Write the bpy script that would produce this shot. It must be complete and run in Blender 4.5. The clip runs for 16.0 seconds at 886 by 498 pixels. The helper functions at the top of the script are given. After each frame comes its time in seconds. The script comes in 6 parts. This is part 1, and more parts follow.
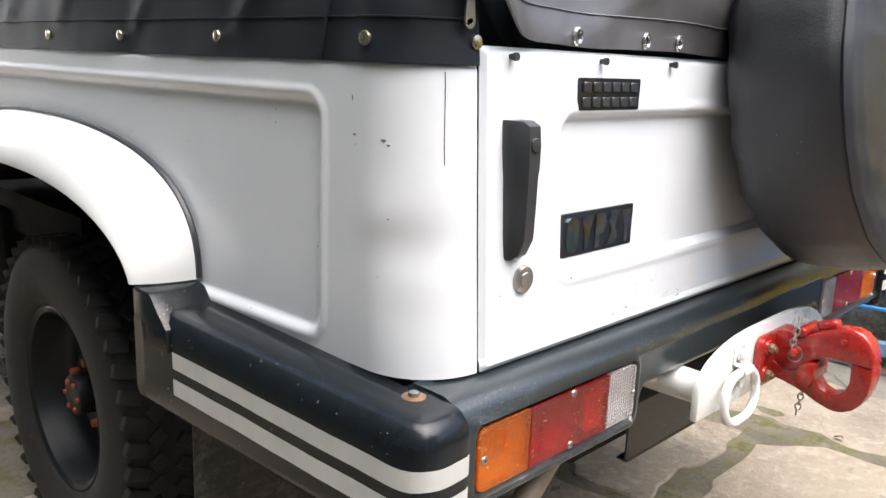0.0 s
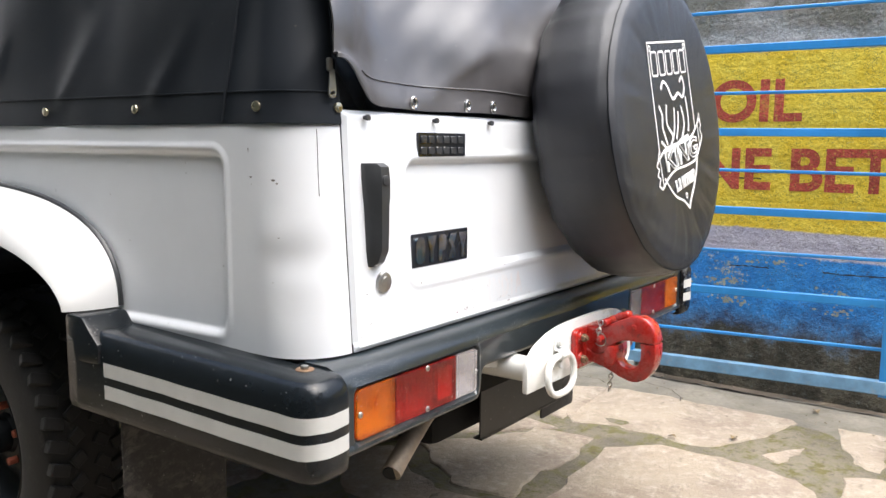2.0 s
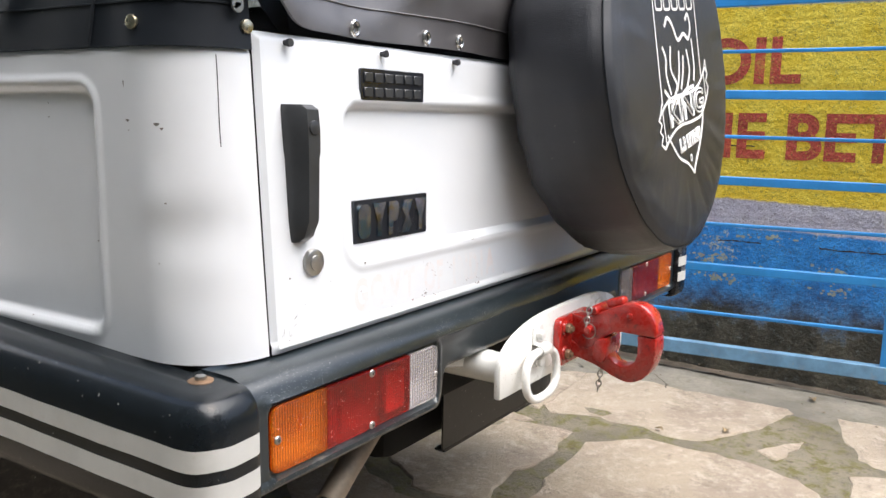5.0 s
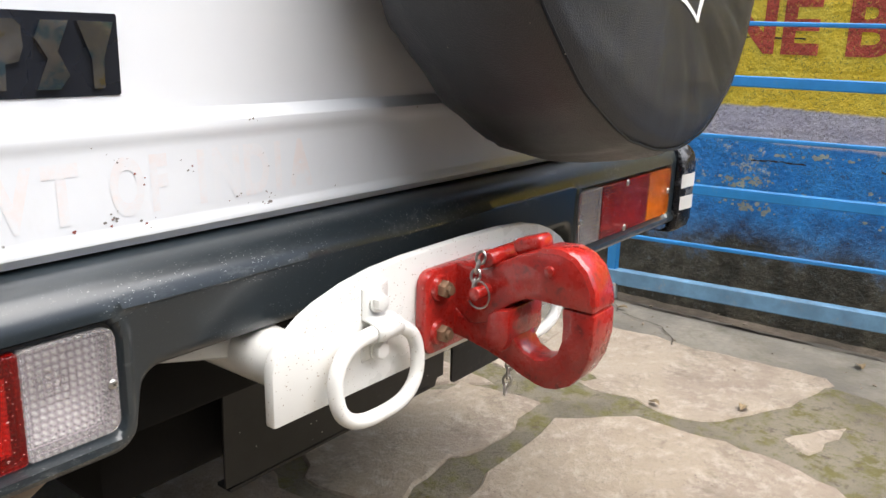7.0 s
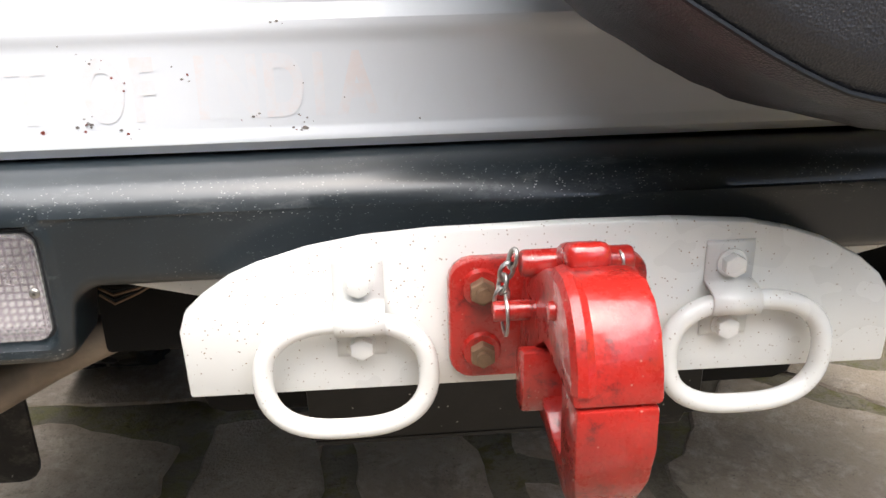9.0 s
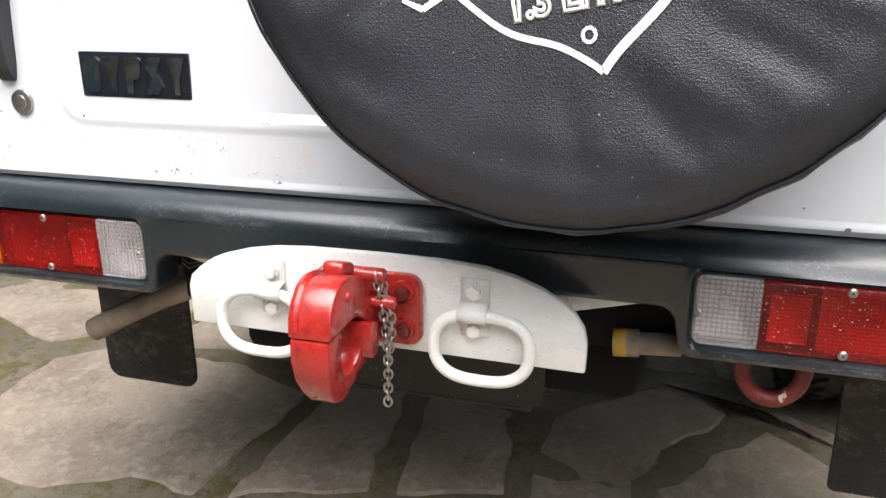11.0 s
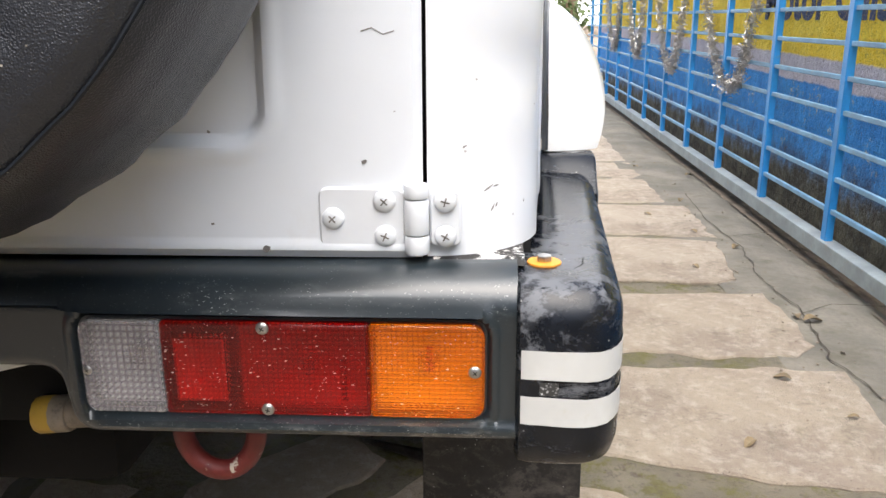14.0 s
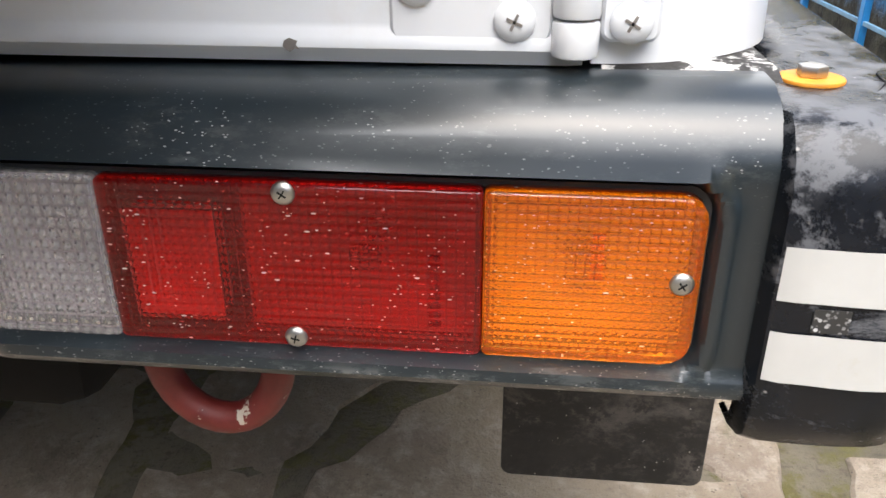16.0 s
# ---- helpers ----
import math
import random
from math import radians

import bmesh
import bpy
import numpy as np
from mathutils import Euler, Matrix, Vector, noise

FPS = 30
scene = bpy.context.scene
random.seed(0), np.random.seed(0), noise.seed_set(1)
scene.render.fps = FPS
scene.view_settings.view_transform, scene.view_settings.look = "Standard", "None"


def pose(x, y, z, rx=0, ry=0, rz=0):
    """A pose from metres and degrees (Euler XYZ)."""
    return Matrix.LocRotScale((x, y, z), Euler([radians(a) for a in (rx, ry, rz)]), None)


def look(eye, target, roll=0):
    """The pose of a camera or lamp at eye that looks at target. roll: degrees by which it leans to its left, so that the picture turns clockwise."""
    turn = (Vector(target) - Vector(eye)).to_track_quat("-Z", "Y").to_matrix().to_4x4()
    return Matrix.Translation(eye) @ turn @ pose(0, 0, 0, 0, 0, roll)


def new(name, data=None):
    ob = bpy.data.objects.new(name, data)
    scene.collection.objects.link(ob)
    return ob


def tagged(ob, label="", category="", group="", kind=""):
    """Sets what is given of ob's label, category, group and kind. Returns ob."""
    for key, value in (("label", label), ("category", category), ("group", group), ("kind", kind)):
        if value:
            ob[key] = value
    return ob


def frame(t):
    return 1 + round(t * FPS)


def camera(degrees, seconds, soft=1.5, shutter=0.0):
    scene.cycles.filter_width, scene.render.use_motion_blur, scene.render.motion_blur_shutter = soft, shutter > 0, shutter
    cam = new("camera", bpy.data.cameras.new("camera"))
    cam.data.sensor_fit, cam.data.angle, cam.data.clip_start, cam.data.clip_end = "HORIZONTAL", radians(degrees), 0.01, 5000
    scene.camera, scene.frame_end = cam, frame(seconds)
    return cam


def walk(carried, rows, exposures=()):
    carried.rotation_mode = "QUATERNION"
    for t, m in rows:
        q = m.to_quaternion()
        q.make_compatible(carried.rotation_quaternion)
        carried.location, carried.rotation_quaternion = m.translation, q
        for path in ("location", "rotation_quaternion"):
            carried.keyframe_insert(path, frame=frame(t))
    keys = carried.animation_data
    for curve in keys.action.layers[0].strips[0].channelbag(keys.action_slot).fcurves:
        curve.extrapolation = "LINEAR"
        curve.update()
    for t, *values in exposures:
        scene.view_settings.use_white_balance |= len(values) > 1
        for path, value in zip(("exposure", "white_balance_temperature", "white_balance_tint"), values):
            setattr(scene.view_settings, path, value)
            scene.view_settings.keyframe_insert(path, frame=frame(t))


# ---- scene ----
cam = camera(57.9, 16.0)
PATH = [
    (0, (-1.35, -0.567, 1.078), (0.041, 0.798, 0.629), 2.2),
    (0.5, (-1.397, -0.646, 1.122), (0.197, 0.53, 0.847), 2.6),
    (1, (-1.486, -0.726, 1.137), (0.127, 0.433, 0.9), 1.0),
    (1.5, (-1.557, -0.793, 1.101), (0.052, 0.374, 0.885), 0.9),
    (2, (-1.597, -0.819, 1.048), (0.006, 0.348, 0.788), 0.4),
    (2.5, (-1.585, -0.804, 1.067), (0.014, 0.368, 0.807), 0.8),
    (3, (-1.57, -0.78, 1.083), (0.026, 0.401, 0.845), 0.8),
    (3.2, (-1.562, -0.77, 1.078), (0.033, 0.413, 0.839), 0.8),
    (5.3, (-1.252, -0.639, 0.977), (0.396, 0.439, 0.624), 1.2),
    (5.5, (-1.195, -0.619, 0.954), (0.468, 0.429, 0.585), 1.8),
    (6, (-0.996, -0.513, 0.891), (0.691, 0.477, 0.472), 3.3),
    (6.3, (-0.9, -0.481, 0.887), (0.777, 0.509, 0.433), 2.6),
    (6.5, (-0.851, -0.471, 0.885), (0.83, 0.497, 0.401), 2.7),
    (7, (-0.661, -0.52, 0.877), (0.891, 0.632, 0.364), 1.8),
    (7.5, (-0.528, -0.54, 0.87), (0.851, 0.806, 0.333), 3.3),
    (7.6, (-0.491, -0.543, 0.864), (0.82, 0.868, 0.324), 3.2),
    (8, (-0.363, -0.508, 0.834), (0.609, 1.124, 0.205), 2.4),
    (8.2, (-0.296, -0.497, 0.832), (0.459, 1.222, 0.142), 0.8),
    (10.3, (0.122, -0.761, 0.946), (-0.101, 1.093, 0.228), 1.1),
    (10.5, (0.184, -0.794, 0.96), (-0.091, 1.063, 0.272), 0.5),
    (11, (0.336, -0.877, 0.979), (-0.217, 0.935, 0.337), -0.4),
    (11.5, (0.415, -0.959, 1.01), (-0.187, 0.853, 0.415), -1.9),
    (12, (0.517, -1.073, 1.011), (-0.103, 0.753, 0.483), -1.0),
    (12.5, (0.657, -1.076, 1.007), (0.04, 0.759, 0.504), -0.6),
    (13, (0.757, -1.035, 0.996), (0.233, 0.832, 0.507), -1.4),
    (13.5, (0.744, -0.848, 0.96), (0.45, 1.066, 0.459), -0.4),
    (14, (0.706, -0.605, 0.904), (0.587, 1.314, 0.351), -0.5),
    (14.5, (0.707, -0.43, 0.838), (0.608, 1.431, 0.114), -0.7),
    (15, (0.702, -0.352, 0.785), (0.588, 1.464, -0.044), -0.9),
    (15.5, (0.685, -0.313, 0.772), (0.52, 1.486, -0.086), 0.1),
    (16, (0.623, -0.319, 0.791), (0.435, 1.473, -0.078), -0.2),
]
walk(cam, [(t, look(eye, target, roll)) for t, eye, target, roll in PATH], [(0.0, 1.43), (3.2, 1.43), (5.5, 1.1), (6.0, 0.95), (6.5, 0.92), (7.0, 1.13), (8.0, 1.26), (10.5, 1.25), (11.0, 1.3), (13.0, 1.15), (14.5, 1.2), (16.0, 1.3)])

# ---- world, sun ----
world = bpy.data.worlds.new("sky")
scene.world = world
world.use_nodes = True
wn = world.node_tree.nodes
wl = world.node_tree.links
sky = wn.new("ShaderNodeTexSky")
sky.sky_type = "NISHITA"
sky.sun_disc = False
SUN_EL, SUN_AZ = 69.0, 171.0   # azimuth in degrees from +y towards +x
sky.sun_elevation = radians(SUN_EL)
sky.sun_rotation = radians(SUN_AZ)
sky.air_density, sky.dust_density, sky.ozone_density = 1.0, 4.0, 1.0
wn["Background"].inputs["Strength"].default_value = 0.13
wl.new(sky.outputs[0], wn["Background"].inputs[0])

sun_data = bpy.data.lights.new("sun", "SUN")
sun_data.energy = 3.0
sun_data.angle = radians(72)
sun_data.color = (1.0, 0.99, 0.98)
sun = new("sun", sun_data)
SUN_DIR = Vector((math.sin(radians(SUN_AZ)) * math.cos(radians(SUN_EL)), math.cos(radians(SUN_AZ)) * math.cos(radians(SUN_EL)), math.sin(radians(SUN_EL))))
sun.matrix_world = look(SUN_DIR * 30, (0, 0, 0))


# ---- materials ----
class Nodes:
    """Short hand for one node tree."""

    def __init__(self, name):
        self.mat = bpy.data.materials.new(name)
        self.mat.use_nodes = True
        self.t = self.mat.node_tree
        self.bsdf = self.t.nodes["Principled BSDF"]
        self.co = self.t.nodes.new("ShaderNodeTexCoord").outputs["Object"]

    def link(self, a, b):
        self.t.links.new(a, b)

    def put(self, socket, v):
        if hasattr(v, "is_linked"):
            self.link(v, socket)
        else:
            socket.default_value = v

    def noise(self, scale, detail=4, rough=0.6, stretch=None, distort=0.0):
        n = self.t.nodes.new("ShaderNodeTexNoise")
        n.inputs["Scale"].default_value = scale
        n.inputs["Detail"].default_value = detail
        n.inputs["Roughness"].default_value = rough
        n.inputs["Distortion"].default_value = distort
        self.link(self.at(stretch), n.inputs["Vector"])
        return n.outputs["Fac"]

    def at(self, stretch=None):
        if stretch is None:
            return self.co
        m = self.t.nodes.new("ShaderNodeMapping")
        m.inputs["Scale"].default_value = stretch
        self.link(self.co, m.inputs["Vector"])
        return m.outputs[0]

    def voronoi(self, scale, out="Distance", feature="F1", stretch=None, rand=1.0):
        n = self.t.nodes.new("ShaderNodeTexVoronoi")
        n.feature = feature
        n.inputs["Scale"].default_value = scale
        n.inputs["Randomness"].default_value = rand
        self.link(self.at(stretch), n.inputs["Vector"])
        return n.outputs[out]

    def ramp(self, fac, lo, hi, a=0.0, b=1.0):
        n = self.t.nodes.new("ShaderNodeMapRange")
        n.interpolation_type = "SMOOTHSTEP"
        for key, v in (("From Min", lo), ("From Max", hi), ("To Min", a), ("To Max", b)):
            self.put(n.inputs[key], v)
        self.put(n.inputs["Value"], fac)
        return n.outputs[0]

    def math(self, op, a, b=0.0):
        n = self.t.nodes.new("ShaderNodeMath")
        n.operation = op
        self.put(n.inputs[0], a)
        self.put(n.inputs[1], b)
        return n.outputs[0]

    def mix(self, fac, a, b, blend="MIX"):
        n = self.t.nodes.new("ShaderNodeMix")
        n.data_type, n.blend_type = "RGBA", blend
        self.put(n.inputs[0], fac)
        for s, v in ((n.inputs[6], a), (n.inputs[7], b)):
            self.put(s, v if hasattr(v, "is_linked") else (*v, 1.0))
        return n.outputs[2]

    def axis(self, i):
        n = self.t.nodes.new("ShaderNodeSeparateXYZ")
        self.link(self.co, n.inputs[0])
        return n.outputs[i]

    def rand(self):
        return self.t.nodes.new("ShaderNodeObjectInfo").outputs["Random"]

    def bump(self, height, strength=0.3, dist=0.002, under=None):
        n = self.t.nodes.new("ShaderNodeBump")
        n.inputs["Strength"].default_value = strength
        n.inputs["Distance"].default_value = dist
        self.link(height, n.inputs["Height"])
        if under is not None:
            self.link(under, n.inputs["Normal"])
        return n.outputs[0]

    def done(self, color=None, rough=None, metal=None, normal=None, **more):
        b = self.bsdf.inputs
        if color is not None:
            self.put(b["Base Color"], color if hasattr(color, "is_linked") else (*color, 1.0))
        if rough is not None:
            self.put(b["Roughness"], rough)
        if metal is not None:
            self.put(b["Metallic"], metal)
        if normal is not None:
            self.put(b["Normal"], normal)
        for key, v in more.items():
            self.put(b[key.replace("_", " ")], v)
        return self.mat


def tint(c, k):
    return tuple(min(1.0, v * k) for v in c)


def plain(name, c, rough=0.5, metal=0.0, var=0.15, big=6.0, fine=90.0, bump=0.15, dist=0.001, dirt=None, amount=0.0, **more):
    """Colour varied at two scales, with fine relief and, if given, patchy dirt."""
    n = Nodes(name)
    a = n.noise(big)
    b = n.noise(fine, 3)
    col = n.mix(n.ramp(a, 0.3, 0.7), tint(c, 1 - var), tint(c, 1 + var))
    col = n.mix(n.math("MULTIPLY", n.ramp(b, 0.35, 0.75), var), col, tint(c, 0.6))
    if dirt is not None:
        d = n.ramp(n.noise(big * 2.3, 6, 0.75), 0.62 - amount * 0.3, 0.75)
        col = n.mix(n.math("MULTIPLY", d, 0.8), col, dirt)
    r = n.ramp(a, 0.2, 0.8, max(0.02, rough - 0.08), min(1, rough + 0.1))
    return n.done(col, r, metal, n.bump(b, bump, dist), **more)


def specked(name, c, spot, rough, scale=120.0, size=0.18, share=0.75, var=0.12, bump=0.1, coat=0.0, zone=3.0, stretch=None):
    """A paint or plastic with small thrown specks that crowd in some zones."""
    n = Nodes(name)
    a = n.noise(5.0)
    f = n.noise(160.0, 2)
    col = n.mix(n.ramp(a, 0.3, 0.7), tint(c, 1 - var), tint(c, 1 + var))
    dots = n.ramp(n.voronoi(scale, stretch=stretch), size * 0.55, size, 1.0, 0.0)
    pick = n.ramp(n.noise(scale * 0.55, 1), share - 0.03, share + 0.03)
    where = n.ramp(n.noise(zone, 3), 0.35, 0.65, 0.25, 1.0)
    m = n.math("MULTIPLY", n.math("MULTIPLY", dots, pick), where)
    col = n.mix(m, col, spot)
    r = n.ramp(a, 0.2, 0.8, max(0.03, rough - 0.07), rough + 0.1)
    r = n.math("MAXIMUM", r, n.math("MULTIPLY", m, 0.8))
    mat = n.done(col, r, 0.0, n.bump(f, bump, 0.0006))
    n.bsdf.inputs["Coat Weight"].default_value = coat
    n.bsdf.inputs["Coat Roughness"].default_value = 0.08
    return mat


M = {}
M["paint"] = specked("white_paint", (0.71, 0.73, 0.755), (0.20, 0.16, 0.13), 0.34, 34.0, 0.05, 0.56, 0.03, 0.03, 0.4, 4.0)
M["flare"] = plain("flare_paint", (0.8, 0.8, 0.79), 0.16, 0, 0.02, 3, 40, 0.02, Coat_Weight=0.5)
M["whitebar"] = specked("white_enamel", (0.74, 0.74, 0.71), (0.30, 0.22, 0.15), 0.26, 290.0, 0.22, 0.52, 0.06, 0.12, 0.3, 9.0)
def bumper_mat():
    """Black enamel with thrown white specks that crowd along the lips, and rubbed streaks."""
    n = Nodes("bumper_black")
    a, b, f = n.noise(5.0), n.noise(30.0, 6, 0.75, (0.25, 1, 1)), n.noise(160.0, 2)
    c = (0.012, 0.018, 0.022)
    col = n.mix(n.ramp(a, 0.3, 0.7), tint(c, 0.75), tint(c, 1.25))
    streak = n.ramp(b, 0.60, 0.68, 0.0, 0.35)
    col = n.mix(streak, col, (0.12, 0.13, 0.13))
    z = n.axis(2)
    lip = n.math("MAXIMUM", n.ramp(z, 0.585, 0.567), n.math("MULTIPLY", n.math("MULTIPLY", n.ramp(z, 0.665, 0.675), n.ramp(z, 0.703, 0.69)), n.ramp(n.noise(5.0, 3), 0.45, 0.6, 0.15, 1.0)))
    where = n.math("MAXIMUM", n.ramp(n.noise(7.0, 3), 0.48, 0.70, 0.03, 0.7), lip)
    m = 0.0
    for scale, size, share in ((260.0, 0.17, 0.56), (520.0, 0.24, 0.545)):
        dots = n.ramp(n.voronoi(scale, stretch=(0.6, 1, 1.3)), size * 0.55, size, 1.0, 0.0)
        m = n.math("MAXIMUM", m, n.math("MULTIPLY", dots, n.ramp(n.noise(scale * 0.55, 1), share - 0.03, share + 0.03)))
    m = n.math("MULTIPLY", m, where)
    smear = n.math("MULTIPLY", n.ramp(n.noise(90.0, 5, 0.8, (0.4, 1, 1)), 0.50, 0.66, 0.0, 0.5), n.math("MAXIMUM", n.math("MULTIPLY", lip, 0.2), n.ramp(z, 0.578, 0.566)))
    m = n.math("MAXIMUM", m, smear)
    col = n.mix(m, col, (0.38, 0.38, 0.365))
    r = n.math("MAXIMUM", n.ramp(a, 0.2, 0.8, 0.28, 0.38), n.math("MULTIPLY", m, 0.75))
    return n.done(col, r, 0.0, n.bump(f, 0.06, 0.0006), Coat_Weight=0.5, Coat_Roughness=0.2, Specular_IOR_Level=0.5)


M["bumper"] = bumper_mat()


def scuffed(name, c, scuff, rough, lo=0.56, hi=0.70):
    """Worn black plastic: soft grey rubbed patches and fine scratches."""
    n = Nodes(name)
    a, b, f = n.noise(11.0, 9, 0.78, (1, 1, 1.6), 0.3), n.noise(42.0, 5, 0.7), n.noise(170.0, 2)
    col = n.mix(n.ramp(b, 0.3, 0.7), tint(c, 0.75), tint(c, 1.3))
    rub = n.math("MULTIPLY", n.ramp(a, lo, hi), n.ramp(b, 0.42, 0.52, 0.1, 1.0))
    col = n.mix(rub, col, scuff)
    dots = n.math("MULTIPLY", n.ramp(n.voronoi(150.0), 0.08, 0.18, 1.0, 0.0), n.ramp(n.noise(80.0, 1), 0.60, 0.64))
    col = n.mix(n.math("MULTIPLY", dots, 0.7), col, (0.4, 0.39, 0.37))
    r = n.math("ADD", rough, n.math("MULTIPLY", rub, 0.3))
    return n.done(col, r, 0.0, n.bump(f, 0.12, 0.0006, n.bump(b, 0.1, 0.001)), Specular_IOR_Level=0.35)


M["cap_clean"] = scuffed("cap_black_clean", (0.007, 0.0095, 0.012), (0.10, 0.11, 0.12), 0.24, 0.66, 0.76)
M["cap"] = scuffed("cap_black", (0.007, 0.0085, 0.012), (0.115, 0.12, 0.132), 0.27, 0.53, 0.60)


def tinted_mirror_metal():
    """Silver mirror foil with blue and straw reflections painted in as patches."""
    n = Nodes("mirror_foil")
    a = n.noise(34.0, 4)
    col = n.mix(n.ramp(a, 0.52, 0.60), (0.66, 0.65, 0.66), (0.30, 0.48, 0.62))
    col = n.mix(n.ramp(a, 0.40, 0.34), col, (0.62, 0.50, 0.26))
    return n.done(col, n.ramp(n.noise(60.0, 3), 0.3, 0.7, 0.10, 0.22), 1.0, n.bump(n.noise(90.0), 0.08, 0.001))


M["rainbow"] = tinted_mirror_metal()
def gate_paint():
    """White paint of the tailgate, a little grimy along its foot."""
    n = Nodes("gate_paint")
    a, f = n.noise(5.0), n.noise(160.0, 2)
    col = n.mix(n.ramp(a, 0.3, 0.7), (0.675, 0.70, 0.73), (0.715, 0.74, 0.77))
    z = n.axis(2)
    grime = n.math("MULTIPLY", n.ramp(n.noise(9.0, 6, 0.75, (1, 1, 0.5)), 0.55, 0.75, 0.0, 0.25), n.ramp(z, 0.80, 0.72))
    col = n.mix(grime, col, (0.55, 0.5, 0.44))
    mat = n.done(col, n.ramp(a, 0.2, 0.8, 0.27, 0.44), 0.0, n.bump(f, 0.03, 0.0006), Coat_Weight=0.4, Coat_Roughness=0.08)
    return mat


M["gate_paint"] = gate_paint()


def ghost_print():
    """Pink ghost that old letters left in the white paint."""
    n = Nodes("ghost_print")
    worn = n.ramp(n.noise(26.0, 6, 0.75), 0.38, 0.64, 0.05, 0.85)
    col = n.mix(worn, (0.695, 0.72, 0.75), (0.73, 0.665, 0.65))
    return n.done(col, 0.36, 0.0, None, Coat_Weight=0.4, Coat_Roughness=0.08)


M["ghost"] = ghost_print()


def chipped_mat():
    n = Nodes("chipped_paint")
    a = n.noise(45.0, 7, 0.75)
    col = n.mix(n.ramp(a, 0.45, 0.48), (0.6, 0.59, 0.56), (0.02, 0.018, 0.016))
    return n.done(col, n.ramp(a, 0.4, 0.6, 0.35, 0.7), 0.0, n.bump(a, 0.4, 0.001))


M["chipped"] = chipped_mat()


M["tape"] = plain("tape_white", (0.56, 0.56, 0.54), 0.5, 0, 0.06, 14, 90, 0.1, 0.001, (0.5, 0.48, 0.42), 0.1)
M["flap"] = scuffed("flap_rubber", (0.016, 0.0155, 0.015), (0.085, 0.076, 0.068), 0.55, 0.44, 0.62)
M["panel"] = scuffed("dusty_sheet_black", (0.006, 0.006, 0.0065), (0.045, 0.039, 0.034), 0.30, 0.58, 0.70)
M["rubber"] = plain("rubber", (0.014, 0.0135, 0.013), 0.75, 0, 0.35, 12, 140, 0.5, 0.001, (0.05, 0.045, 0.04), 0.2)
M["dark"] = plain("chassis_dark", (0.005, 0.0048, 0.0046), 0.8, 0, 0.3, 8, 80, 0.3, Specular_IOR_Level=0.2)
M["gap"] = plain("seam_black", (0.004, 0.004, 0.004), 0.9, 0, 0.1)
M["handle"] = plain("handle_black", (0.034, 0.036, 0.039), 0.36, 0, 0.15, 12, 220, 0.15, 0.0005)
M["chrome"] = plain("chrome", (0.75, 0.74, 0.72), 0.22, 1.0, 0.06, 20, 120, 0.05)
M["steel"] = plain("steel", (0.45, 0.44, 0.42), 0.38, 1.0, 0.15, 20, 150, 0.15)
M["brass"] = plain("brass_snap", (0.62, 0.55, 0.4), 0.3, 1.0, 0.1, 20, 120, 0.1)
M["badge"] = plain("badge_black", (0.012, 0.014, 0.02), 0.3, 0, 0.1)
def iron_mat():
    """Thick red paint over cast iron: drips, dark wear and pale thrown specks."""
    n = Nodes("red_iron")
    a, b, f = n.noise(18.0, 4), n.noise(46.0, 6, 0.75), n.noise(70.0, 3)
    c = (0.37, 0.018, 0.013)
    col = n.mix(n.ramp(a, 0.3, 0.7), tint(c, 0.8), tint(c, 1.12))
    col = n.mix(n.ramp(b, 0.54, 0.66, 0.0, 0.8), col, (0.09, 0.008, 0.008))
    dots = n.math("MULTIPLY", n.ramp(n.voronoi(230.0), 0.08, 0.18, 1.0, 0.0), n.ramp(n.noise(120.0, 1), 0.57, 0.61))
    col = n.mix(n.math("MULTIPLY", dots, 0.6), col, (0.55, 0.34, 0.27))
    return n.done(col, n.ramp(b, 0.3, 0.7, 0.20, 0.40), 0.0, n.bump(f, 0.5, 0.002), Coat_Weight=0.5)


M["red_iron"] = iron_mat()


def ring_mat():
    """Old red enamel, dusty, with bare pale chips where the ring has been knocked."""
    n = Nodes("red_ring")
    a, b = n.noise(26.0, 5, 0.7), n.noise(70.0, 5, 0.7)
    col = n.mix(n.ramp(b, 0.35, 0.65), (0.11, 0.010, 0.008), (0.15, 0.020, 0.016))
    chip = n.math("MULTIPLY", n.ramp(a, 0.585, 0.605), n.ramp(n.axis(2), 0.525, 0.518))
    col = n.mix(chip, col, (0.46, 0.40, 0.33))
    return n.done(col, n.ramp(b, 0.3, 0.7, 0.42, 0.65), 0.0, n.bump(b, 0.25, 0.001))


M["red_ring"] = ring_mat()
M["exhaust"] = plain("exhaust_pipe", (0.24, 0.19, 0.14), 0.55, 0.2, 0.25, 20, 120, 0.3)
M["plug"] = plain("dusty_plug", (0.20, 0.165, 0.125), 0.65, 0, 0.3, 30, 120, 0.3, 0.001, (0.08, 0.065, 0.05), 0.4)
M["yellow"] = plain("yellow_plastic", (0.36, 0.22, 0.025), 0.5, 0, 0.2, 30, 120, 0.2, 0.001, (0.12, 0.09, 0.06), 0.35)
M["orange"] = plain("orange_washer", (0.62, 0.25, 0.025), 0.5, 0, 0.2, 60, 200, 0.2, 0.001, (0.2, 0.13, 0.07), 0.3)
M["rod"] = plain("worn_blue_rod", (0.17, 0.33, 0.48), 0.55, 0, 0.2, 9, 60, 0.25, 0.001, (0.33, 0.34, 0.33), 0.25)
M["worn_rail"] = plain("worn_rail", (0.29, 0.33, 0.335), 0.6, 0, 0.2, 7, 60, 0.3, 0.002, (0.30, 0.26, 0.2), 0.3)
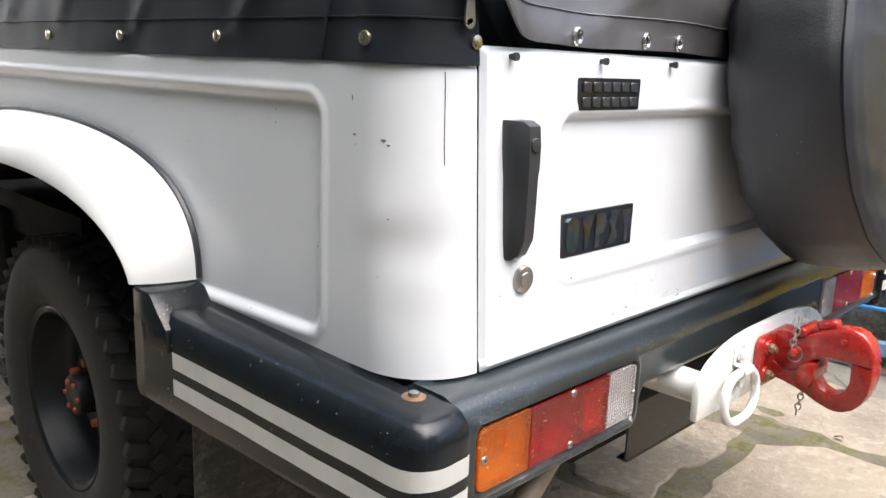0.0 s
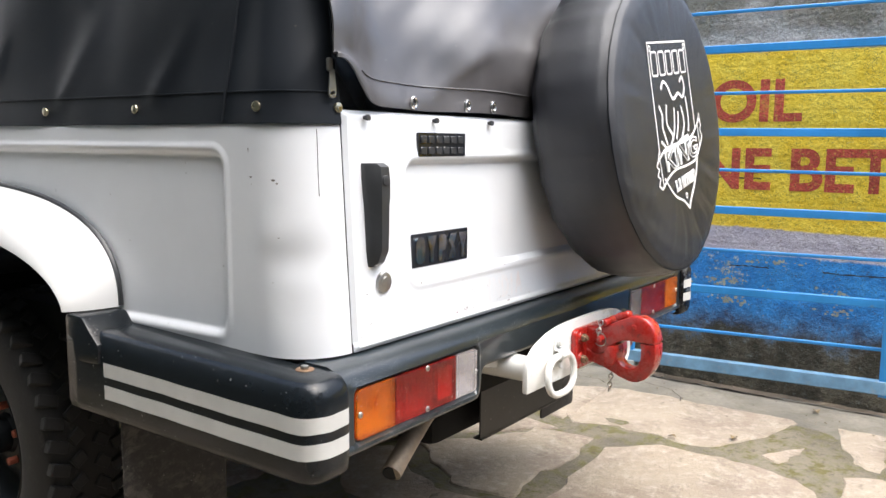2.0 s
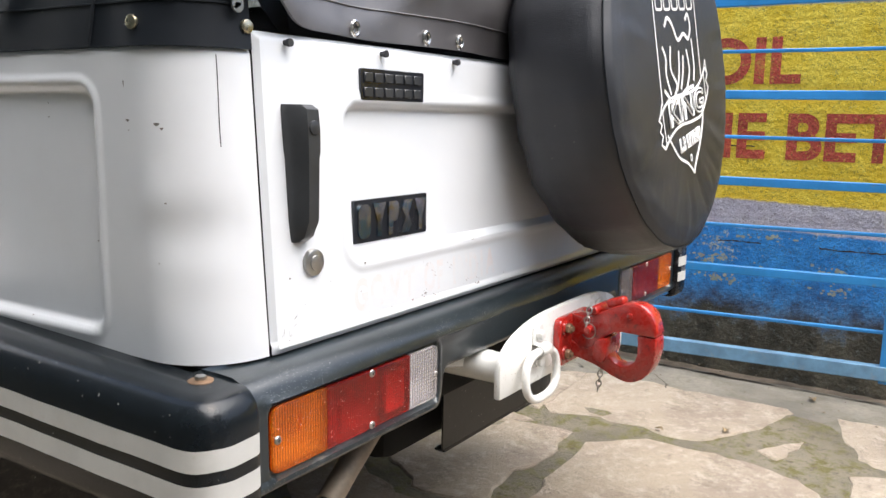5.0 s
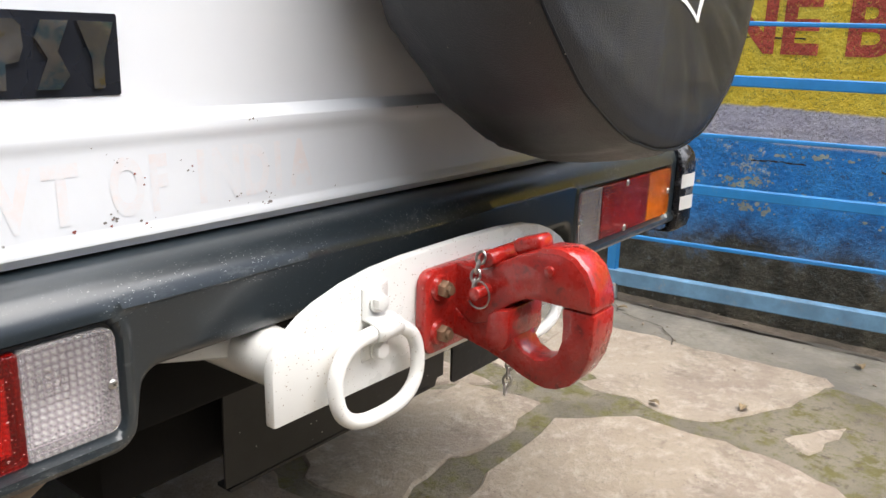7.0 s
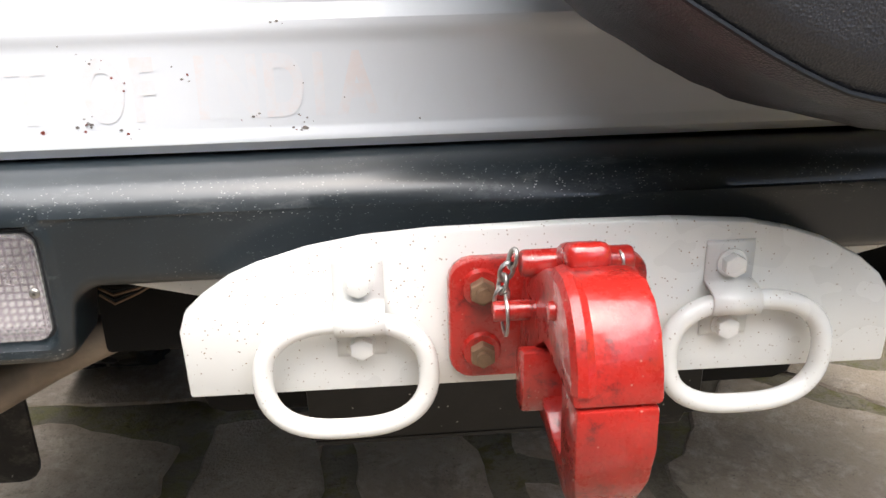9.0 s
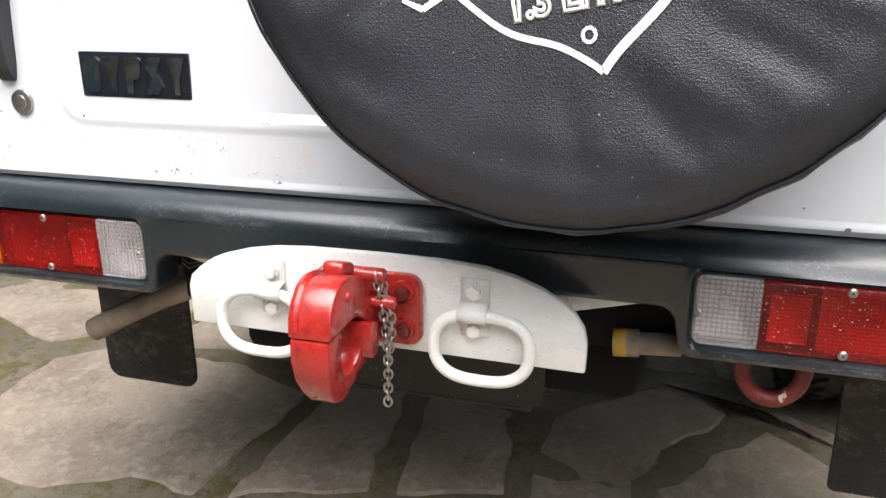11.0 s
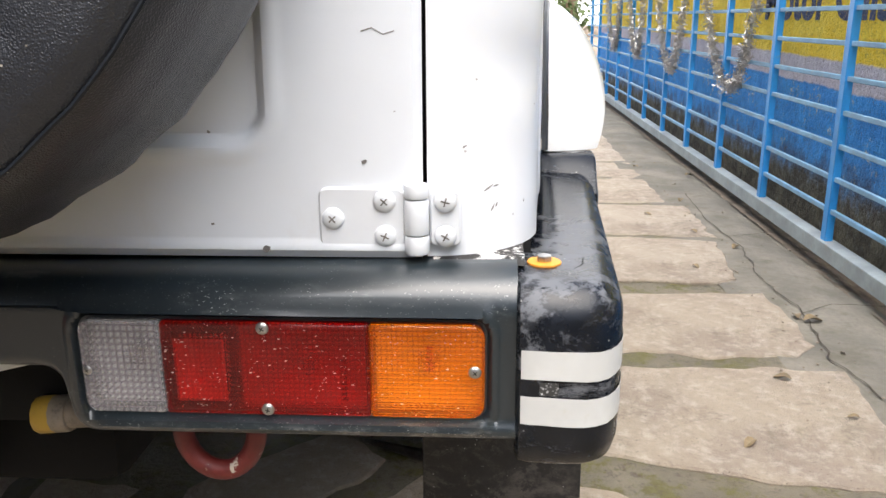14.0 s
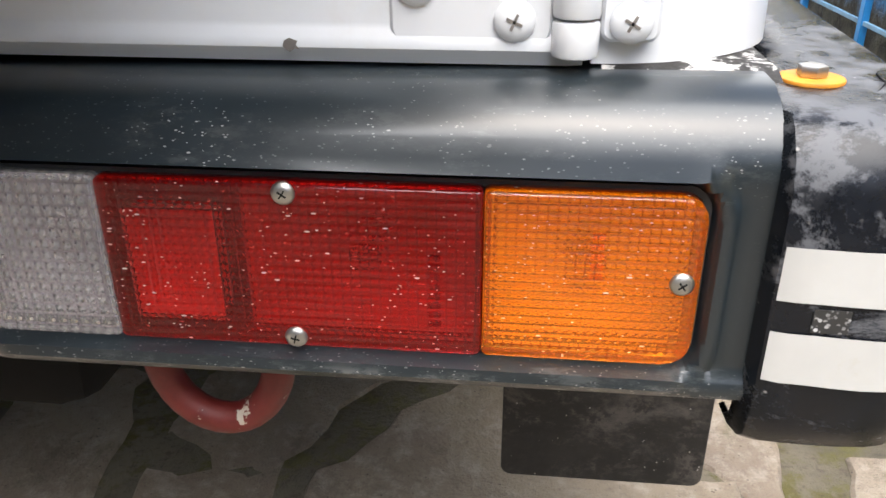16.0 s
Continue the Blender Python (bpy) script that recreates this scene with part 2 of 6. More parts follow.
M["rustbolt"] = plain("rusty_bolt", (0.25, 0.16, 0.1), 0.55, 0.6, 0.3, 40, 200, 0.3)
M["blue"] = plain("blue_enamel", (0.03, 0.27, 0.64), 0.42, 0, 0.14, 5, 50, 0.2, 0.001, (0.2, 0.25, 0.27), 0.12)
M["tinsel"] = plain("tinsel", (0.52, 0.49, 0.45), 0.38, 1.0, 0.2, 30, 200, 0.1)
M["leaf"] = plain("dry_leaf", (0.21, 0.155, 0.085), 0.7, 0, 0.35, 40, 200, 0.4)
M["print"] = plain("white_print", (0.78, 0.78, 0.77), 0.5, 0, 0.08, 20, 200, 0.1)
M["lock_nut"] = plain("rusty_nut", (0.35, 0.09, 0.05), 0.6, 0.2, 0.2)
M["sticker"] = specked("silver_sticker", (0.03, 0.03, 0.03), (0.6, 0.6, 0.6), 0.35, 420.0, 0.5, 0.46, 0.1, 0.05, 0.0, 60.0)
M["scuff"] = plain("grey_scuff", (0.42, 0.41, 0.40), 0.6, 0, 0.2, 60, 200, 0.2)
M["chip"] = plain("bare_chip", (0.2, 0.185, 0.17), 0.6, 0, 0.3, 60, 200, 0.2)
M["rust_chip"] = plain("rusty_chip", (0.22, 0.05, 0.035), 0.7, 0, 0.3, 60, 200, 0.2)
M["rim"] = plain("rim_black", (0.007, 0.0085, 0.010), 0.42, 0, 0.2, Specular_IOR_Level=0.25)


def canvas_mat(name, c, rough, grain, relief, spec=0.5, speck=0.095):
    n = Nodes(name)
    g = n.voronoi(grain, "Distance")
    f = n.noise(grain * 0.4, 3)
    b = n.noise(4.0, 4)
    dots = n.math("MULTIPLY", n.ramp(n.voronoi(62.0), speck * 0.5, speck, 1.0, 0.0), n.ramp(n.noise(18.0, 1), 0.52, 0.56))
    col = n.mix(n.ramp(b, 0.3, 0.7), tint(c, 0.8), tint(c, 1.3))
    col = n.mix(dots, col, (0.35, 0.32, 0.26))
    r = n.ramp(b, 0.2, 0.8, rough - 0.06, rough + 0.08)
    return n.done(col, r, 0.0, n.bump(f, 0.45 * relief, 0.0008, n.bump(g, relief, 0.0010)), Specular_IOR_Level=spec)


M["canvas"] = canvas_mat("black_canvas", (0.010, 0.0125, 0.0165), 0.46, 900.0, 0.12, 0.25, 0.05)
M["vinyl"] = canvas_mat("black_vinyl", (0.0145, 0.016, 0.0205), 0.37, 720.0, 0.5, 0.65, 0.06)
M["curtain"] = canvas_mat("curtain_vinyl", (0.058, 0.055, 0.057), 0.40, 900.0, 0.15, 1.0, 0.05)


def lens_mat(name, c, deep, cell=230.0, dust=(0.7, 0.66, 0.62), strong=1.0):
    """Moulded lamp plastic: rows of small optics shaded in the colour that fade out low down, top and bottom edges
    shaded darker in the colour, and thrown dust.
    """
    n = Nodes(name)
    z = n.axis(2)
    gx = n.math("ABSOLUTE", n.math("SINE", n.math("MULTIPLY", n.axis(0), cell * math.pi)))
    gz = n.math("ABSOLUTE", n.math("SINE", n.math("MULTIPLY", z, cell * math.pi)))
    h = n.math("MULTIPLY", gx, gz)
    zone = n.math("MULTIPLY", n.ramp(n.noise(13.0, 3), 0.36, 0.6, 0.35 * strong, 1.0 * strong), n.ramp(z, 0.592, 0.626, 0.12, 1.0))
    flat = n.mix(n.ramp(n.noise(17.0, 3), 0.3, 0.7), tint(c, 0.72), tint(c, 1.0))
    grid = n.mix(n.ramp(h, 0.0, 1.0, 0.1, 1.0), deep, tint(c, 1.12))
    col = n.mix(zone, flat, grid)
    # shading of the lens edge, put into the colour
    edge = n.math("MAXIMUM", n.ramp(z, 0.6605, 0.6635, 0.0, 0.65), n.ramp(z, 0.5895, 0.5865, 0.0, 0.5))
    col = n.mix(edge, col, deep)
    dots = n.ramp(n.voronoi(330.0, stretch=(0.5, 1, 1.7)), 0.06, 0.17, 1.0, 0.0)
    d = n.math("MULTIPLY", dots, n.ramp(n.noise(150.0, 2), 0.47, 0.53))
    d = n.math("MULTIPLY", d, n.ramp(n.noise(22.0, 3), 0.35, 0.6, 0.3, 1.0))
    col = n.mix(n.math("MULTIPLY", d, 0.85), col, dust)
    rough = n.math("MAXIMUM", 0.28, n.math("MULTIPLY", d, 0.8))
    film = n.ramp(n.noise(6.0, 4), 0.3, 0.7, 0.03, 0.16)
    return n.done(col, rough, 0.0, n.bump(h, 0.12, 0.001), Coat_Weight=0.5, Coat_Roughness=film, Specular_IOR_Level=0.15)


def glass_lens(name, c, cell, amount=0.35, thrown=1.0, dust=(0.7, 0.66, 0.62)):
    """Clear coloured lamp plastic with rows of small moulded optics and thrown dust."""
    n = Nodes(name)
    gx = n.math("ABSOLUTE", n.math("SINE", n.math("MULTIPLY", n.axis(0), cell * math.pi)))
    gz = n.math("ABSOLUTE", n.math("SINE", n.math("MULTIPLY", n.axis(2), cell * math.pi)))
    h = n.math("MINIMUM", n.math("MINIMUM", gx, gz), 0.8)
    col = n.mix(n.ramp(n.noise(15.0, 4), 0.3, 0.7), tint(c, 0.9), tint(c, 1.08))
    # grooves between the optics darkened in the colour, to shade the cells
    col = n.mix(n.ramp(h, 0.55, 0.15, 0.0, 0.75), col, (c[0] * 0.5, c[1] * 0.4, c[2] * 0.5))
    d = 0.0
    for scale, lo in ((330.0, 0.45), (170.0, 0.51)):
        dots = n.ramp(n.voronoi(scale, stretch=(0.5, 1, 1.7)), 0.05, 0.16, 1.0, 0.0)
        d = n.math("MAXIMUM", d, n.math("MULTIPLY", dots, n.ramp(n.noise(scale * 0.5, 2), lo, lo + 0.05)))
    d = n.math("MULTIPLY", d, n.ramp(n.noise(22.0, 3), 0.35, 0.6, 0.35 * thrown, thrown))
    film = n.ramp(n.noise(8.0, 5, 0.7), 0.35, 0.75, 0.05, 0.18)
    cover = n.math("MAXIMUM", d, film)
    col = n.mix(d, col, dust)
    rough = n.math("MAXIMUM", 0.09, n.math("MULTIPLY", d, 0.8))
    return n.done(col, rough, 0.0, n.bump(h, amount, 0.0016), Transmission_Weight=n.math("SUBTRACT", 1.0, cover), IOR=1.46, Specular_IOR_Level=0.25)


M["glass_red"] = glass_lens("red_lens_plastic", (0.58, 0.012, 0.010), 230.0, 0.3)
M["glass_amber"] = glass_lens("amber_lens_plastic", (0.96, 0.295, 0.004), 230.0, 0.5)
M["glass_clear"] = glass_lens("clear_lens_plastic", (0.88, 0.87, 0.85), 175.0, 0.45, 0.35)
M["dish"] = plain("lamp_dish", (0.43, 0.42, 0.41), 0.38, 0.0, 0.08, 20, 90, 0.1, 0.001, (0.4, 0.36, 0.3), 0.2)
# paler copies of the dish put extra brightness into two compartments
M["dish_pale"] = plain("pale_lamp_dish", (0.72, 0.71, 0.70), 0.4, 0.0, 0.06, 20, 90, 0.1)
M["dish_lit"] = plain("white_lamp_dish", (0.80, 0.79, 0.78), 0.45, 0.0, 0.04, 20, 90, 0.1)
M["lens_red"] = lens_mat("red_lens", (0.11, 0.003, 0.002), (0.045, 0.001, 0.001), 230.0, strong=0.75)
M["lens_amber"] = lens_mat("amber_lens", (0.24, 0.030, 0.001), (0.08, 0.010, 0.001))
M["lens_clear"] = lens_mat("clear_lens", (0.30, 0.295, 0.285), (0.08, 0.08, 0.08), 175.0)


def glass_mat():
    n = Nodes("clear_vinyl")
    r = n.ramp(n.noise(6.0), 0.3, 0.7, 0.03, 0.12)
    return n.done((0.9, 0.92, 0.92), r, 0.0, n.bump(n.noise(7.0, 2), 0.4, 0.01), Transmission_Weight=1.0, IOR=1.1)


M["window"] = glass_mat()


def slab_mat():
    """Worn sandstone flags: pale rubbed tops, brown stains, small pits and trodden dirt."""
    n = Nodes("flagstone")
    a, b, c = n.noise(2.6, 6, 0.65), n.noise(19.0, 7, 0.78), n.noise(150.0, 3)
    base = n.mix(n.rand(), (0.295, 0.242, 0.178), (0.345, 0.292, 0.228))
    col = n.mix(n.ramp(a, 0.42, 0.66), base, (0.235, 0.19, 0.15))
    col = n.mix(n.ramp(b, 0.46, 0.66, 0.0, 0.65), col, (0.46, 0.40, 0.33))
    col = n.mix(n.ramp(n.noise(48.0, 6, 0.8), 0.5, 0.64, 0.0, 0.55), col, (0.21, 0.168, 0.13))
    col = n.mix(n.ramp(n.noise(7.0, 7, 0.8, None, 0.4), 0.53, 0.66, 0.0, 0.75), col, (0.17, 0.14, 0.105))
    col = n.mix(n.ramp(n.noise(11.0, 6, 0.75, (1.4, 0.6, 1)), 0.60, 0.70, 0.0, 0.5), col, (0.15, 0.145, 0.085))
    col = n.mix(n.ramp(c, 0.56, 0.75, 0.0, 0.6), col, (0.14, 0.115, 0.09))
    pits = n.math("MULTIPLY", n.ramp(n.voronoi(95.0), 0.10, 0.20, 1.0, 0.0), n.ramp(n.noise(26.0, 2), 0.54, 0.60))
    col = n.mix(n.math("MULTIPLY", pits, 0.8), col, (0.09, 0.075, 0.055))
    return n.done(col, n.ramp(a, 0.3, 0.7, 0.55, 0.85), 0.0, n.bump(c, 0.45, 0.003, n.bump(b, 0.85, 0.014)))


M["slab"] = slab_mat()


def joint_mat():
    n = Nodes("mossy_mortar")
    a, b, c = n.noise(2.4, 6, 0.7), n.noise(13.0, 7, 0.75), n.noise(90.0, 5, 0.7)
    col = n.mix(n.ramp(a, 0.38, 0.62), (0.105, 0.09, 0.062), (0.18, 0.157, 0.115))
    col = n.mix(n.ramp(b, 0.47, 0.60), col, (0.105, 0.095, 0.026))
    col = n.mix(n.ramp(n.noise(30.0, 5, 0.8), 0.52, 0.66, 0.0, 0.8), col, (0.075, 0.06, 0.04))
    col = n.mix(n.ramp(c, 0.55, 0.75, 0.0, 0.8), col, (0.05, 0.042, 0.03))
    return n.done(col, n.ramp(a, 0.35, 0.65, 0.5, 0.9), 0.0, n.bump(c, 0.8, 0.006, n.bump(b, 0.8, 0.014)))


M["joint"] = joint_mat()
M["concrete"] = plain("concrete_strip", (0.175, 0.160, 0.130), 0.8, 0, 0.35, 3, 60, 0.6, 0.006, (0.10, 0.09, 0.06), 0.55)
M["grit"] = plain("grit", (0.2, 0.165, 0.125), 0.9, 0, 0.4, 30, 120, 0.5, 0.002)
M["crack"] = plain("dirt_filled_crack", (0.06, 0.048, 0.035), 0.95, 0, 0.4, 20, 120, 0.8, 0.004)
M["brickdirt"] = plain("brick_dirt", (0.16, 0.128, 0.095), 0.9, 0, 0.4, 9, 60, 0.6, 0.006, (0.08, 0.07, 0.04), 0.4)


def wall_mat():
    """Painted compound wall: bare mossy concrete, yellow, mauve and blue bands that fall a little towards the street."""
    n = Nodes("painted_wall")
    n1, n2, n3 = n.noise(1.6, 5), n.noise(9.0, 6, 0.7), n.noise(46.0, 5, 0.7)
    n4 = n.noise(24.0, 3, 0.6)
    z = n.math("SUBTRACT", n.axis(2), n.math("MULTIPLY", n.axis(1), 0.014))
    z = n.math("ADD", z, n.math("MULTIPLY", n.math("SUBTRACT", n2, 0.5), 0.035))
    # unseen near end: mould colour raised only to dull what the badge mirrors
    street = n.ramp(n.axis(1), -1.2, -1.6, 0.0, 0.3)
    def above(h, soft=0.006):
        return n.ramp(z, h - soft, h + soft)
    blue = n.mix(n.ramp(n2, 0.35, 0.65), (0.024, 0.24, 0.66), (0.045, 0.33, 0.78))
    blue = n.mix(n.ramp(n.noise(5.0, 6, 0.8), 0.58, 0.64, 0.0, 1.0), blue, n.mix(n.ramp(n.noise(70.0, 4, 0.7), 0.45, 0.55), (0.05, 0.26, 0.6), (0.5, 0.56, 0.5)))
    mauve = n.mix(n.ramp(n2, 0.3, 0.7), (0.52, 0.49, 0.58), (0.62, 0.59, 0.65))
    yellow = n.mix(n.ramp(n2, 0.35, 0.65), (0.87, 0.61, 0.035), (0.92, 0.70, 0.08))
    yellow = n.mix(n.ramp(n.noise(4.0, 6, 0.8), 0.64, 0.7, 0.0, 0.7), yellow, (0.6, 0.52, 0.3))
    bare = n.mix(n.ramp(n1, 0.4, 0.62), (0.52, 0.51, 0.48), (0.2, 0.19, 0.15))
    bare = n.mix(n.ramp(n2, 0.5, 0.75, 0.0, 0.8), bare, (0.09, 0.085, 0.055))
    white = n.mix(n.ramp(n2, 0.4, 0.6), (0.5, 0.5, 0.49), (0.3, 0.3, 0.27))
    mould = n.mix(n.ramp(n2, 0.4, 0.62), (0.06, 0.056, 0.04), (0.15, 0.135, 0.095))
    mould = n.mix(n.ramp(n.noise(28.0, 6, 0.8), 0.56, 0.66, 0.0, 0.7), mould, (0.19, 0.21, 0.19))
    col = n.mix(n.ramp(n.math("ADD", n.axis(2), n.math("MULTIPLY", n.math("SUBTRACT", n2, 0.5), 0.35)), n.math("ADD", 0.15, street), n.math("ADD", 0.36, street)), mould, blue)
    col = n.mix(above(0.563), col, mauve)
    col = n.mix(above(0.678), col, yellow)
    col = n.mix(above(1.459), col, white)
    col = n.mix(above(1.535, 0.04), col, bare)
    pit = n.ramp(n.noise(130.0, 3, 0.7), 0.36, 0.41, 1.0, 0.0)
    col = n.mix(n.math("MULTIPLY", pit, 0.55), col, (0.09, 0.065, 0.035))
    squiggle = n.ramp(n.math("ABSOLUTE", n.math("SUBTRACT", n.noise(34.0, 3, 0.6, (1, 0.8, 1.3), 0.6), 0.5)), 0.006, 0.02, 1.0, 0.0)
    squiggle = n.math("MULTIPLY", squiggle, n.ramp(n.noise(17.0, 2), 0.47, 0.56))
    col = n.mix(n.math("MULTIPLY", squiggle, 0.45), col, (0.07, 0.055, 0.04))
    # block courses that show through the paint
    cz = n.ramp(n.math("ABSOLUTE", n.math("SINE", n.math("MULTIPLY", n.axis(2), math.pi / 0.2))), 0.0, 0.16)
    cy = n.ramp(n.math("ABSOLUTE", n.math("SINE", n.math("MULTIPLY", n.axis(1), math.pi / 0.41))), 0.0, 0.07)
    course = n.math("MULTIPLY", cz, cy)
    return n.done(col, 0.85, 0.0, n.bump(n3, 0.8, 0.016, n.bump(n4, 0.75, 0.020, n.bump(n2, 0.6, 0.02, n.bump(course, 0.22, 0.012)))))


M["wall"] = wall_mat()
# dark and mid plaster for the unseen walls added to block light
M["block_dark"] = plain("mossy_plaster", (0.05, 0.062, 0.055), 0.9, 0, 0.3, 1.2, 20, 0.6, 0.01, (0.05, 0.06, 0.035), 0.3)
M["plaster"] = plain("old_plaster", (0.15, 0.14, 0.125), 0.9, 0, 0.3, 1.2, 20, 0.6, 0.01, (0.12, 0.11, 0.08), 0.3)
def letter_mat(name, c, under):
    """Old sign paint on rough plaster: the ground colour shows in pits and worn patches."""
    n = Nodes(name)
    a, b, f = n.noise(6.0, 5, 0.7), n.noise(46.0, 5, 0.7), n.noise(75.0, 4, 0.7)
    col = n.mix(n.ramp(a, 0.35, 0.65), tint(c, 0.85), tint(c, 1.25))
    worn = n.math("MAXIMUM", n.ramp(f, 0.56, 0.62, 0.0, 0.75), n.ramp(a, 0.60, 0.70, 0.0, 0.7))
    col = n.mix(worn, col, under)
    col = n.mix(n.ramp(n.noise(130.0, 3, 0.7), 0.36, 0.41, 0.7, 0.0), col, (0.09, 0.05, 0.03))
    return n.done(col, 0.85, 0.0, n.bump(b, 1.0, 0.028))


M["worn_lime"] = plain("worn_lime", (0.42, 0.47, 0.40), 0.9, 0, 0.2, 20, 90, 0.8, 0.006, (0.2, 0.3, 0.38), 0.3)
M["letter_red"] = letter_mat("faded_red_paint", (0.56, 0.085, 0.05), (0.68, 0.36, 0.06))
M["letter_blue"] = letter_mat("faded_blue_paint", (0.05, 0.07, 0.16), (0.5, 0.36, 0.05))


def haze_mat():
    n = Nodes("haze")
    return n.done((0.8, 0.8, 0.8), 1.0, 0.0, Emission_Color=(0.95, 0.97, 1.0, 1.0), Emission_Strength=0.75)


M["haze"] = haze_mat()
M["bark"] = plain("bark", (0.2, 0.13, 0.08), 0.9, 0, 0.3, 6, 50, 0.8, 0.01)
M["foliage"] = plain("foliage", (0.09, 0.13, 0.035), 0.6, 0, 0.4, 6, 40, 0.3)
M["far_stone"] = plain("far_stone", (0.27, 0.215, 0.16), 0.85, 0, 0.25, 3, 30, 0.5)


# ---- shape helpers ----
def part(name, bm, material, parent=None, label="", smooth=True, loc=None):
    """One mesh object from a bmesh in world coordinates, under a thing or a part."""
    me = bpy.data.meshes.new(name)
    bmesh.ops.recalc_face_normals(bm, faces=bm.faces)
    bm.to_mesh(me)
    bm.free()
    if smooth:
        me.shade_smooth()
        me.set_sharp_from_angle(angle=radians(38))
    if material is not None:
        me.materials.append(material)
    ob = new(name, me)
    if parent is not None:
        ob.parent = parent
        ob.matrix_parent_inverse = Matrix.Translation(-origin_of(parent))
    if loc is not None:
        ob.location = loc
    if label:
        tagged(ob, label)
    return ob


ORIGIN = {}


def origin_of(ob):
    return ORIGIN.get(ob.name, Vector((0, 0, 0)))


def thing(name, at, label, category, group="", kind=""):
    ob = new(name)
    ob.location = at
    ob.empty_display_size = 0.1
    ORIGIN[ob.name] = Vector(at)
    return tagged(ob, label, category, group, kind)


def box(bm, c, size, bevel=0.0, seg=2, rot=None):
    m = Matrix.Translation(c)
    if rot is not None:
        m = m @ rot
    r = bmesh.ops.create_cube(bm, size=1.0, matrix=m @ Matrix.Diagonal((*size, 1.0)))
    if bevel:
        es = {e for v in r["verts"] for e in v.link_edges}
        bmesh.ops.bevel(bm, geom=list(es), offset=bevel, segments=seg, affect="EDGES", profile=0.5)
    return bm


def cyl(bm, a, b, r, seg=20, r2=None, bevel=0.0):
    a, b = Vector(a), Vector(b)
    d = b - a
    m = Matrix.Translation((a + b) / 2) @ d.to_track_quat("Z", "Y").to_matrix().to_4x4()
    res = bmesh.ops.create_cone(bm, cap_ends=True, segments=seg, radius1=r, radius2=r if r2 is None else r2, depth=d.length, matrix=m)
    if bevel:
        es = {e for v in res["verts"] for e in v.link_edges if any(len(f.verts) > 4 for f in e.link_faces)}
        bmesh.ops.bevel(bm, geom=list(es), offset=bevel, segments=2, affect="EDGES", profile=0.5)
    return bm


def tube(bm, pts, r, seg=12, closed=False):
    """A round bar along points. r: one radius, or one a point."""
    pts = [Vector(p) for p in pts]
    n = len(pts)
    rings = []
    u = None
    for i, p in enumerate(pts):
        a = pts[i - 1] if (closed or i) else p
        b = pts[(i + 1) % n] if (closed or i < n - 1) else p
        d = (b - a).normalized()
        if u is None:
            u = d.cross(Vector((0.013, 0.021, 1)))
            if u.length < 0.05:
                u = d.cross(Vector((1, 0.1, 0)))
        u = (u - d * u.dot(d)).normalized()
        w = d.cross(u)
        rr = r[i] if isinstance(r, (list, tuple)) else r
        rings.append([bm.verts.new(p + (u * math.cos(q) + w * math.sin(q)) * rr) for q in [2 * math.pi * k / seg for k in range(seg)]])
    for i in range(n if closed else n - 1):
        A, B = rings[i], rings[(i + 1) % n]
        for k in range(seg):
            bm.faces.new((A[k], A[(k + 1) % seg], B[(k + 1) % seg], B[k]))
    if not closed:
        bm.faces.new(rings[0][::-1])
        bm.faces.new(rings[-1])
    return bm


def sheet(bm, f, us, vs, skip=None, wrap=False):
    """A grid of quads over f(u, v); skip(u, v) leaves faces out."""
    g = [[bm.verts.new(f(u, v)) for v in vs] for u in us]
    m = len(us) if wrap else len(us) - 1
    for i in range(m):
        for j in range(len(vs) - 1):
            i2 = (i + 1) % len(us)
            if skip and skip((us[i] + us[i2]) / 2, (vs[j] + vs[j + 1]) / 2):
                continue
            bm.faces.new((g[i][j], g[i2][j], g[i2][j + 1], g[i][j + 1]))
    for v in [v for v in bm.verts if not v.link_faces]:
        bm.verts.remove(v)
    return bm


def prism(bm, outline, a, b, axis=1, bevel=0.0, seg=2, holes=()):
    """A plate: an outline of two coordinates, from a to b along an axis. holes: outlines with as many points as the outer one's ring."""
    def at(p, w):
        q = list(p)
        q.insert(axis, w)
        return Vector(q)
    n = len(outline)
    lo = [bm.verts.new(at(p, a)) for p in outline]
    hi = [bm.verts.new(at(p, b)) for p in outline]
    sides = [bm.faces.new((lo[i], lo[(i + 1) % n], hi[(i + 1) % n], hi[i])) for i in range(n)]
    caps = []
    if not holes:
        caps = [bm.faces.new(lo[::-1]), bm.faces.new(hi)]
    else:
        hole = holes[0]
        l2 = [bm.verts.new(at(p, a)) for p in hole]
        h2 = [bm.verts.new(at(p, b)) for p in hole]
        for i in range(n):
            j = (i + 1) % n
            bm.faces.new((l2[i], l2[j], h2[j], h2[i]))
            bm.faces.new((lo[i], lo[j], l2[j], l2[i]))
            bm.faces.new((hi[i], hi[j], h2[j], h2[i]))
    if bevel:
        bmesh.ops.recalc_face_normals(bm, faces=bm.faces)
        vs = set(lo + hi)
        if holes:
            vs |= set(l2 + h2)
        es = []
        for e in bm.edges:
            if e.verts[0] in vs and e.verts[1] in vs and len(e.link_faces) == 2 and e.calc_face_angle(0) > 0.9:
                es.append(e)
        bmesh.ops.bevel(bm, geom=es, offset=bevel, segments=seg, affect="EDGES", profile=0.5)
    return bm


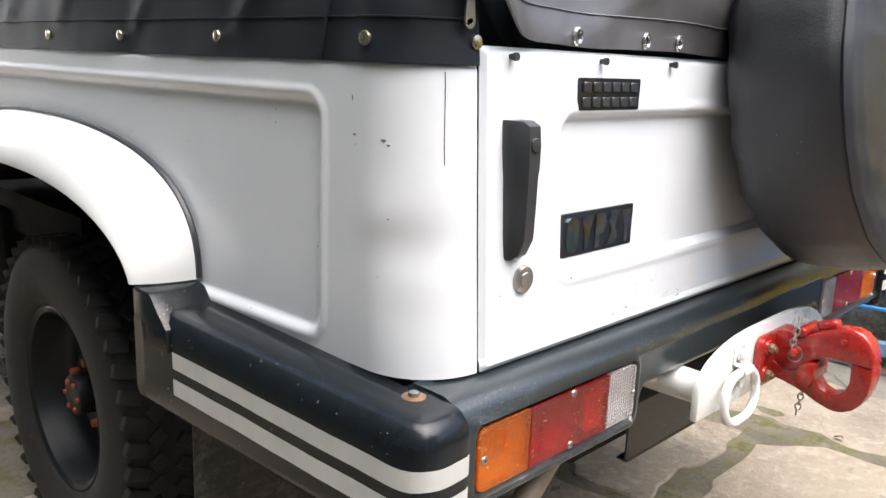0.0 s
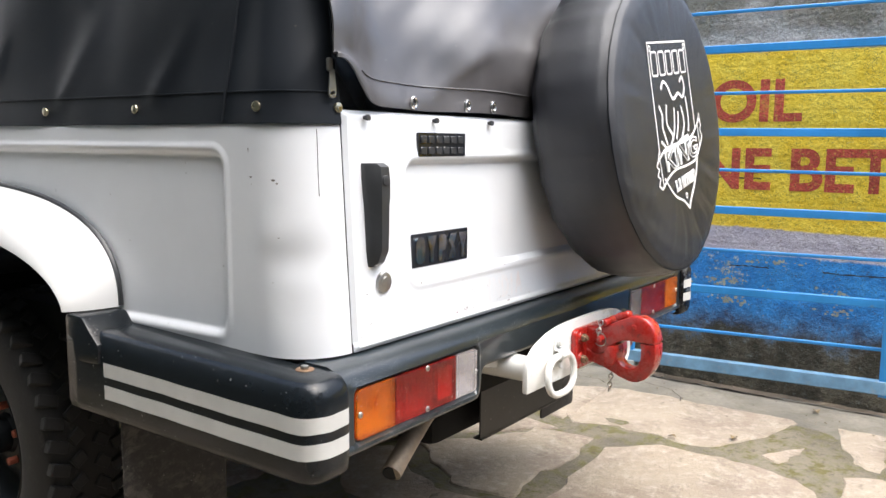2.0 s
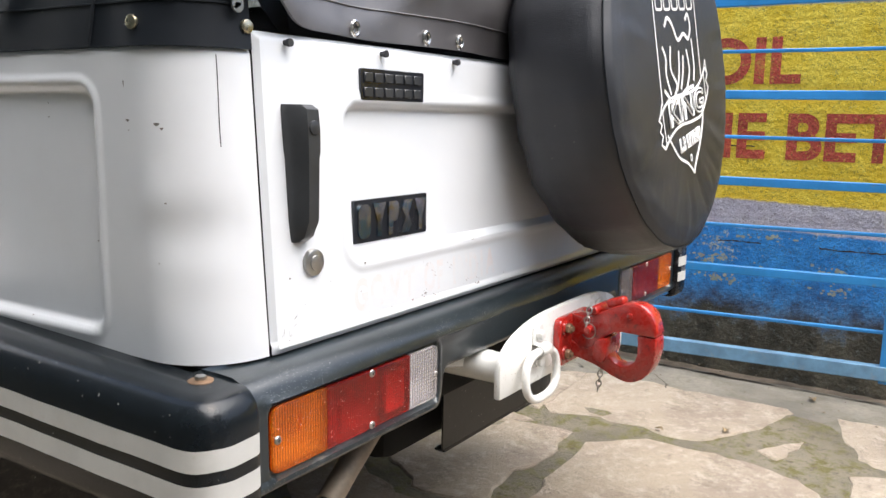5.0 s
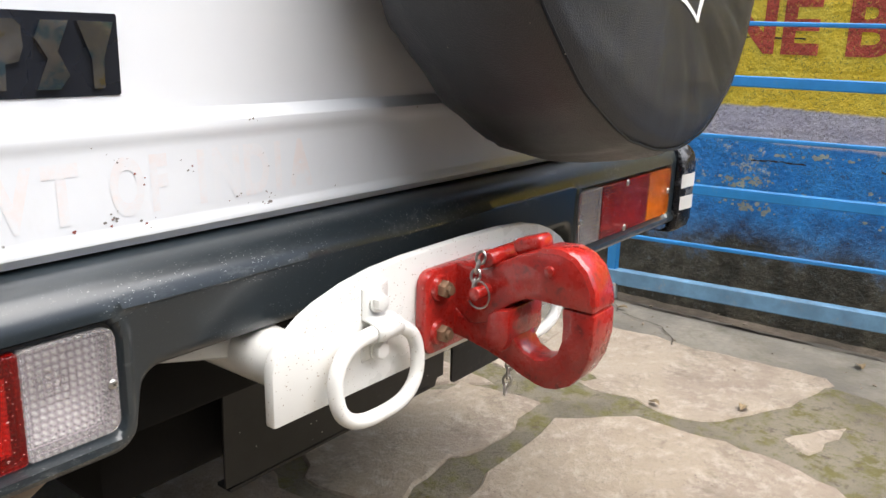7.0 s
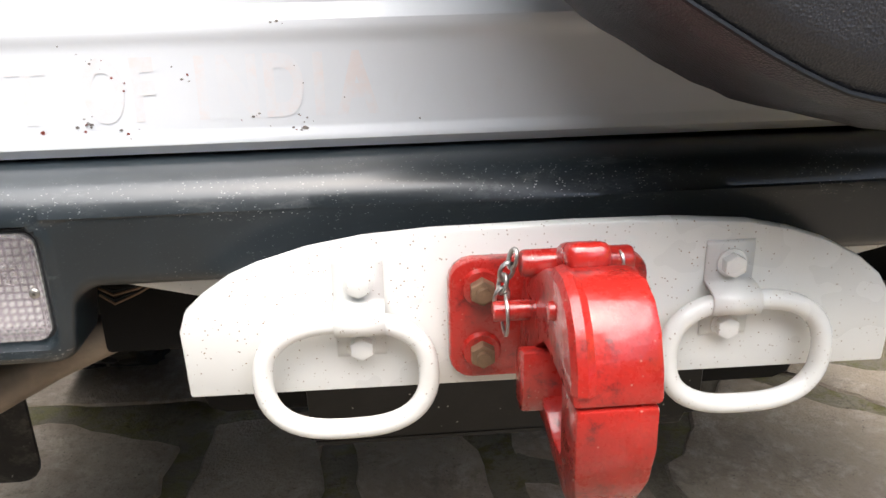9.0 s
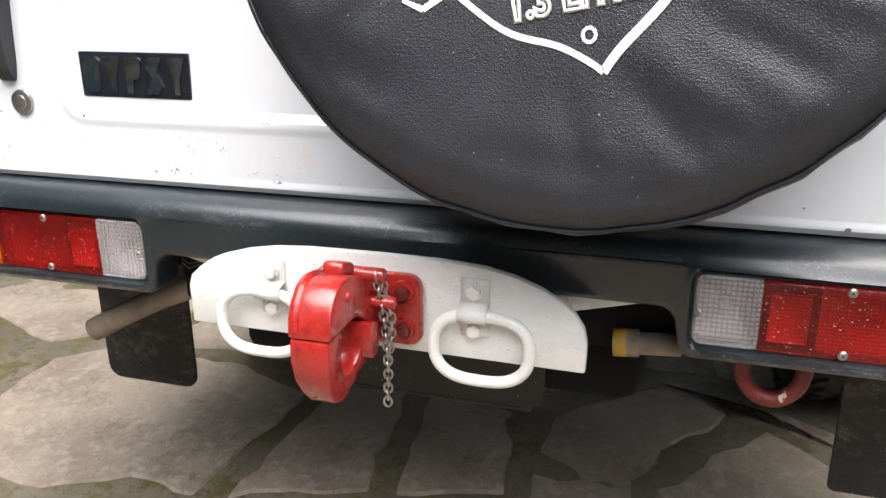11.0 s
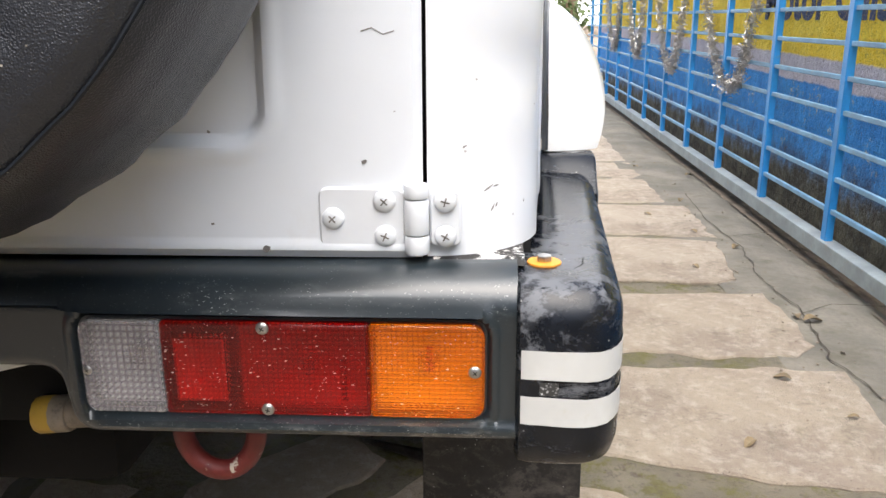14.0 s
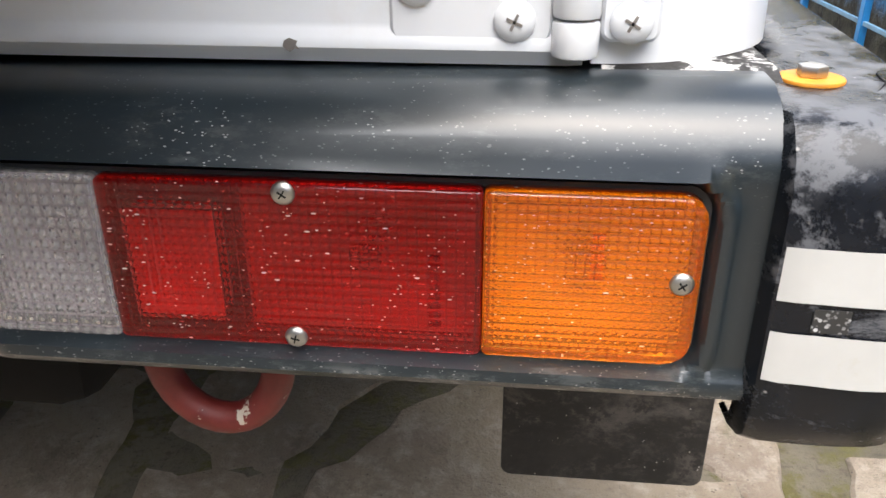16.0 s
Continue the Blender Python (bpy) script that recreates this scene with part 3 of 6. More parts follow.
def round_rect(x0, x1, z0, z1, r, n=5):
    out = []
    for cx, cz, a0 in ((x1 - r, z1 - r, 0), (x0 + r, z1 - r, 90), (x0 + r, z0 + r, 180), (x1 - r, z0 + r, 270)):
        for k in range(n + 1):
            q = radians(a0 + 90 * k / n)
            out.append((cx + r * math.cos(q), cz + r * math.sin(q)))
    return out


def sd_rect(x, z, x0, x1, z0, z1, r):
    qx = abs(x - (x0 + x1) / 2) - (x1 - x0) / 2 + r
    qz = abs(z - (z0 + z1) / 2) - (z1 - z0) / 2 + r
    return math.hypot(max(qx, 0), max(qz, 0)) + min(max(qx, qz), 0) - r


def smooth(a, b, v):
    t = min(1.0, max(0.0, (v - a) / (b - a)))
    return t * t * (3 - 2 * t)


def span(a, b, step):
    n = max(1, round((b - a) / step))
    return [a + (b - a) * i / n for i in range(n + 1)]


def solid(ob, thickness, offset=-1.0):
    m = ob.modifiers.new("thickness", "SOLIDIFY")
    m.thickness, m.offset = thickness, offset
    e = ob.modifiers.new("edges", "EDGE_SPLIT")
    e.split_angle, e.use_edge_sharp = radians(40), False
    return ob


def lettering(text, size, m, material, name, parent, depth=0.002, bold=0.0, sx=1.0, outline=0.0):
    """Text in the built-in font as one mesh. m: its pose, reading along x, facing z."""
    cu = bpy.data.curves.new(name, "FONT")
    cu.body, cu.size, cu.extrude, cu.offset = text, size, depth, bold
    cu.align_x, cu.align_y = "CENTER", "CENTER"
    if outline:
        cu.fill_mode, cu.extrude, cu.bevel_depth, cu.bevel_resolution = "NONE", 0.0, outline, 0
    tmp = bpy.data.objects.new("tmp", cu)
    scene.collection.objects.link(tmp)
    me = bpy.data.meshes.new_from_object(tmp.evaluated_get(bpy.context.evaluated_depsgraph_get()))
    bpy.data.objects.remove(tmp)
    me.transform(m @ Matrix.Diagonal((sx, 1, 1, 1)))
    me.materials.clear()
    me.materials.append(material)
    me.name = name
    ob = new(name, me)
    if parent is not None:
        ob.parent = parent
        ob.matrix_parent_inverse = Matrix.Translation(-origin_of(parent))
    return ob


# ---- ground and compound ----
def ground():
    bm = bmesh.new()
    us = span(-4.2, 1.8, 0.05)
    vs = span(-4.2, 12.0, 0.05)
    def f(u, v):
        return (u, v, -0.005 - 0.012 * smooth(1.54, 1.60, u) + 0.006 * noise.noise(Vector((u * 2.1, v * 2.1, 0))) + 0.004 * noise.noise(Vector((u * 8, v * 8, 3))))
    sheet(bm, f, us, vs)
    ob = part("ground", bm, M["joint"])
    tagged(ob, "mossy wet mortar bed between worn flagstones", "ground", kind="structure")
    bm = bmesh.new()
    bmesh.ops.create_grid(bm, x_segments=40, y_segments=40, size=60, matrix=Matrix.Translation((0, 20, -0.13)))
    ob2 = part("ground_far", bm, M["far_stone"])
    tagged(ob2, "pale trodden ground running on into the distance", "ground", kind="structure")
    return ob


WALL_X = 2.15
FENCE_X = 1.97


def wall():
    bm = bmesh.new()
    box(bm, (WALL_X + 0.1, 3.5, 0.85), (0.2, 14.2, 1.9))
    ob = part("wall_side", bm, M["wall"], smooth=False)
    return tagged(ob, "weathered block wall painted blue, mauve and yellow bands", "wall", kind="structure")


the_ground = ground()
the_wall = wall()


def block_walls():
    """Plain walls out of view, added to block low light from the left and rear."""
    for name, c, s in (("wall_yard", (-2.3, 1.6, 1.85), (0.2, 9.6, 3.7)), ("wall_rear", (-0.75, -3.7, 1.95), (2.9, 0.2, 3.9)), ("wall_street", (1.65, -3.7, 0.8), (1.9, 0.2, 1.6))):
        bm = bmesh.new()
        box(bm, c, s, 0.01, 1)
        tagged(part(name, bm, M["plaster"] if name != "wall_yard" else M["block_dark"]), "unseen added wall that blocks light from the yard", "wall", kind="structure")


block_walls()


def wall_letters():
    def sign(text, size, y, z, material, sx, label):
        m = Matrix.Translation((WALL_X - 0.0015, y, z)) @ Euler((radians(90), 0, radians(-90))).to_matrix().to_4x4()
        ob = lettering(text, size, m, material, "painted_lettering", None, 0.0006, size * 0.03, sx)
        return tagged(ob, label, "painted sign", "painted wall words")
    sign("OIL", 0.25, 0.195, 1.238, M["letter_red"], 1.0, "faded red painted word OIL on the yellow band")
    sign("NE BETTE", 0.25, -0.113, 0.936, M["letter_red"], 1.0, "faded red painted words running along the yellow wall band")
    sign("Motor Oils", 0.27, 3.215, 0.973, M["letter_blue"], 1.16, "dark blue painted words on the yellow wall band")


wall_letters()


def wall_wear():
    """Joint cracks and worn pale patches of the blue band."""
    rng = random.Random(31)
    for pts in (((0.24, 0.467), (0.15, 0.471), (0.05, 0.468)), ((-0.16, 0.472), (-0.25, 0.468), (-0.38, 0.473), (-0.5, 0.47)), ((0.9, 0.462), (0.7, 0.466), (0.62, 0.464)), ((0.42, 0.868), (0.25, 0.872), (0.1, 0.869))):
        bm = bmesh.new()
        up, lo = [], []
        for (y0, z0), (y1, z1) in zip(pts, pts[1:]):
            for k in range(8):
                t = k / 8
                y, z = y0 + (y1 - y0) * t, z0 + (z1 - z0) * t + rng.uniform(-0.002, 0.002)
                h = rng.uniform(0.001, 0.0035)
                up.append(bm.verts.new((WALL_X - 0.002, y + 0.03, z + 0.035 + h)))
                lo.append(bm.verts.new((WALL_X - 0.002, y + 0.03, z + 0.035 - h)))
        for i in range(len(up) - 1):
            bm.faces.new((up[i], up[i + 1], lo[i + 1], lo[i]))
        part("crack", bm, M["crack"], the_wall)
    for y0, z0, sy, sz, n in ((0.25, 0.39, 0.05, 0.012, 60), (0.22, 0.312, 0.04, 0.010, 45), (-0.22, 0.374, 0.03, 0.014, 60), (-0.22, 0.31, 0.03, 0.012, 25), (0.02, 0.50, 0.05, 0.006, 25)):
        bm = bmesh.new()
        for k in range(n):
            cy, cz, s = rng.gauss(y0 + 0.03, sy), rng.gauss(z0 + 0.03, sz), rng.uniform(0.003, 0.010)
            bm.faces.new([bm.verts.new((WALL_X - 0.002 - 0.00001 * k, cy + s * rng.uniform(0.5, 1.3) * math.cos(q), cz + 0.7 * s * rng.uniform(0.5, 1.3) * math.sin(q))) for q in [j * math.pi / 4 for j in range(8)]])
        part("worn_patch", bm, M["worn_lime"], the_wall)


wall_wear()


def fence():
    root = thing("fence", (FENCE_X, -0.45, 0), "blue painted welded steel fence along the compound wall", "fence")
    def rail(z, y0, y1, h, w, name="rail"):
        bm = bmesh.new()
        box(bm, (FENCE_X, (y0 + y1) / 2, z), (w, y1 - y0, h), 0.002, 1)
        return part(name, bm, M["blue"] if y0 < 0 else M["worn_rail"] if name == "base_rail" else M["rod"], root)
    def post(y, z0, z1, w):
        bm = bmesh.new()
        box(bm, (FENCE_X, y, (z0 + z1) / 2), (0.03, w, z1 - z0), 0.002, 1)
        return part("post", bm, M["blue"], root)
    # near panel: square rails and thin rods by turns; the low ones fall a little with the ground
    def near(z0, fall, h, w, name, material):
        bm = bmesh.new()
        yc = 0.60
        box(bm, (FENCE_X, yc, z0 + fall * yc), (w, 2.06, h), 0.003, 1, Euler((math.atan(fall), 0, 0)).to_matrix().to_4x4())
        part(name, bm, material, root)
    near(0.074, -0.035, 0.055, 0.04, "base_rail", M["rod"])
    for i, (z, fall) in enumerate(((0.229, -0.034), (0.418, -0.026), (0.596, -0.018), (0.771, -0.006), (0.943, 0.005), (1.106, 0.008), (1.271, 0.009), (1.457, 0.010), (1.612, 0.013), (1.796, 0.015))):
        thick = i % 2 == 1
        near(z, fall, 0.034 if thick else 0.014, 0.024 if thick else 0.014, "flat_rail" if thick else "rod", M["blue"])
    bm = bmesh.new()
    cyl(bm, (FENCE_X - 0.01, 0.66, -0.06), (FENCE_X - 0.01, 0.66, 0.03), 0.03, 16, None, 0.003)
    part("post_foot", bm, M["worn_rail"], root)
    post(-0.425, 0.05, 1.95, 0.05)
    post(0.66, 0.03, 1.95, 0.035)
    post(1.62, 0.03, 1.95, 0.05)
    # far panels: evenly spaced rods
    for k in range(15):
        rail(0.203 + 0.121 * k, 1.62, 10.45, 0.018, 0.016, "rod")
    rail(0.06, 1.62, 10.45, 0.06, 0.06, "base_rail")
    for k in range(11):
        post(2.39 + 0.765 * k, 0.07, 1.95, 0.042)
    return root


the_fence = fence()


def hung_cap():
    # small white plastic cap; what it serves for is not known
    root = thing("lamp_holder", (1.955, 0.375, 1.745), "small white plastic cap hung on the fence rail", "lamp holder")
    bm = bmesh.new()
    cyl(bm, (1.955, 0.375, 1.760), (1.955, 0.375, 1.845), 0.027, 20, 0.024, 0.004)
    part("shell", bm, M["tape"], root)
    bm = bmesh.new()
    cyl(bm, (1.955, 0.375, 1.745), (1.955, 0.375, 1.763), 0.018, 16, None, 0.003)
    part("ring", bm, M["rustbolt"], root)


hung_cap()


# ---- the jeep ----
jeep = thing("jeep", (0, 1.6, 0), "white four wheel drive jeep with black canvas top", "vehicle")

SIDE = 0.748       # half the tub's width
EDGE = 0.652       # where the tub's corner ends at the tailgate
R_C = 0.095
TUB0, TUB1 = 0.708, 1.085


def gate_y(z):
    return 0.048 + 0.06 * (z - 0.71)


def flank(y):
    """How much wider the tub is than at its rear corner, y metres forward."""
    return 0.06 * min(max(y - 0.10, 0.0), 0.7)


def perimeter(s):
    """A point of the tub's outline, s metres from the tailgate's edge round the corner and forwards; and its outward normal."""
    flat = SIDE - R_C - EDGE
    flat = max(flat, 0.0)
    if s < flat:
        return Vector((EDGE + s, 0.0, 0)), Vector((0, -1, 0))
    arc = R_C * math.pi / 2
    if s < flat + arc:
        q = (s - flat) / R_C
        n = Vector((math.sin(q), -math.cos(q), 0))
        return Vector((SIDE - R_C, R_C, 0)) + n * R_C, n
    y = R_C + s - flat - arc
    return Vector((SIDE + flank(y), y, 0)), Vector((1, 0, 0))


ARCH_Y, ARCH_Z = 1.12, 0.36


def ticks(a, b, coarse, marks, fine=0.0035, reach=0.022):
    """Grid lines that crowd round the marks."""
    out, v = [a], a
    while v < b - 1e-6:
        near = min([abs(v - m) for m in marks] or [9])
        v = min(b, v + (fine if near < reach else coarse))
        out.append(v)
    if out[-1] - out[-2] < fine * 0.3:
        out.pop(-2)
    return out


def tub_side(sg):
    bm = bmesh.new()
    us = ticks(0, 1.75, 0.012, (0.217,)) + span(1.8, 3.1, 0.1)
    vs = ticks(TUB0, TUB1, 0.010, (0.730, 1.034, 1.075))
    def f(u, v):
        p, n = perimeter(u)
        p = p + Vector((0, gate_y(v) + 0.006, v))
        d = sd_rect(p.y, v, 0.236, 2.1, 0.730, 1.034, 0.028)
        depth = -0.008 * smooth(0.004, -0.009, d) + 0.0025 * smooth(0.016, 0.006, d) * smooth(-0.004, 0.006, d) if u > 0.15 else 0.0
        # rolled top
        depth += -0.012 * smooth(1.07, 1.085, v) ** 2
        # dents of the rear corner
        for (y, z, r, a) in ((0.10, 0.865, 0.04, -0.006), (0.13, 0.90, 0.03, 0.003), (0.10, 0.79, 0.035, -0.0025), (0.45, 0.87, 0.09, -0.002)):
            if u > 0.02:
                depth += a * math.exp(-((p.y - y) ** 2 + (v - z) ** 2) / (r * r))
        p = p + n * (depth + 0.0012 * noise.noise(Vector((p.y * 5, v * 5, sg))))
        return Vector((p.x * sg, p.y, p.z))
    def skip(u, v):
        p, n = perimeter(u)
        return n.x > 0.9 and math.hypot((p.y + 0.05 - ARCH_Y) / 0.47, (v - 0.68) / 0.225) < 1
    sheet(bm, f, us, vs, skip)
    ob = part("side_panel", bm, M["paint"], jeep)
    solid(ob, 0.004, 0.0)
    # top flange inwards
    bm = bmesh.new()
    def g(u, v):
        p, n = perimeter(u)
        p = p + Vector((0, gate_y(TUB1) + 0.006, TUB1)) - n * (0.012 + v)
        return Vector((p.x * sg, p.y, p.z))
    sheet(bm, g, us, [0, 0.03])
    solid(part("top_flange", bm, M["paint"], jeep), 0.004, 0.0)
    # hairline crack down the corner, and dark chips
    bm = bmesh.new()
    tube(bm, [f(0.045 + 0.0008 * math.sin(z * 40), z) + Vector((0.0, -0.0021, 0)) for z in span(0.965, 1.07, 0.008)], 0.0006, 5)
    if sg > 0:
        for u, z, du, dz in ((0.050, 0.762, 0.010, 0.005), (0.060, 0.765, 0.006, 0.001), (0.057, 0.744, 0.004, 0.006), (0.062, 0.747, 0.002, 0.004), (0.10, 0.745, 0.001, 0.004), (0.03, 0.80, 0.004, 0.002)):
            mb = bmesh.new()
            tube(mb, [f(u + du * t, z + dz * t) + Vector((0.0006, -0.0020, 0)) for t in (0, 0.35, 0.7, 1)], [0.0003, 0.0008, 0.0006, 0.0002], 5)
            part("scratch", mb, M["chip"], ob)
    if sg < 0:
        part("paint_crack", bm, M["gap"], ob)
        # small bare chips on the dented corner
        for y, z, dy, dz in ((0.160, 1.036, 0.002, 0.008), (0.158, 0.994, 0.006, 0.003), (0.134, 0.990, 0.007, 0.004), (0.128, 0.985, 0.004, 0.003), (0.319, 1.013, 0.002, 0.002), (0.320, 0.996, 0.002, 0.002), (0.13, 0.90, 0.003, 0.002)):
            u = y - 0.054 + R_C * (math.pi / 2 - 1) if y > 0.15 else y - 0.02
            bm = bmesh.new()
            ring = [f(u + dy * 0.5 * math.cos(q) * (1 + 0.4 * math.sin(3 * q)), z + dz * 0.5 * math.sin(q)) + perimeter(u)[1] * 0.0 + Vector((-0.0032, -0.0012, 0)) for q in [k * math.pi / 5 for k in range(10)]]
            bm.faces.new([bm.verts.new(p) for p in ring])
            part("paint_chip", bm, M["chip"], ob)
    return ob


for sg in (-1, 1):
    tub_side(sg)


def wheel_flare(sg):
    bm = bmesh.new()
    prof = [(0.0, 0.770), (0.03, 0.785), (0.10, 0.800), (0.30, 0.828), (0.6, 0.853), (0.85, 0.867), (0.96, 0.869), (1.0, 0.863), (1.0, 0.842)]
    angs = span(0, math.pi, 0.05)
    def f(q, k):
        t, x = prof[int(k)]
        a = 0.555 - 0.035 * t
        b = 0.213 - 0.095 * t
        c, s = math.cos(q), math.sin(q)
        y = 1.075 - a * math.copysign(abs(c) ** 0.75, c)
        z = (0.746 if sg < 0 else 0.724) + b * abs(s) ** (0.8 + 0.3 * t)
        tuck = (0.024 if sg > 0 else 0.004) * t * (1 - abs(s)) ** 2
        return Vector(((x + (0.0 if sg < 0 else 0.010) + 0.02 * smooth(0.5, 0.9, y) * (1 - t) - tuck) * sg, y, z))
    sheet(bm, f, angs, list(range(len(prof))))
    ob = part("wheel_flare", bm, M["flare"], jeep, "glossy white flared wheel arch")
    solid(ob, 0.004)
    # rubber bead between flare and body
    bm = bmesh.new()
    pts = [f(q, 0) + Vector((0, 0, 0.002)) for q in angs]
    tube(bm, pts, 0.005, 6)
    part("arch_bead", bm, M["handle"], jeep)
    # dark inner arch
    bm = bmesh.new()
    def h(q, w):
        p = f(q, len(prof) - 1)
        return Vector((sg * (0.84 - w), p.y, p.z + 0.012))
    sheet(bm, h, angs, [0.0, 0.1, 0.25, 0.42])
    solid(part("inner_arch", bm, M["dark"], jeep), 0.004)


for sg in (-1, 1):
    wheel_flare(sg)


def tailgate():
    def surf(x, z, d=0.0):
        dd = sd_rect(x, z, -0.497, 0.517, 0.804, 1.019, 0.03)
        rec = 0.012 * smooth(0.004, -0.008, dd) - 0.002 * smooth(0.02, 0.008, dd) * smooth(-0.002, 0.006, dd)
        y = gate_y(z) + rec + d + 0.0008 * noise.noise(Vector((x * 4, z * 4, 3)))
        e = min(x + 0.6475, 0.6475 - x, z - 0.7085, 1.10 - z)
        y += 0.006 * smooth(0.008, 0.0, e) - 0.0022 * smooth(0.7225, 0.7205, z)
        return y
    bm = bmesh.new()
    us = ticks(-0.6475, 0.6475, 0.012, (-0.6475, -0.497, 0.517, 0.6475))
    vs = ticks(0.7085, 1.10, 0.009, (0.7085, 0.7215, 0.804, 1.019, 1.10))
    sheet(bm, lambda u, v: Vector((u, surf(u, v), v)), us, vs)
    gate = part("tailgate", bm, M["gate_paint"], jeep)
    solid(gate, 0.004, 0.0)
    # black sheet behind the gate that paints in the dark gap round it
    bm = bmesh.new()
    box(bm, (0, 0.105, 0.89), (1.33, 0.02, 0.43))
    part("gate_seal", bm, M["gap"], jeep)
    # pull handle
    bm = bmesh.new()
    hx, hy = -0.585, gate_y(0.92)
    rows = [(1.016, -0.613, -0.577, 0.020), (1.010, -0.614, -0.575, 0.029), (0.985, -0.614, -0.574, 0.031), (0.958, -0.613, -0.574, 0.031), (0.950, -0.612, -0.576, 0.031),
            (0.90, -0.612, -0.577, 0.031), (0.872, -0.612, -0.577, 0.030), (0.852, -0.611, -0.579, 0.022), (0.844, -0.610, -0.581, 0.012)]
    rings = []
    for z, a, b, d in rows:
        m = 0.32 * (b - a)
        rings.append([bm.verts.new(q) for q in ((a, hy + 0.006, z), (a + 0.002, hy - d * 0.45, z), (a + m, hy - d, z), (b - 0.006, hy - d, z), (b, hy - d + 0.006, z), (b, hy + 0.006, z))])
    for A, B in zip(rings, rings[1:]):
        for k in range(5):
            bm.faces.new((A[k], A[k + 1], B[k + 1], B[k]))
    bm.faces.new(rings[0])
    bm.faces.new(rings[-1][::-1])
    bmesh.ops.bevel(bm, geom=[e for e in bm.edges if len(e.link_faces) == 2 and e.calc_face_angle(0) > 0.5], offset=0.002, segments=2, affect="EDGES", profile=0.5)
    part("handle", bm, M["handle"], gate, "black plastic pull handle with a key lock")
    bm = bmesh.new()
    cyl(bm, (hx - 0.006, hy - 0.0335, 0.988), (hx - 0.006, hy - 0.02, 0.988), 0.0088, 20, None, 0.0015)
    part("lock", bm, M["handle"], gate)
    # round key lock
    bm = bmesh.new()
    kx, kz = -0.573, 0.815
    cyl(bm, (kx, gate_y(kz) - 0.008, kz), (kx, gate_y(kz) + 0.01, kz), 0.0178, 28, None, 0.003)
    part("lock_rim", bm, M["steel"], gate, "round chrome key lock")
    bm = bmesh.new()
    cyl(bm, (kx, gate_y(kz) - 0.010, kz), (kx, gate_y(kz), kz), 0.010, 24, None, 0.001)
    part("lock_barrel", bm, M["steel"], gate)
    # name plates, with plain strokes for their marks
    bm = bmesh.new()
    by = gate_y(1.05)
    prism(bm, round_rect(-0.463, -0.316, 1.025, 1.068, 0.003, 2), by - 0.006, by + 0.004, 1)
    b1 = part("badge", bm, M["badge"], gate, "small black maker's plate with raised strokes")
    for z in (1.056, 1.036):
        for k in range(6):
            bm = bmesh.new()
            x = -0.452 + k * 0.0228
            box(bm, (x + 0.004, by - 0.007, z), (0.018, 0.003, 0.013), 0.001, 1)
            part("stroke", bm, M["handle"], b1)
    bm = bmesh.new()
    by = gate_y(0.86) + 0.011
    prism(bm, round_rect(-0.477, -0.303, 0.825, 0.886, 0.002, 2), by - 0.004, by + 0.004, 1)
    b2 = part("badge", bm, M["badge"], gate, "black model plate with mirror foil strokes")
    z0, z1 = 0.831, 0.880
    for k in range(5):
        bm = bmesh.new()
        x, w = -0.470 + k * 0.0335, 0.027
        if k == 0:
            out = round_rect(x, x + w, z0, z1, 0.011, 4)
        elif k in (1, 4):
            out = [(x + 0.35 * w, z0), (x + 0.68 * w, z0), (x + 0.70 * w, z0 + 0.022), (x + 1.05 * w, z1), (x - 0.02 * w, z1), (x + 0.34 * w, z0 + 0.022)]
        elif k == 2:
            out = [(x + 0.05 * w, z0), (x + 0.42 * w, z0), (x + 0.46 * w, z0 + 0.018), (x + 0.80 * w, z0 + 0.020), (x + 0.95 * w, z0 + 0.030), (x + 0.93 * w, z1 - 0.004), (x + 0.75 * w, z1), (x + 0.05 * w, z1)]
        else:
            out = [(x - 0.02 * w, z0), (x + 0.62 * w, z0), (x + 0.92 * w, z0 + 0.010), (x + 0.62 * w, z0 + 0.027), (x + 0.98 * w, z1), (x + 0.22 * w, z1), (x + 0.02 * w, z1 - 0.012), (x + 0.34 * w, z0 + 0.022)]
        prism(bm, out, by - 0.007, by - 0.0035, 1)
        part("stroke", bm, M["rainbow"], b2)
    # hinges of the free edge
    for z0 in (0.717, 0.999):
        zz = z0 + 0.026
        y = gate_y(zz)
        bm = bmesh.new()
        prism(bm, round_rect(0.561, 0.634, z0, z0 + 0.052, 0.007, 3), y - 0.005, y + 0.002, 1, 0.0015, 1)
        hinge = part("hinge", bm, M["paint"], gate, "white painted strap hinge with cross screws")
        bm = bmesh.new()
        prism(bm, round_rect(0.655, 0.681, z0 + 0.002, z0 + 0.05, 0.005, 3), y - 0.004, y + 0.006, 1, 0.0015, 1)
        part("hinge_leaf", bm, M["paint"], gate)
        for a, b in ((z0 - 0.004, z0 + 0.012), (z0 + 0.013, z0 + 0.043), (z0 + 0.044, z0 + 0.056)):
            bm = bmesh.new()
            cyl(bm, (0.644, y - 0.006, a), (0.644, y - 0.006, b), 0.0105, 20, None, 0.0015)
            part("knuckle", bm, M["paint"], gate)
        for sx, sz in ((0.573, 0.026), (0.617, 0.041), (0.617, 0.011), (0.668, 0.041), (0.668, 0.011)):
            screw((sx, y - 0.005, z0 + sz), 0.0095, M["paint"], gate)
    # chips and scratches in the paint
    rng = random.Random(11)
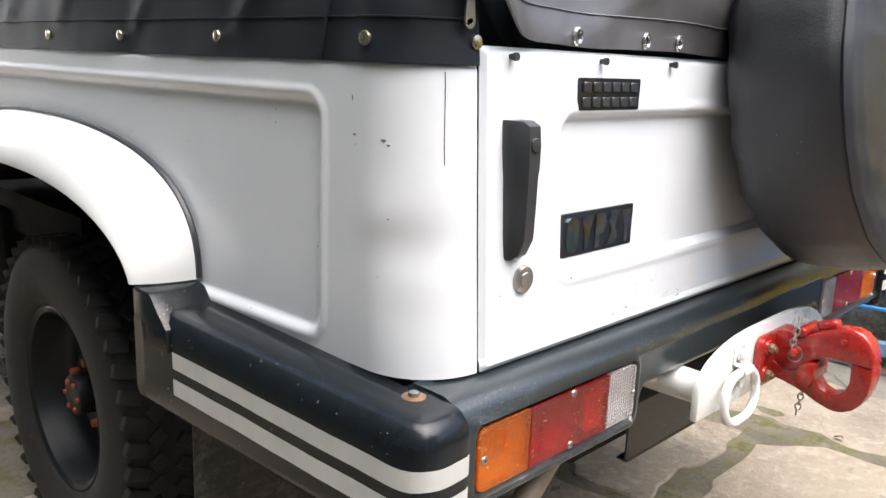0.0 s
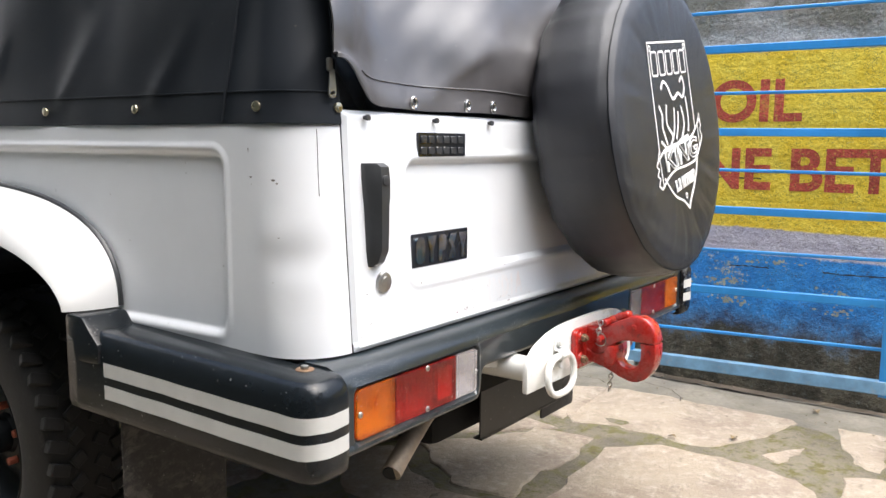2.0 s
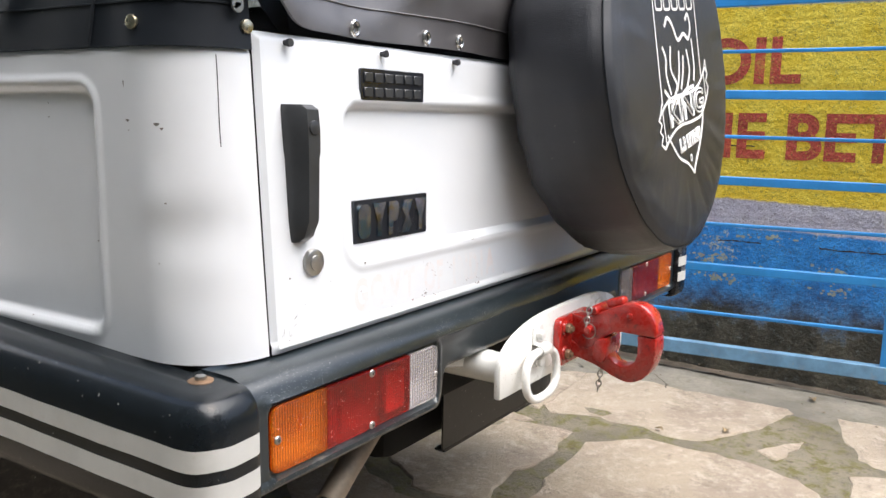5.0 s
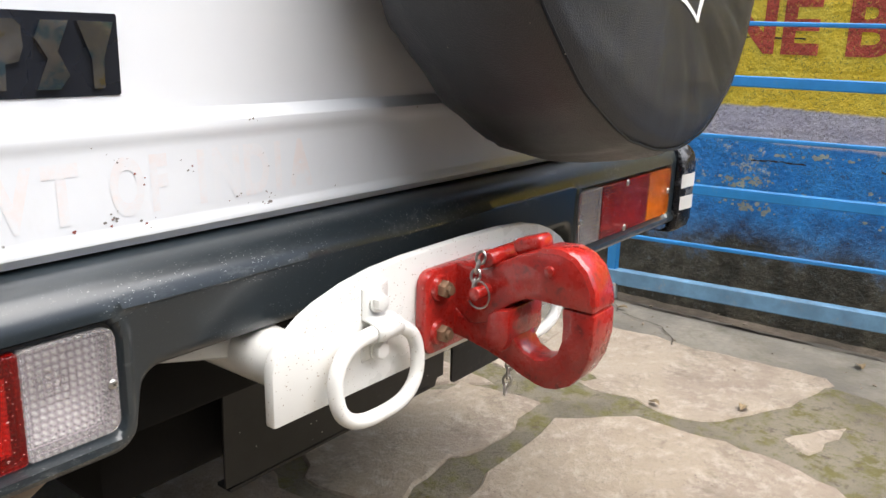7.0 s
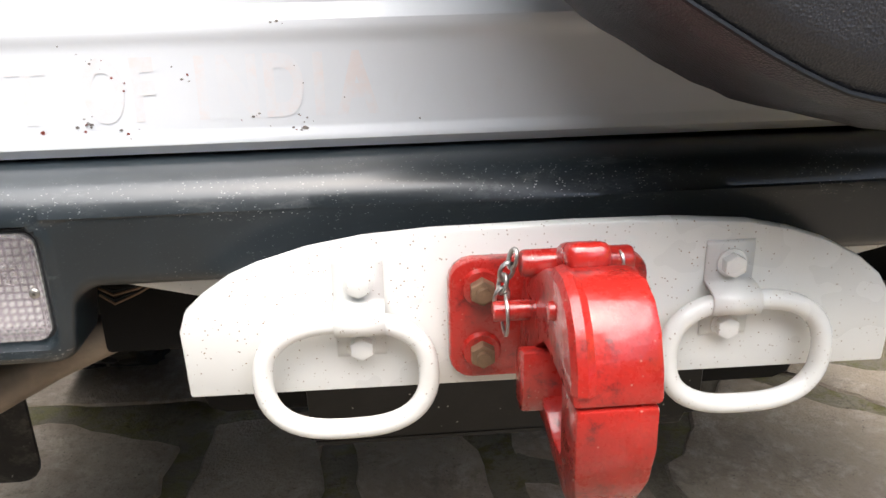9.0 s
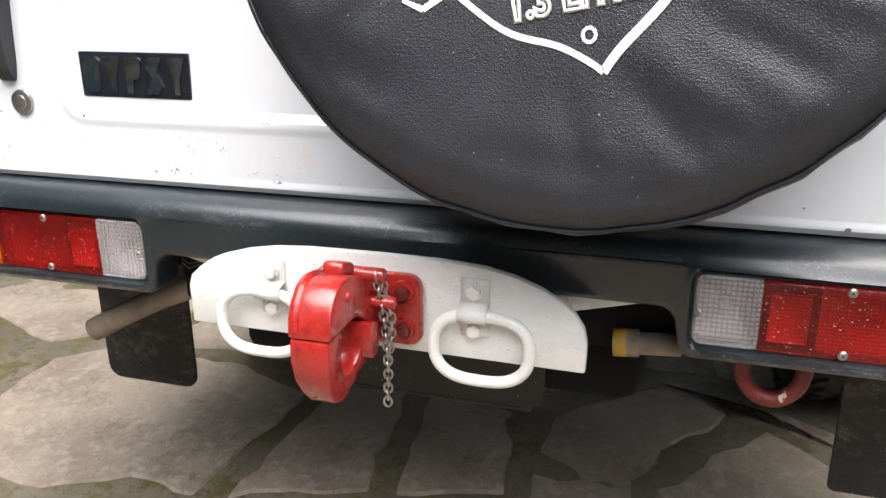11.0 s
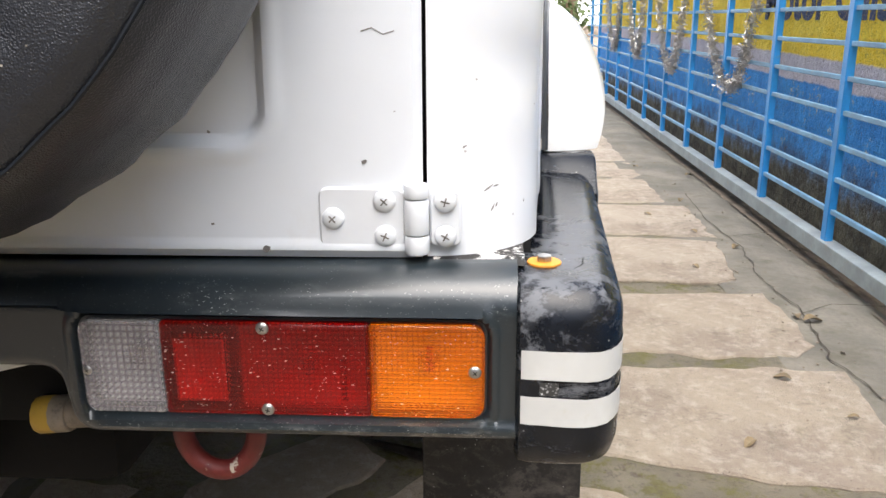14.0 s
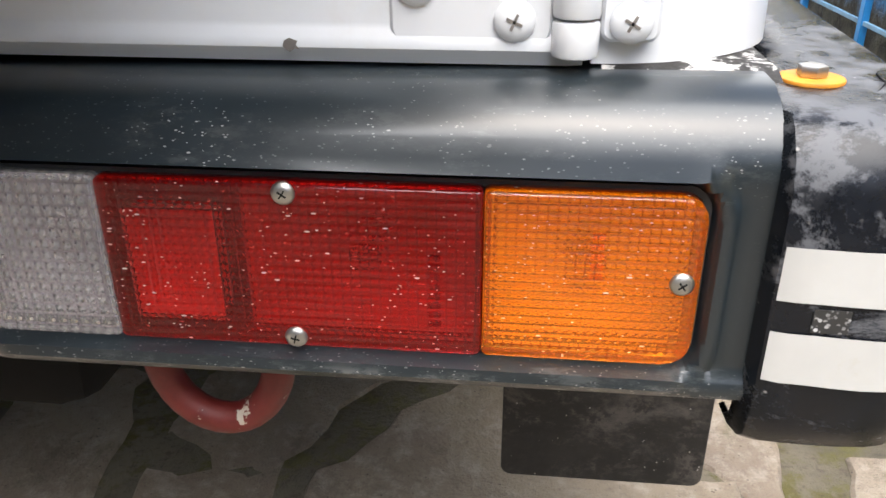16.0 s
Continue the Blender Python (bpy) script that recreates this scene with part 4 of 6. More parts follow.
    spots = [(-0.622, 0.722, 0.002), (0.633, 0.955, 0.004), (0.600, 0.79, 0.003), (0.515, 0.716, 0.004), (-0.36, 0.727, 0.002), (-0.335, 0.730, 0.0016), (-0.47, 0.80, 0.003), (-0.615, 0.80, 0.002)]
    spots += [(rng.uniform(-0.6, 0.05), rng.uniform(0.72, 0.80), rng.uniform(0.0005, 0.0013)) for k in range(16)]
    spots += [(rng.uniform(0.45, 0.63), rng.uniform(0.72, 1.0), rng.uniform(0.0008, 0.002)) for k in range(7)]
    for cx, cz, many in ((-0.327, 0.733, 9), (-0.302, 0.726, 5), (-0.172, 0.725, 10), (-0.209, 0.733, 5), (-0.247, 0.764, 4), (-0.316, 0.779, 6), (-0.181, 0.800, 7)):
        spots += [(rng.gauss(cx, 0.006), rng.gauss(cz, 0.004), abs(rng.gauss(0.0006, 0.0004)) + 0.0003) for k in range(many)]
    spots += [(-0.170, 0.7235, 0.0022), (-0.304, 0.727, 0.0016)]
    for x, z, r in spots:
        bm = bmesh.new()
        y = surf(x, z) - 0.0026
        a0 = rng.uniform(0, 6)
        ring = [bm.verts.new((x + r * rng.uniform(0.5, 1.2) * math.cos(a0 + q), y, z + r * rng.uniform(0.4, 0.9) * math.sin(a0 + q))) for q in [k * math.pi / 5.5 for k in range(11)]]
        bm.faces.new(ring)
        part("paint_chip", bm, M["rust_chip"] if x < 0.1 and rng.random() < 0.25 else M["chip"], gate)
    # ghost of old letters, flush with the paint
    for text, xs, wide in (("GOVT", (-0.479, -0.441, -0.402, -0.366), 0.72), ("OF", (-0.313, -0.285), 0.60), ("INDIA", (-0.243, -0.217, -0.184, -0.158, -0.130), 0.66)):
        for letter, x in zip(text, xs):
            m = Matrix.Translation((x, 0, 0.753)) @ Euler((radians(90), 0, 0)).to_matrix().to_4x4()
            ob = lettering(letter, 0.060, m, M["ghost"], "faded_letter", gate, 0.0, 0.0026, wide)
            for v in ob.data.vertices:
                v.co.y = surf(v.co.x, v.co.z) - 0.0024
            for p in ob.data.polygons:
                p.use_smooth = False
    # rubbed scratches by the lower corner
    for k in range(9):
        x, z, a, ln = -0.624 + rng.gauss(0, 0.007), 0.731 + rng.gauss(0, 0.009), rng.uniform(0.3, 1.9), rng.uniform(0.004, 0.011)
        dx, dz = ln * math.cos(a), ln * math.sin(a)
        bm = bmesh.new()
        y = surf(x, z) - 0.0026
        bm.faces.new([bm.verts.new(p) for p in ((x - dx * 0.5, y, z - dz * 0.5), (x + dz * 0.06, y, z - dx * 0.06), (x + dx * 0.5, y, z + dz * 0.5), (x - dz * 0.06, y, z + dx * 0.06))])
        part("scratch", bm, M["scuff"] if k % 3 else M["chip"], gate)
    bm = bmesh.new()
    tube(bm, [(0.600 + 0.009 * k, surf(0.6, 0.895) - 0.0022, 0.895 + 0.003 * math.sin(k * 2.1)) for k in range(4)], 0.0005, 5)
    part("paint_crack", bm, M["chip"], gate)


    # press studs along the top
    for x in (-0.60, -0.411, -0.226, 0.22, 0.41, 0.60):
        bm = bmesh.new()
        z = 1.090
        y = gate_y(z)
        cyl(bm, (x, y - 0.012, z), (x, y + 0.003, z), 0.0035, 10)
        cyl(bm, (x, y - 0.013, z), (x, y - 0.008, z), 0.005, 12)
        part("stud", bm, M["handle"], gate)
    return gate


def screw(at, r, material, parent, name="screw"):
    """A domed cross screw that looks towards -y."""
    bm = bmesh.new()
    x, y, z = at
    rings = [(1.0, 0.0), (0.98, 0.3), (0.85, 0.6), (0.6, 0.85), (0.3, 0.97)]
    def f(q, k):
        rr, h = rings[int(k)]
        return Vector((x + r * rr * math.cos(q), y - r * 0.5 * h, z + r * rr * math.sin(q)))
    qs = [2 * math.pi * i / 16 for i in range(16)]
    sheet(bm, f, qs, list(range(len(rings))), None, True)
    vs = [v for v in bm.verts if abs((v.co - Vector((x, v.co.y, z))).length - r * 0.3) < r * 0.02]
    bm.faces.new(sorted(vs, key=lambda v: math.atan2(v.co.z - z, v.co.x - x)))
    ob = part(name, bm, material, parent)
    bm = bmesh.new()
    a = random.random()
    for k in range(2):
        box(bm, (x, y - r * 0.5, z), (r * 0.8, r * 0.1, r * 0.13), 0, 1, Euler((0, a + k * math.pi / 2, 0)).to_matrix().to_4x4())
    part("screw_slot", bm, M["chip"] if material == M["paint"] else M["gap"], parent)
    return ob


the_gate = tailgate()

BB = 0.562      # lower edge of the bumper


def bumper():
    """The steel bumper with its raised middle and a pocket round each lamp."""
    bm = bmesh.new()
    xs = ticks(-0.7283, 0.7283, 0.006, (-0.704, -0.361, -0.348, -0.335, 0.335, 0.348, 0.361, 0.704), 0.0015, 0.010)
    prof = [("t", 0.085, 0.703), ("t", 0.05, 0.7035), ("t", 0.032, 0.703), ("t", 0.02, 0.699), ("t", 0.010, 0.693), ("t", 0.004, 0.685), ("t", 0.001, 0.677)]
    nface = 26
    def zb(x):
        """Lower edge: raised in the middle, with rounded corners down to the lamps."""
        t = abs(x)
        if t < 0.322:
            return 0.622
        if t < 0.346:
            return 0.598 + math.sqrt(max(0.0, 0.024 ** 2 - (t - 0.322) ** 2))
        if t < 0.350:
            return 0.598 + (BB + 0.014 - 0.598) * (t - 0.346) / 0.004
        if t < 0.368:
            return BB + 0.014 * (1 - math.sqrt(max(0.0, 1 - ((0.368 - t) / 0.018) ** 2)))
        return BB
    def lip(x):
        """Rolled lower lip under the lamps."""
        return 0.0045 * smooth(0.345, 0.375, abs(x))
    def f(x, k):
        k = int(k)
        if k < len(prof):
            _, y, z = prof[k]
            return Vector((x, y + 0.004 * noise.noise(Vector((x * 1.5, 0, 0))), z + 0.003 * noise.noise(Vector((x * 2, 0, 4)))))
        k -= len(prof)
        b = zb(x)
        if k < nface:
            z = 0.677 + (b + 0.010 - 0.677) * (k + 1) / nface
            d = min(sd_rect(x, z, -0.7045, -0.3605, 0.5805, 0.6695, 0.014), sd_rect(x, z, 0.3605, 0.7045, 0.5805, 0.6695, 0.014))
            y = 0.016 * smooth(0.004, -0.002, d) - 0.002 * smooth(0.012, 0.006, d)
            return Vector((x, y - lip(x) * smooth(0.019, 0.011, z - b), z))
        k -= nface
        y, h = ((0.0006, 0.0065), (0.0028, 0.003), (0.0065, 0.0008), (0.012, 0.0), (0.05, 0.0))[k]
        return Vector((x, y - lip(x) * smooth(0.0, 0.008, h), b + h))
    def opened(x, k):
        z = f(x, int(k)).z
        return len(prof) <= k and min(sd_rect(x, z, -0.704, -0.361, 0.582, 0.668, 0.012), sd_rect(x, z, 0.361, 0.704, 0.582, 0.668, 0.012)) < -0.006
    sheet(bm, f, xs, list(range(len(prof) + nface + 5)), opened)
    ob = part("bumper", bm, M["bumper"], jeep, "scuffed black steel rear bumper")
    solid(ob, 0.003, 0.0)
    return ob


the_bumper = bumper()


def bumper_cap(sg):
    """Wrap-round end of the bumper with two white tapes."""
    bm = bmesh.new()
    # outline round the corner from behind the seam to the wheel arch
    path = [(0.7285, 0.004), (0.7288, -0.004), (0.7310, -0.0115), (0.738, -0.0145), (0.748, -0.0155), (0.760, -0.0160), (0.772, -0.0158), (0.783, -0.0150), (0.792, -0.0125), (0.800, -0.0075), (0.8065, 0.0005), (0.811, 0.010), (0.814, 0.022), (0.816, 0.036), (0.8175, 0.052), (0.820, 0.085)]
    grow, rise = (0.09, 0.045) if sg < 0 else (0.065, 0.0)
    path += [(0.820 + grow * (y - 0.085), y) for y in span(0.12, 0.545, 0.025)]
    sec = [(0.020, 0.6985), (0.013, 0.695), (0.004, 0.685), (0.0, 0.672), (0.0, 0.64), (0.0, 0.60), (0.0, 0.566), (0.004, 0.552), (0.013, 0.545), (0.022, 0.544)]
    n = len(path)
    def nrm(i):
        a, b = path[max(i - 1, 0)], path[min(i + 1, n - 1)]
        d = Vector((b[0] - a[0], b[1] - a[1])).normalized()
        return Vector((d.y, -d.x)) if i > 3 else Vector((0, -1))
    def pt(i, o, z):
        p, m = Vector(path[i]), nrm(i)
        q = p - m * o
        return Vector((q.x * sg, q.y, z + rise * max(0.0, p.y - 0.02)))
    def shelf(i, k):
        """From the rounded shoulder in to the tub's foot."""
        a = pt(i, *sec[0])
        x, y = min(path[i][0], 0.742 + flank(path[i][1])), max(path[i][1], 0.085)
        b = Vector((x * sg, y, 0.701 + rise * max(0.0, y - 0.06)))
        return a.lerp(b, k)
    sheet(bm, lambda i, k: shelf(int(i), -k / 4) if k < 0 else pt(int(i), *sec[int(k)]), list(range(n)), [-4, -2, -1] + list(range(len(sec))))
    cap = part("bumper_cap", bm, M["cap"] if sg > 0 else M["cap_clean"], jeep, "scuffed black bumper end with white tapes" if sg > 0 else "glossy black bumper end with white tapes")
    wall = cap.modifiers.new("thickness", "SOLIDIFY")
    wall.thickness, wall.offset = 0.003, 0.0
    for z0, z1 in ((0.626, 0.651), (0.586, 0.611)):
        bm = bmesh.new()
        last = n - 4
        sheet(bm, lambda i, z: pt(int(i), -0.0024, z + 0.0015 * noise.noise(Vector((i * 0.4, z * 9, sg)))), list(range(2, last)), [z0, z1])
        part("tape", bm, M["tape"], cap)
    # front end: rises to the flare and closes the cap towards the wheel
    bm = bmesh.new()
    a, b = sorted((sg * 0.772, sg * (0.8205 + grow * 0.44)))
    drop = 0.0 if sg < 0 else 0.022
    prism(bm, [(y, z - drop) for y, z in ((0.452, 0.700), (0.478, 0.722), (0.497, 0.741), (0.507, 0.744), (0.546, 0.744), (0.553, 0.738), (0.554, 0.588), (0.548, 0.578), (0.534, 0.578), (0.530, 0.66), (0.452, 0.665))], a, b, 0, 0.004, 2)
    part("flare_foot", bm, M["cap"] if sg > 0 else M["cap_clean"], cap)
    if sg > 0:
        # chipped lip of the tub that shows over the bumper end
        bm = bmesh.new()
        prism(bm, [(0.040, 0.7040), (0.052, 0.7078), (0.10, 0.7078), (0.10, 0.7040)], 0.657, 0.735, 0)
        part("chipped_lip", bm, M["chipped"], jeep, "white painted lip chipped down to black")
    # bolt with washer
    bm = bmesh.new()
    bx, by = sg * 0.752, 0.058
    cyl(bm, (bx, by, 0.7002), (bx, by, 0.7032), 0.0148, 24, None, 0.001)
    part("washer", bm, M["orange"] if sg > 0 else M["rustbolt"], cap)
    bm = bmesh.new()
    cyl(bm, (bx, by, 0.7032), (bx, by, 0.7085), 0.0068, 6, None, 0.001)
    part("bolt", bm, M["steel"], cap)
    if sg > 0:
        bm = bmesh.new()
        box(bm, (0.7535, -0.0172, 0.6185), (0.015, 0.001, 0.011))
        part("sticker", bm, M["sticker"], cap, "scratched silver sticker")
        # a split that runs from the bolt over the shoulder
        bm = bmesh.new()
        tube(bm, [(0.760, 0.030, 0.7003), (0.769, 0.034, 0.7003), (0.778, 0.046, 0.7005), (0.785, 0.058, 0.7008), (0.787, 0.075, 0.7012)], 0.0005, 5)
        part("split", bm, M["gap"], cap)
    return cap


for sg in (-1, 1):
    bumper_cap(sg)


def tail_lamp(sg):
    """A lamp let into the bumper: a housing with a dish behind each lens, and three clear plastic lenses."""
    a, b = sorted((sg * 0.361, sg * 0.704))
    bm = bmesh.new()
    prism(bm, round_rect(a, b, 0.5815, 0.6685, 0.010, 4), 0.040, 0.044, 1)
    lamp = part("tail_lamp", bm, M["handle"], jeep, "rear lamp with clear, red and amber lenses")
    bm = bmesh.new()
    prism(bm, round_rect(a, b, 0.5815, 0.6685, 0.010, 4), 0.004, 0.042, 1, 0.0, 2, (round_rect(a + 0.003, b - 0.003, 0.5845, 0.6655, 0.008, 4),))
    part("housing", bm, M["handle"], lamp)
    # dishes, one a bulb, with walls between them; the small bulbless one paints in a lit patch
    for x0, x1, z0, z1, deep, inside in ((0.364, 0.432, 0.5845, 0.6655, 0.037, "dish"), (0.442, 0.484, 0.594, 0.650, 0.020, "dish_lit"), (0.494, 0.606, 0.5845, 0.6655, 0.037, "dish"), (0.608, 0.701, 0.5845, 0.6655, 0.030, "dish_pale")):
        mid, half = (x0 + x1) / 2, (x1 - x0) / 2
        bm = bmesh.new()
        def dish(u, v):
            q = max(abs(u), abs(v)) ** (9.0 if inside == "dish_lit" else 2.2)
            return Vector((sg * (mid + u * half), deep - (deep - (0.003 if inside == "dish_lit" else 0.011)) * q, (z0 + z1) / 2 + v * (z1 - z0) / 2))
        sheet(bm, dish, span(-1, 1, 0.1), span(-1, 1, 0.1))
        solid(part("dish", bm, M[inside], lamp), 0.001)
        if inside == "dish_lit":
            continue
        bm = bmesh.new()
        cyl(bm, (sg * mid, deep, 0.625), (sg * mid, deep * 0.55, 0.625), 0.006, 12, 0.009, 0.002)
        part("bulb", bm, M["chrome"], lamp)
    def lens(x0, x1, material, name, r0, r1, edge):
        x0, x1 = sorted((sg * x0, sg * x1))
        if sg < 0:
            r0, r1 = r1, r0
        bm = bmesh.new()
        z0, z1 = 0.5835, 0.6665
        out = []
        for cx, cz, a0, r in ((x1, z1, 0, r1), (x0, z1, 90, r0), (x0, z0, 180, r0), (x1, z0, 270, r1)):
            sx = -1 if cx == x1 else 1
            sz = -1 if cz == z1 else 1
            for k in range(5):
                q = radians(a0 + 90 * k / 4)
                out.append((cx + sx * r + r * math.cos(q), cz + sz * r + r * math.sin(q)))
        prism(bm, out, -0.004, 0.0005, 1, 0.0018, 2)
        ob = part(name, bm, material, lamp, "", False)
        ob.visible_shadow = False
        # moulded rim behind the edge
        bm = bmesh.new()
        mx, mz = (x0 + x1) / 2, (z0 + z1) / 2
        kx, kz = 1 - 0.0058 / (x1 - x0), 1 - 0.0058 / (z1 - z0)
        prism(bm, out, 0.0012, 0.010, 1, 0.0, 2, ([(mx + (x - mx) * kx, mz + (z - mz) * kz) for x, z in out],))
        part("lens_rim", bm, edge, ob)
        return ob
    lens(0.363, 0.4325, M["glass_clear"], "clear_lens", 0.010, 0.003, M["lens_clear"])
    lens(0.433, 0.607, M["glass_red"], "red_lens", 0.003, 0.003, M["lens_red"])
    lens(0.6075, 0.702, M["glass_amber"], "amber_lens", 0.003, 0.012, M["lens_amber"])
    # unreadable moulded marks, as plain bars
    for x, z0, k in ((0.586, 0.600, 8), (0.657, 0.628, 5)):
        for i in range(k):
            bm = bmesh.new()
            box(bm, (sg * x, -0.0042, z0 + 0.0048 * i), (0.0055, 0.0006, 0.0030))
            part("moulded_bar", bm, M["glass_red"] if x < 0.6 else M["glass_amber"], lamp).visible_shadow = False
    for x, z in ((0.52, 0.662), (0.52, 0.589), (0.694, 0.626)):
        screw((sg * x, -0.0038, z), 0.0055, M["steel"], lamp)
    screw((sg * 0.368, -0.0038, 0.622), 0.004, M["steel"], lamp)
    return lamp


for sg in (-1, 1):
    tail_lamp(sg)


# ---- tow gear ----
def tow_plate():
    bm = bmesh.new()
    out = [(-0.251, 0.553), (0.257, 0.549), (0.258, 0.585), (0.254, 0.603), (0.243, 0.620), (0.226, 0.634), (0.20, 0.648), (0.172, 0.658), (0.14, 0.665), (0.09, 0.669), (0.02, 0.670), (-0.08, 0.669), (-0.125, 0.666), (-0.162, 0.660), (-0.197, 0.650), (-0.216, 0.642), (-0.234, 0.630), (-0.247, 0.618), (-0.252, 0.604)]
    prism(bm, out, -0.052, -0.040, 1, 0.0025, 2)
    plate = part("tow_plate", bm, M["whitebar"], jeep, "white painted steel towing plate")
    for x in (-0.208, 0.205):
        bm = bmesh.new()
        tube(bm, [(x, -0.041, 0.592), (x, -0.02, 0.592), (x * 0.98, 0.06, 0.592), (x * 0.96, 0.16, 0.59)], [0.026, 0.026, 0.028, 0.029], 20)
        part("tube", bm, M["whitebar"], plate)
        s = 1 if x > 0 else -1
        bm = bmesh.new()
        prism(bm, [(x, 0.63), (x + s * 0.12, 0.625), (x + s * 0.13, 0.615), (x + s * 0.01, 0.585)], 0.03, 0.05, 1, 0.002, 1)
        part("gusset", bm, M["whitebar"], plate)
    for s in (-1, 1):
        cx = s * 0.140
        # hanging ring
        pts = []
        w, h, zc = 0.0565, 0.0395, 0.573
        for k in range(40):
            q = 2 * math.pi * k / 40
            c, sn = math.cos(q), math.sin(q)
            px = cx + w * math.copysign(abs(c) ** 0.72, c)
            pz = zc + h * math.copysign(abs(sn) ** 0.85, sn)
            pts.append((px, -0.066 - 0.006 * (zc + h - pz) / (2 * h), pz))
        bm = bmesh.new()
        tube(bm, pts, 0.0072, 12, True)
        part("ring", bm, M["whitebar"], plate, "white painted steel lifting ring")
        # strap that holds it
        sx = s * 0.129
        bm = bmesh.new()
        def f(u, v):
            prof = [(-0.053, 0.653), (-0.0545, 0.650), (-0.0545, 0.624), (-0.063, 0.6235), (-0.0735, 0.620), (-0.0765, 0.6125), (-0.0735, 0.605), (-0.063, 0.6015), (-0.0545, 0.601), (-0.0545, 0.583), (-0.053, 0.580)]
            y, z = prof[int(v)]
            return Vector((sx + u, y, z))
        sheet(bm, f, [-0.017, 0.017], list(range(11)))
        st = part("strap", bm, M["whitebar"], plate)
        st.modifiers.new("thickness", "SOLIDIFY").thickness = 0.003
        for z in (0.637, 0.590):
            bm = bmesh.new()
            cyl(bm, (sx, -0.057, z), (sx, -0.065, z), 0.0085, 6, None, 0.001)
            cyl(bm, (sx, -0.056, z), (sx, -0.058, z), 0.0105, 20)
            part("bolt", bm, M["whitebar"], plate)
    plate.location = (-0.006, 0, 0.003)
    return plate


tow_plate()


def tow_hook():
    root = new("tow_hook")
    root.parent = jeep
    root.matrix_parent_inverse = Matrix.Translation(-origin_of(jeep))
    root.location = (-0.005, 0, 0.005)
    root["label"] = "red painted forged pintle hook with safety chain"
    red = M["red_iron"]
    bm = bmesh.new()
    prism(bm, round_rect(-0.070, 0.066, 0.562, 0.650, 0.016, 4), -0.066, -0.0525, 1, 0.003, 2)
    part("base_plate", bm, red, root)
    # bosses and bolts
    for x in (-0.048, 0.046):
        for z in (0.631, 0.584):
            bm = bmesh.new()
            cyl(bm, (x, -0.064, z), (x, -0.070, z), 0.0145, 20, 0.0125)
            part("boss", bm, red, root)
            bm = bmesh.new()
            cyl(bm, (x, -0.069, z), (x, -0.078, z), 0.009, 6, None, 0.001)
            cyl(bm, (x, -0.077, z), (x, -0.082, z), 0.005, 10)
            part("bolt", bm, M["red_ring"] if x > 0 else M["rustbolt"], root)
    def plate_of(name, pts, hw, bevel, off=0.0):
        bm = bmesh.new()
        prism(bm, pts, -hw + off, hw + off, 0, bevel, 2)
        if name == "lower_jaw":
            for v in bm.verts:
                v.co.x *= 1 - 0.36 * smooth(0.600, 0.542, v.co.z) * smooth(-0.09, -0.13, v.co.y)
        return part(name, bm, red, root)
    neck = [(-0.062, 0.652), (-0.085, 0.650), (-0.105, 0.643), (-0.118, 0.630), (-0.115, 0.610), (-0.100, 0.590), (-0.082, 0.578), (-0.062, 0.572)]
    plate_of("neck", neck, 0.0195, 0.004)
    # lower jaw: a J that rises to the joint outside and to a blunt lip inside
    low = [(-0.062, 0.606), (-0.062, 0.574), (-0.075, 0.573), (-0.091, 0.570), (-0.108, 0.565), (-0.125, 0.557), (-0.141, 0.549), (-0.160, 0.543), (-0.172, 0.5415), (-0.184, 0.544), (-0.199, 0.552), (-0.211, 0.566), (-0.219, 0.584),
           (-0.223, 0.606), (-0.2225, 0.631), (-0.188, 0.631), (-0.190, 0.615), (-0.190, 0.598), (-0.1855, 0.584), (-0.175, 0.574), (-0.161, 0.570), (-0.148, 0.575), (-0.139, 0.585), (-0.136, 0.600), (-0.135, 0.614), (-0.112, 0.613),
           (-0.106, 0.598), (-0.085, 0.592)]
    plate_of("lower_jaw", low, 0.0215, 0.003)
    plate_of("jaw_lip", [(-0.112, 0.585), (-0.113, 0.610), (-0.124, 0.616), (-0.138, 0.619), (-0.139, 0.590), (-0.132, 0.574), (-0.116, 0.575)], 0.0325, 0.0025)
    up = [(-0.078, 0.598), (-0.092, 0.592), (-0.106, 0.597), (-0.120, 0.610), (-0.134, 0.622), (-0.148, 0.6305), (-0.160, 0.6325), (-0.188, 0.632), (-0.2225, 0.632), (-0.219, 0.650), (-0.211, 0.668), (-0.199, 0.679), (-0.184, 0.684), (-0.161, 0.682),
          (-0.141, 0.674), (-0.123, 0.664), (-0.106, 0.654), (-0.090, 0.648), (-0.079, 0.636), (-0.074, 0.616)]
    plate_of("upper_jaw", up, 0.0235, 0.0035)
    # rolled rim of the upper jaw
    bm = bmesh.new()
    rim = [(-0.219, 0.640), (-0.2175, 0.652), (-0.209, 0.668), (-0.198, 0.678), (-0.184, 0.682), (-0.165, 0.680)]
    for y, z in rim:
        pass
    tube(bm, [(-0.017, y + 0.0015, z - 0.001) for y, z in rim] , 0.0065, 8)
    part("rim_bead", bm, red, root)
    bm = bmesh.new()
    box(bm, (0.0, -0.142, 0.681), (0.026, 0.034, 0.016), 0.006, 3, Euler((radians(-20), 0, 0)).to_matrix().to_4x4())
    part("latch", bm, red, root)
    bm = bmesh.new()
    cyl(bm, (-0.030, -0.108, 0.664), (0.040, -0.108, 0.664), 0.0085, 16, None, 0.003)
    part("latch_bar", bm, red, root)
    bm = bmesh.new()
    cyl(bm, (-0.027, -0.175, 0.664), (0.027, -0.175, 0.664), 0.0055, 14, None, 0.002)
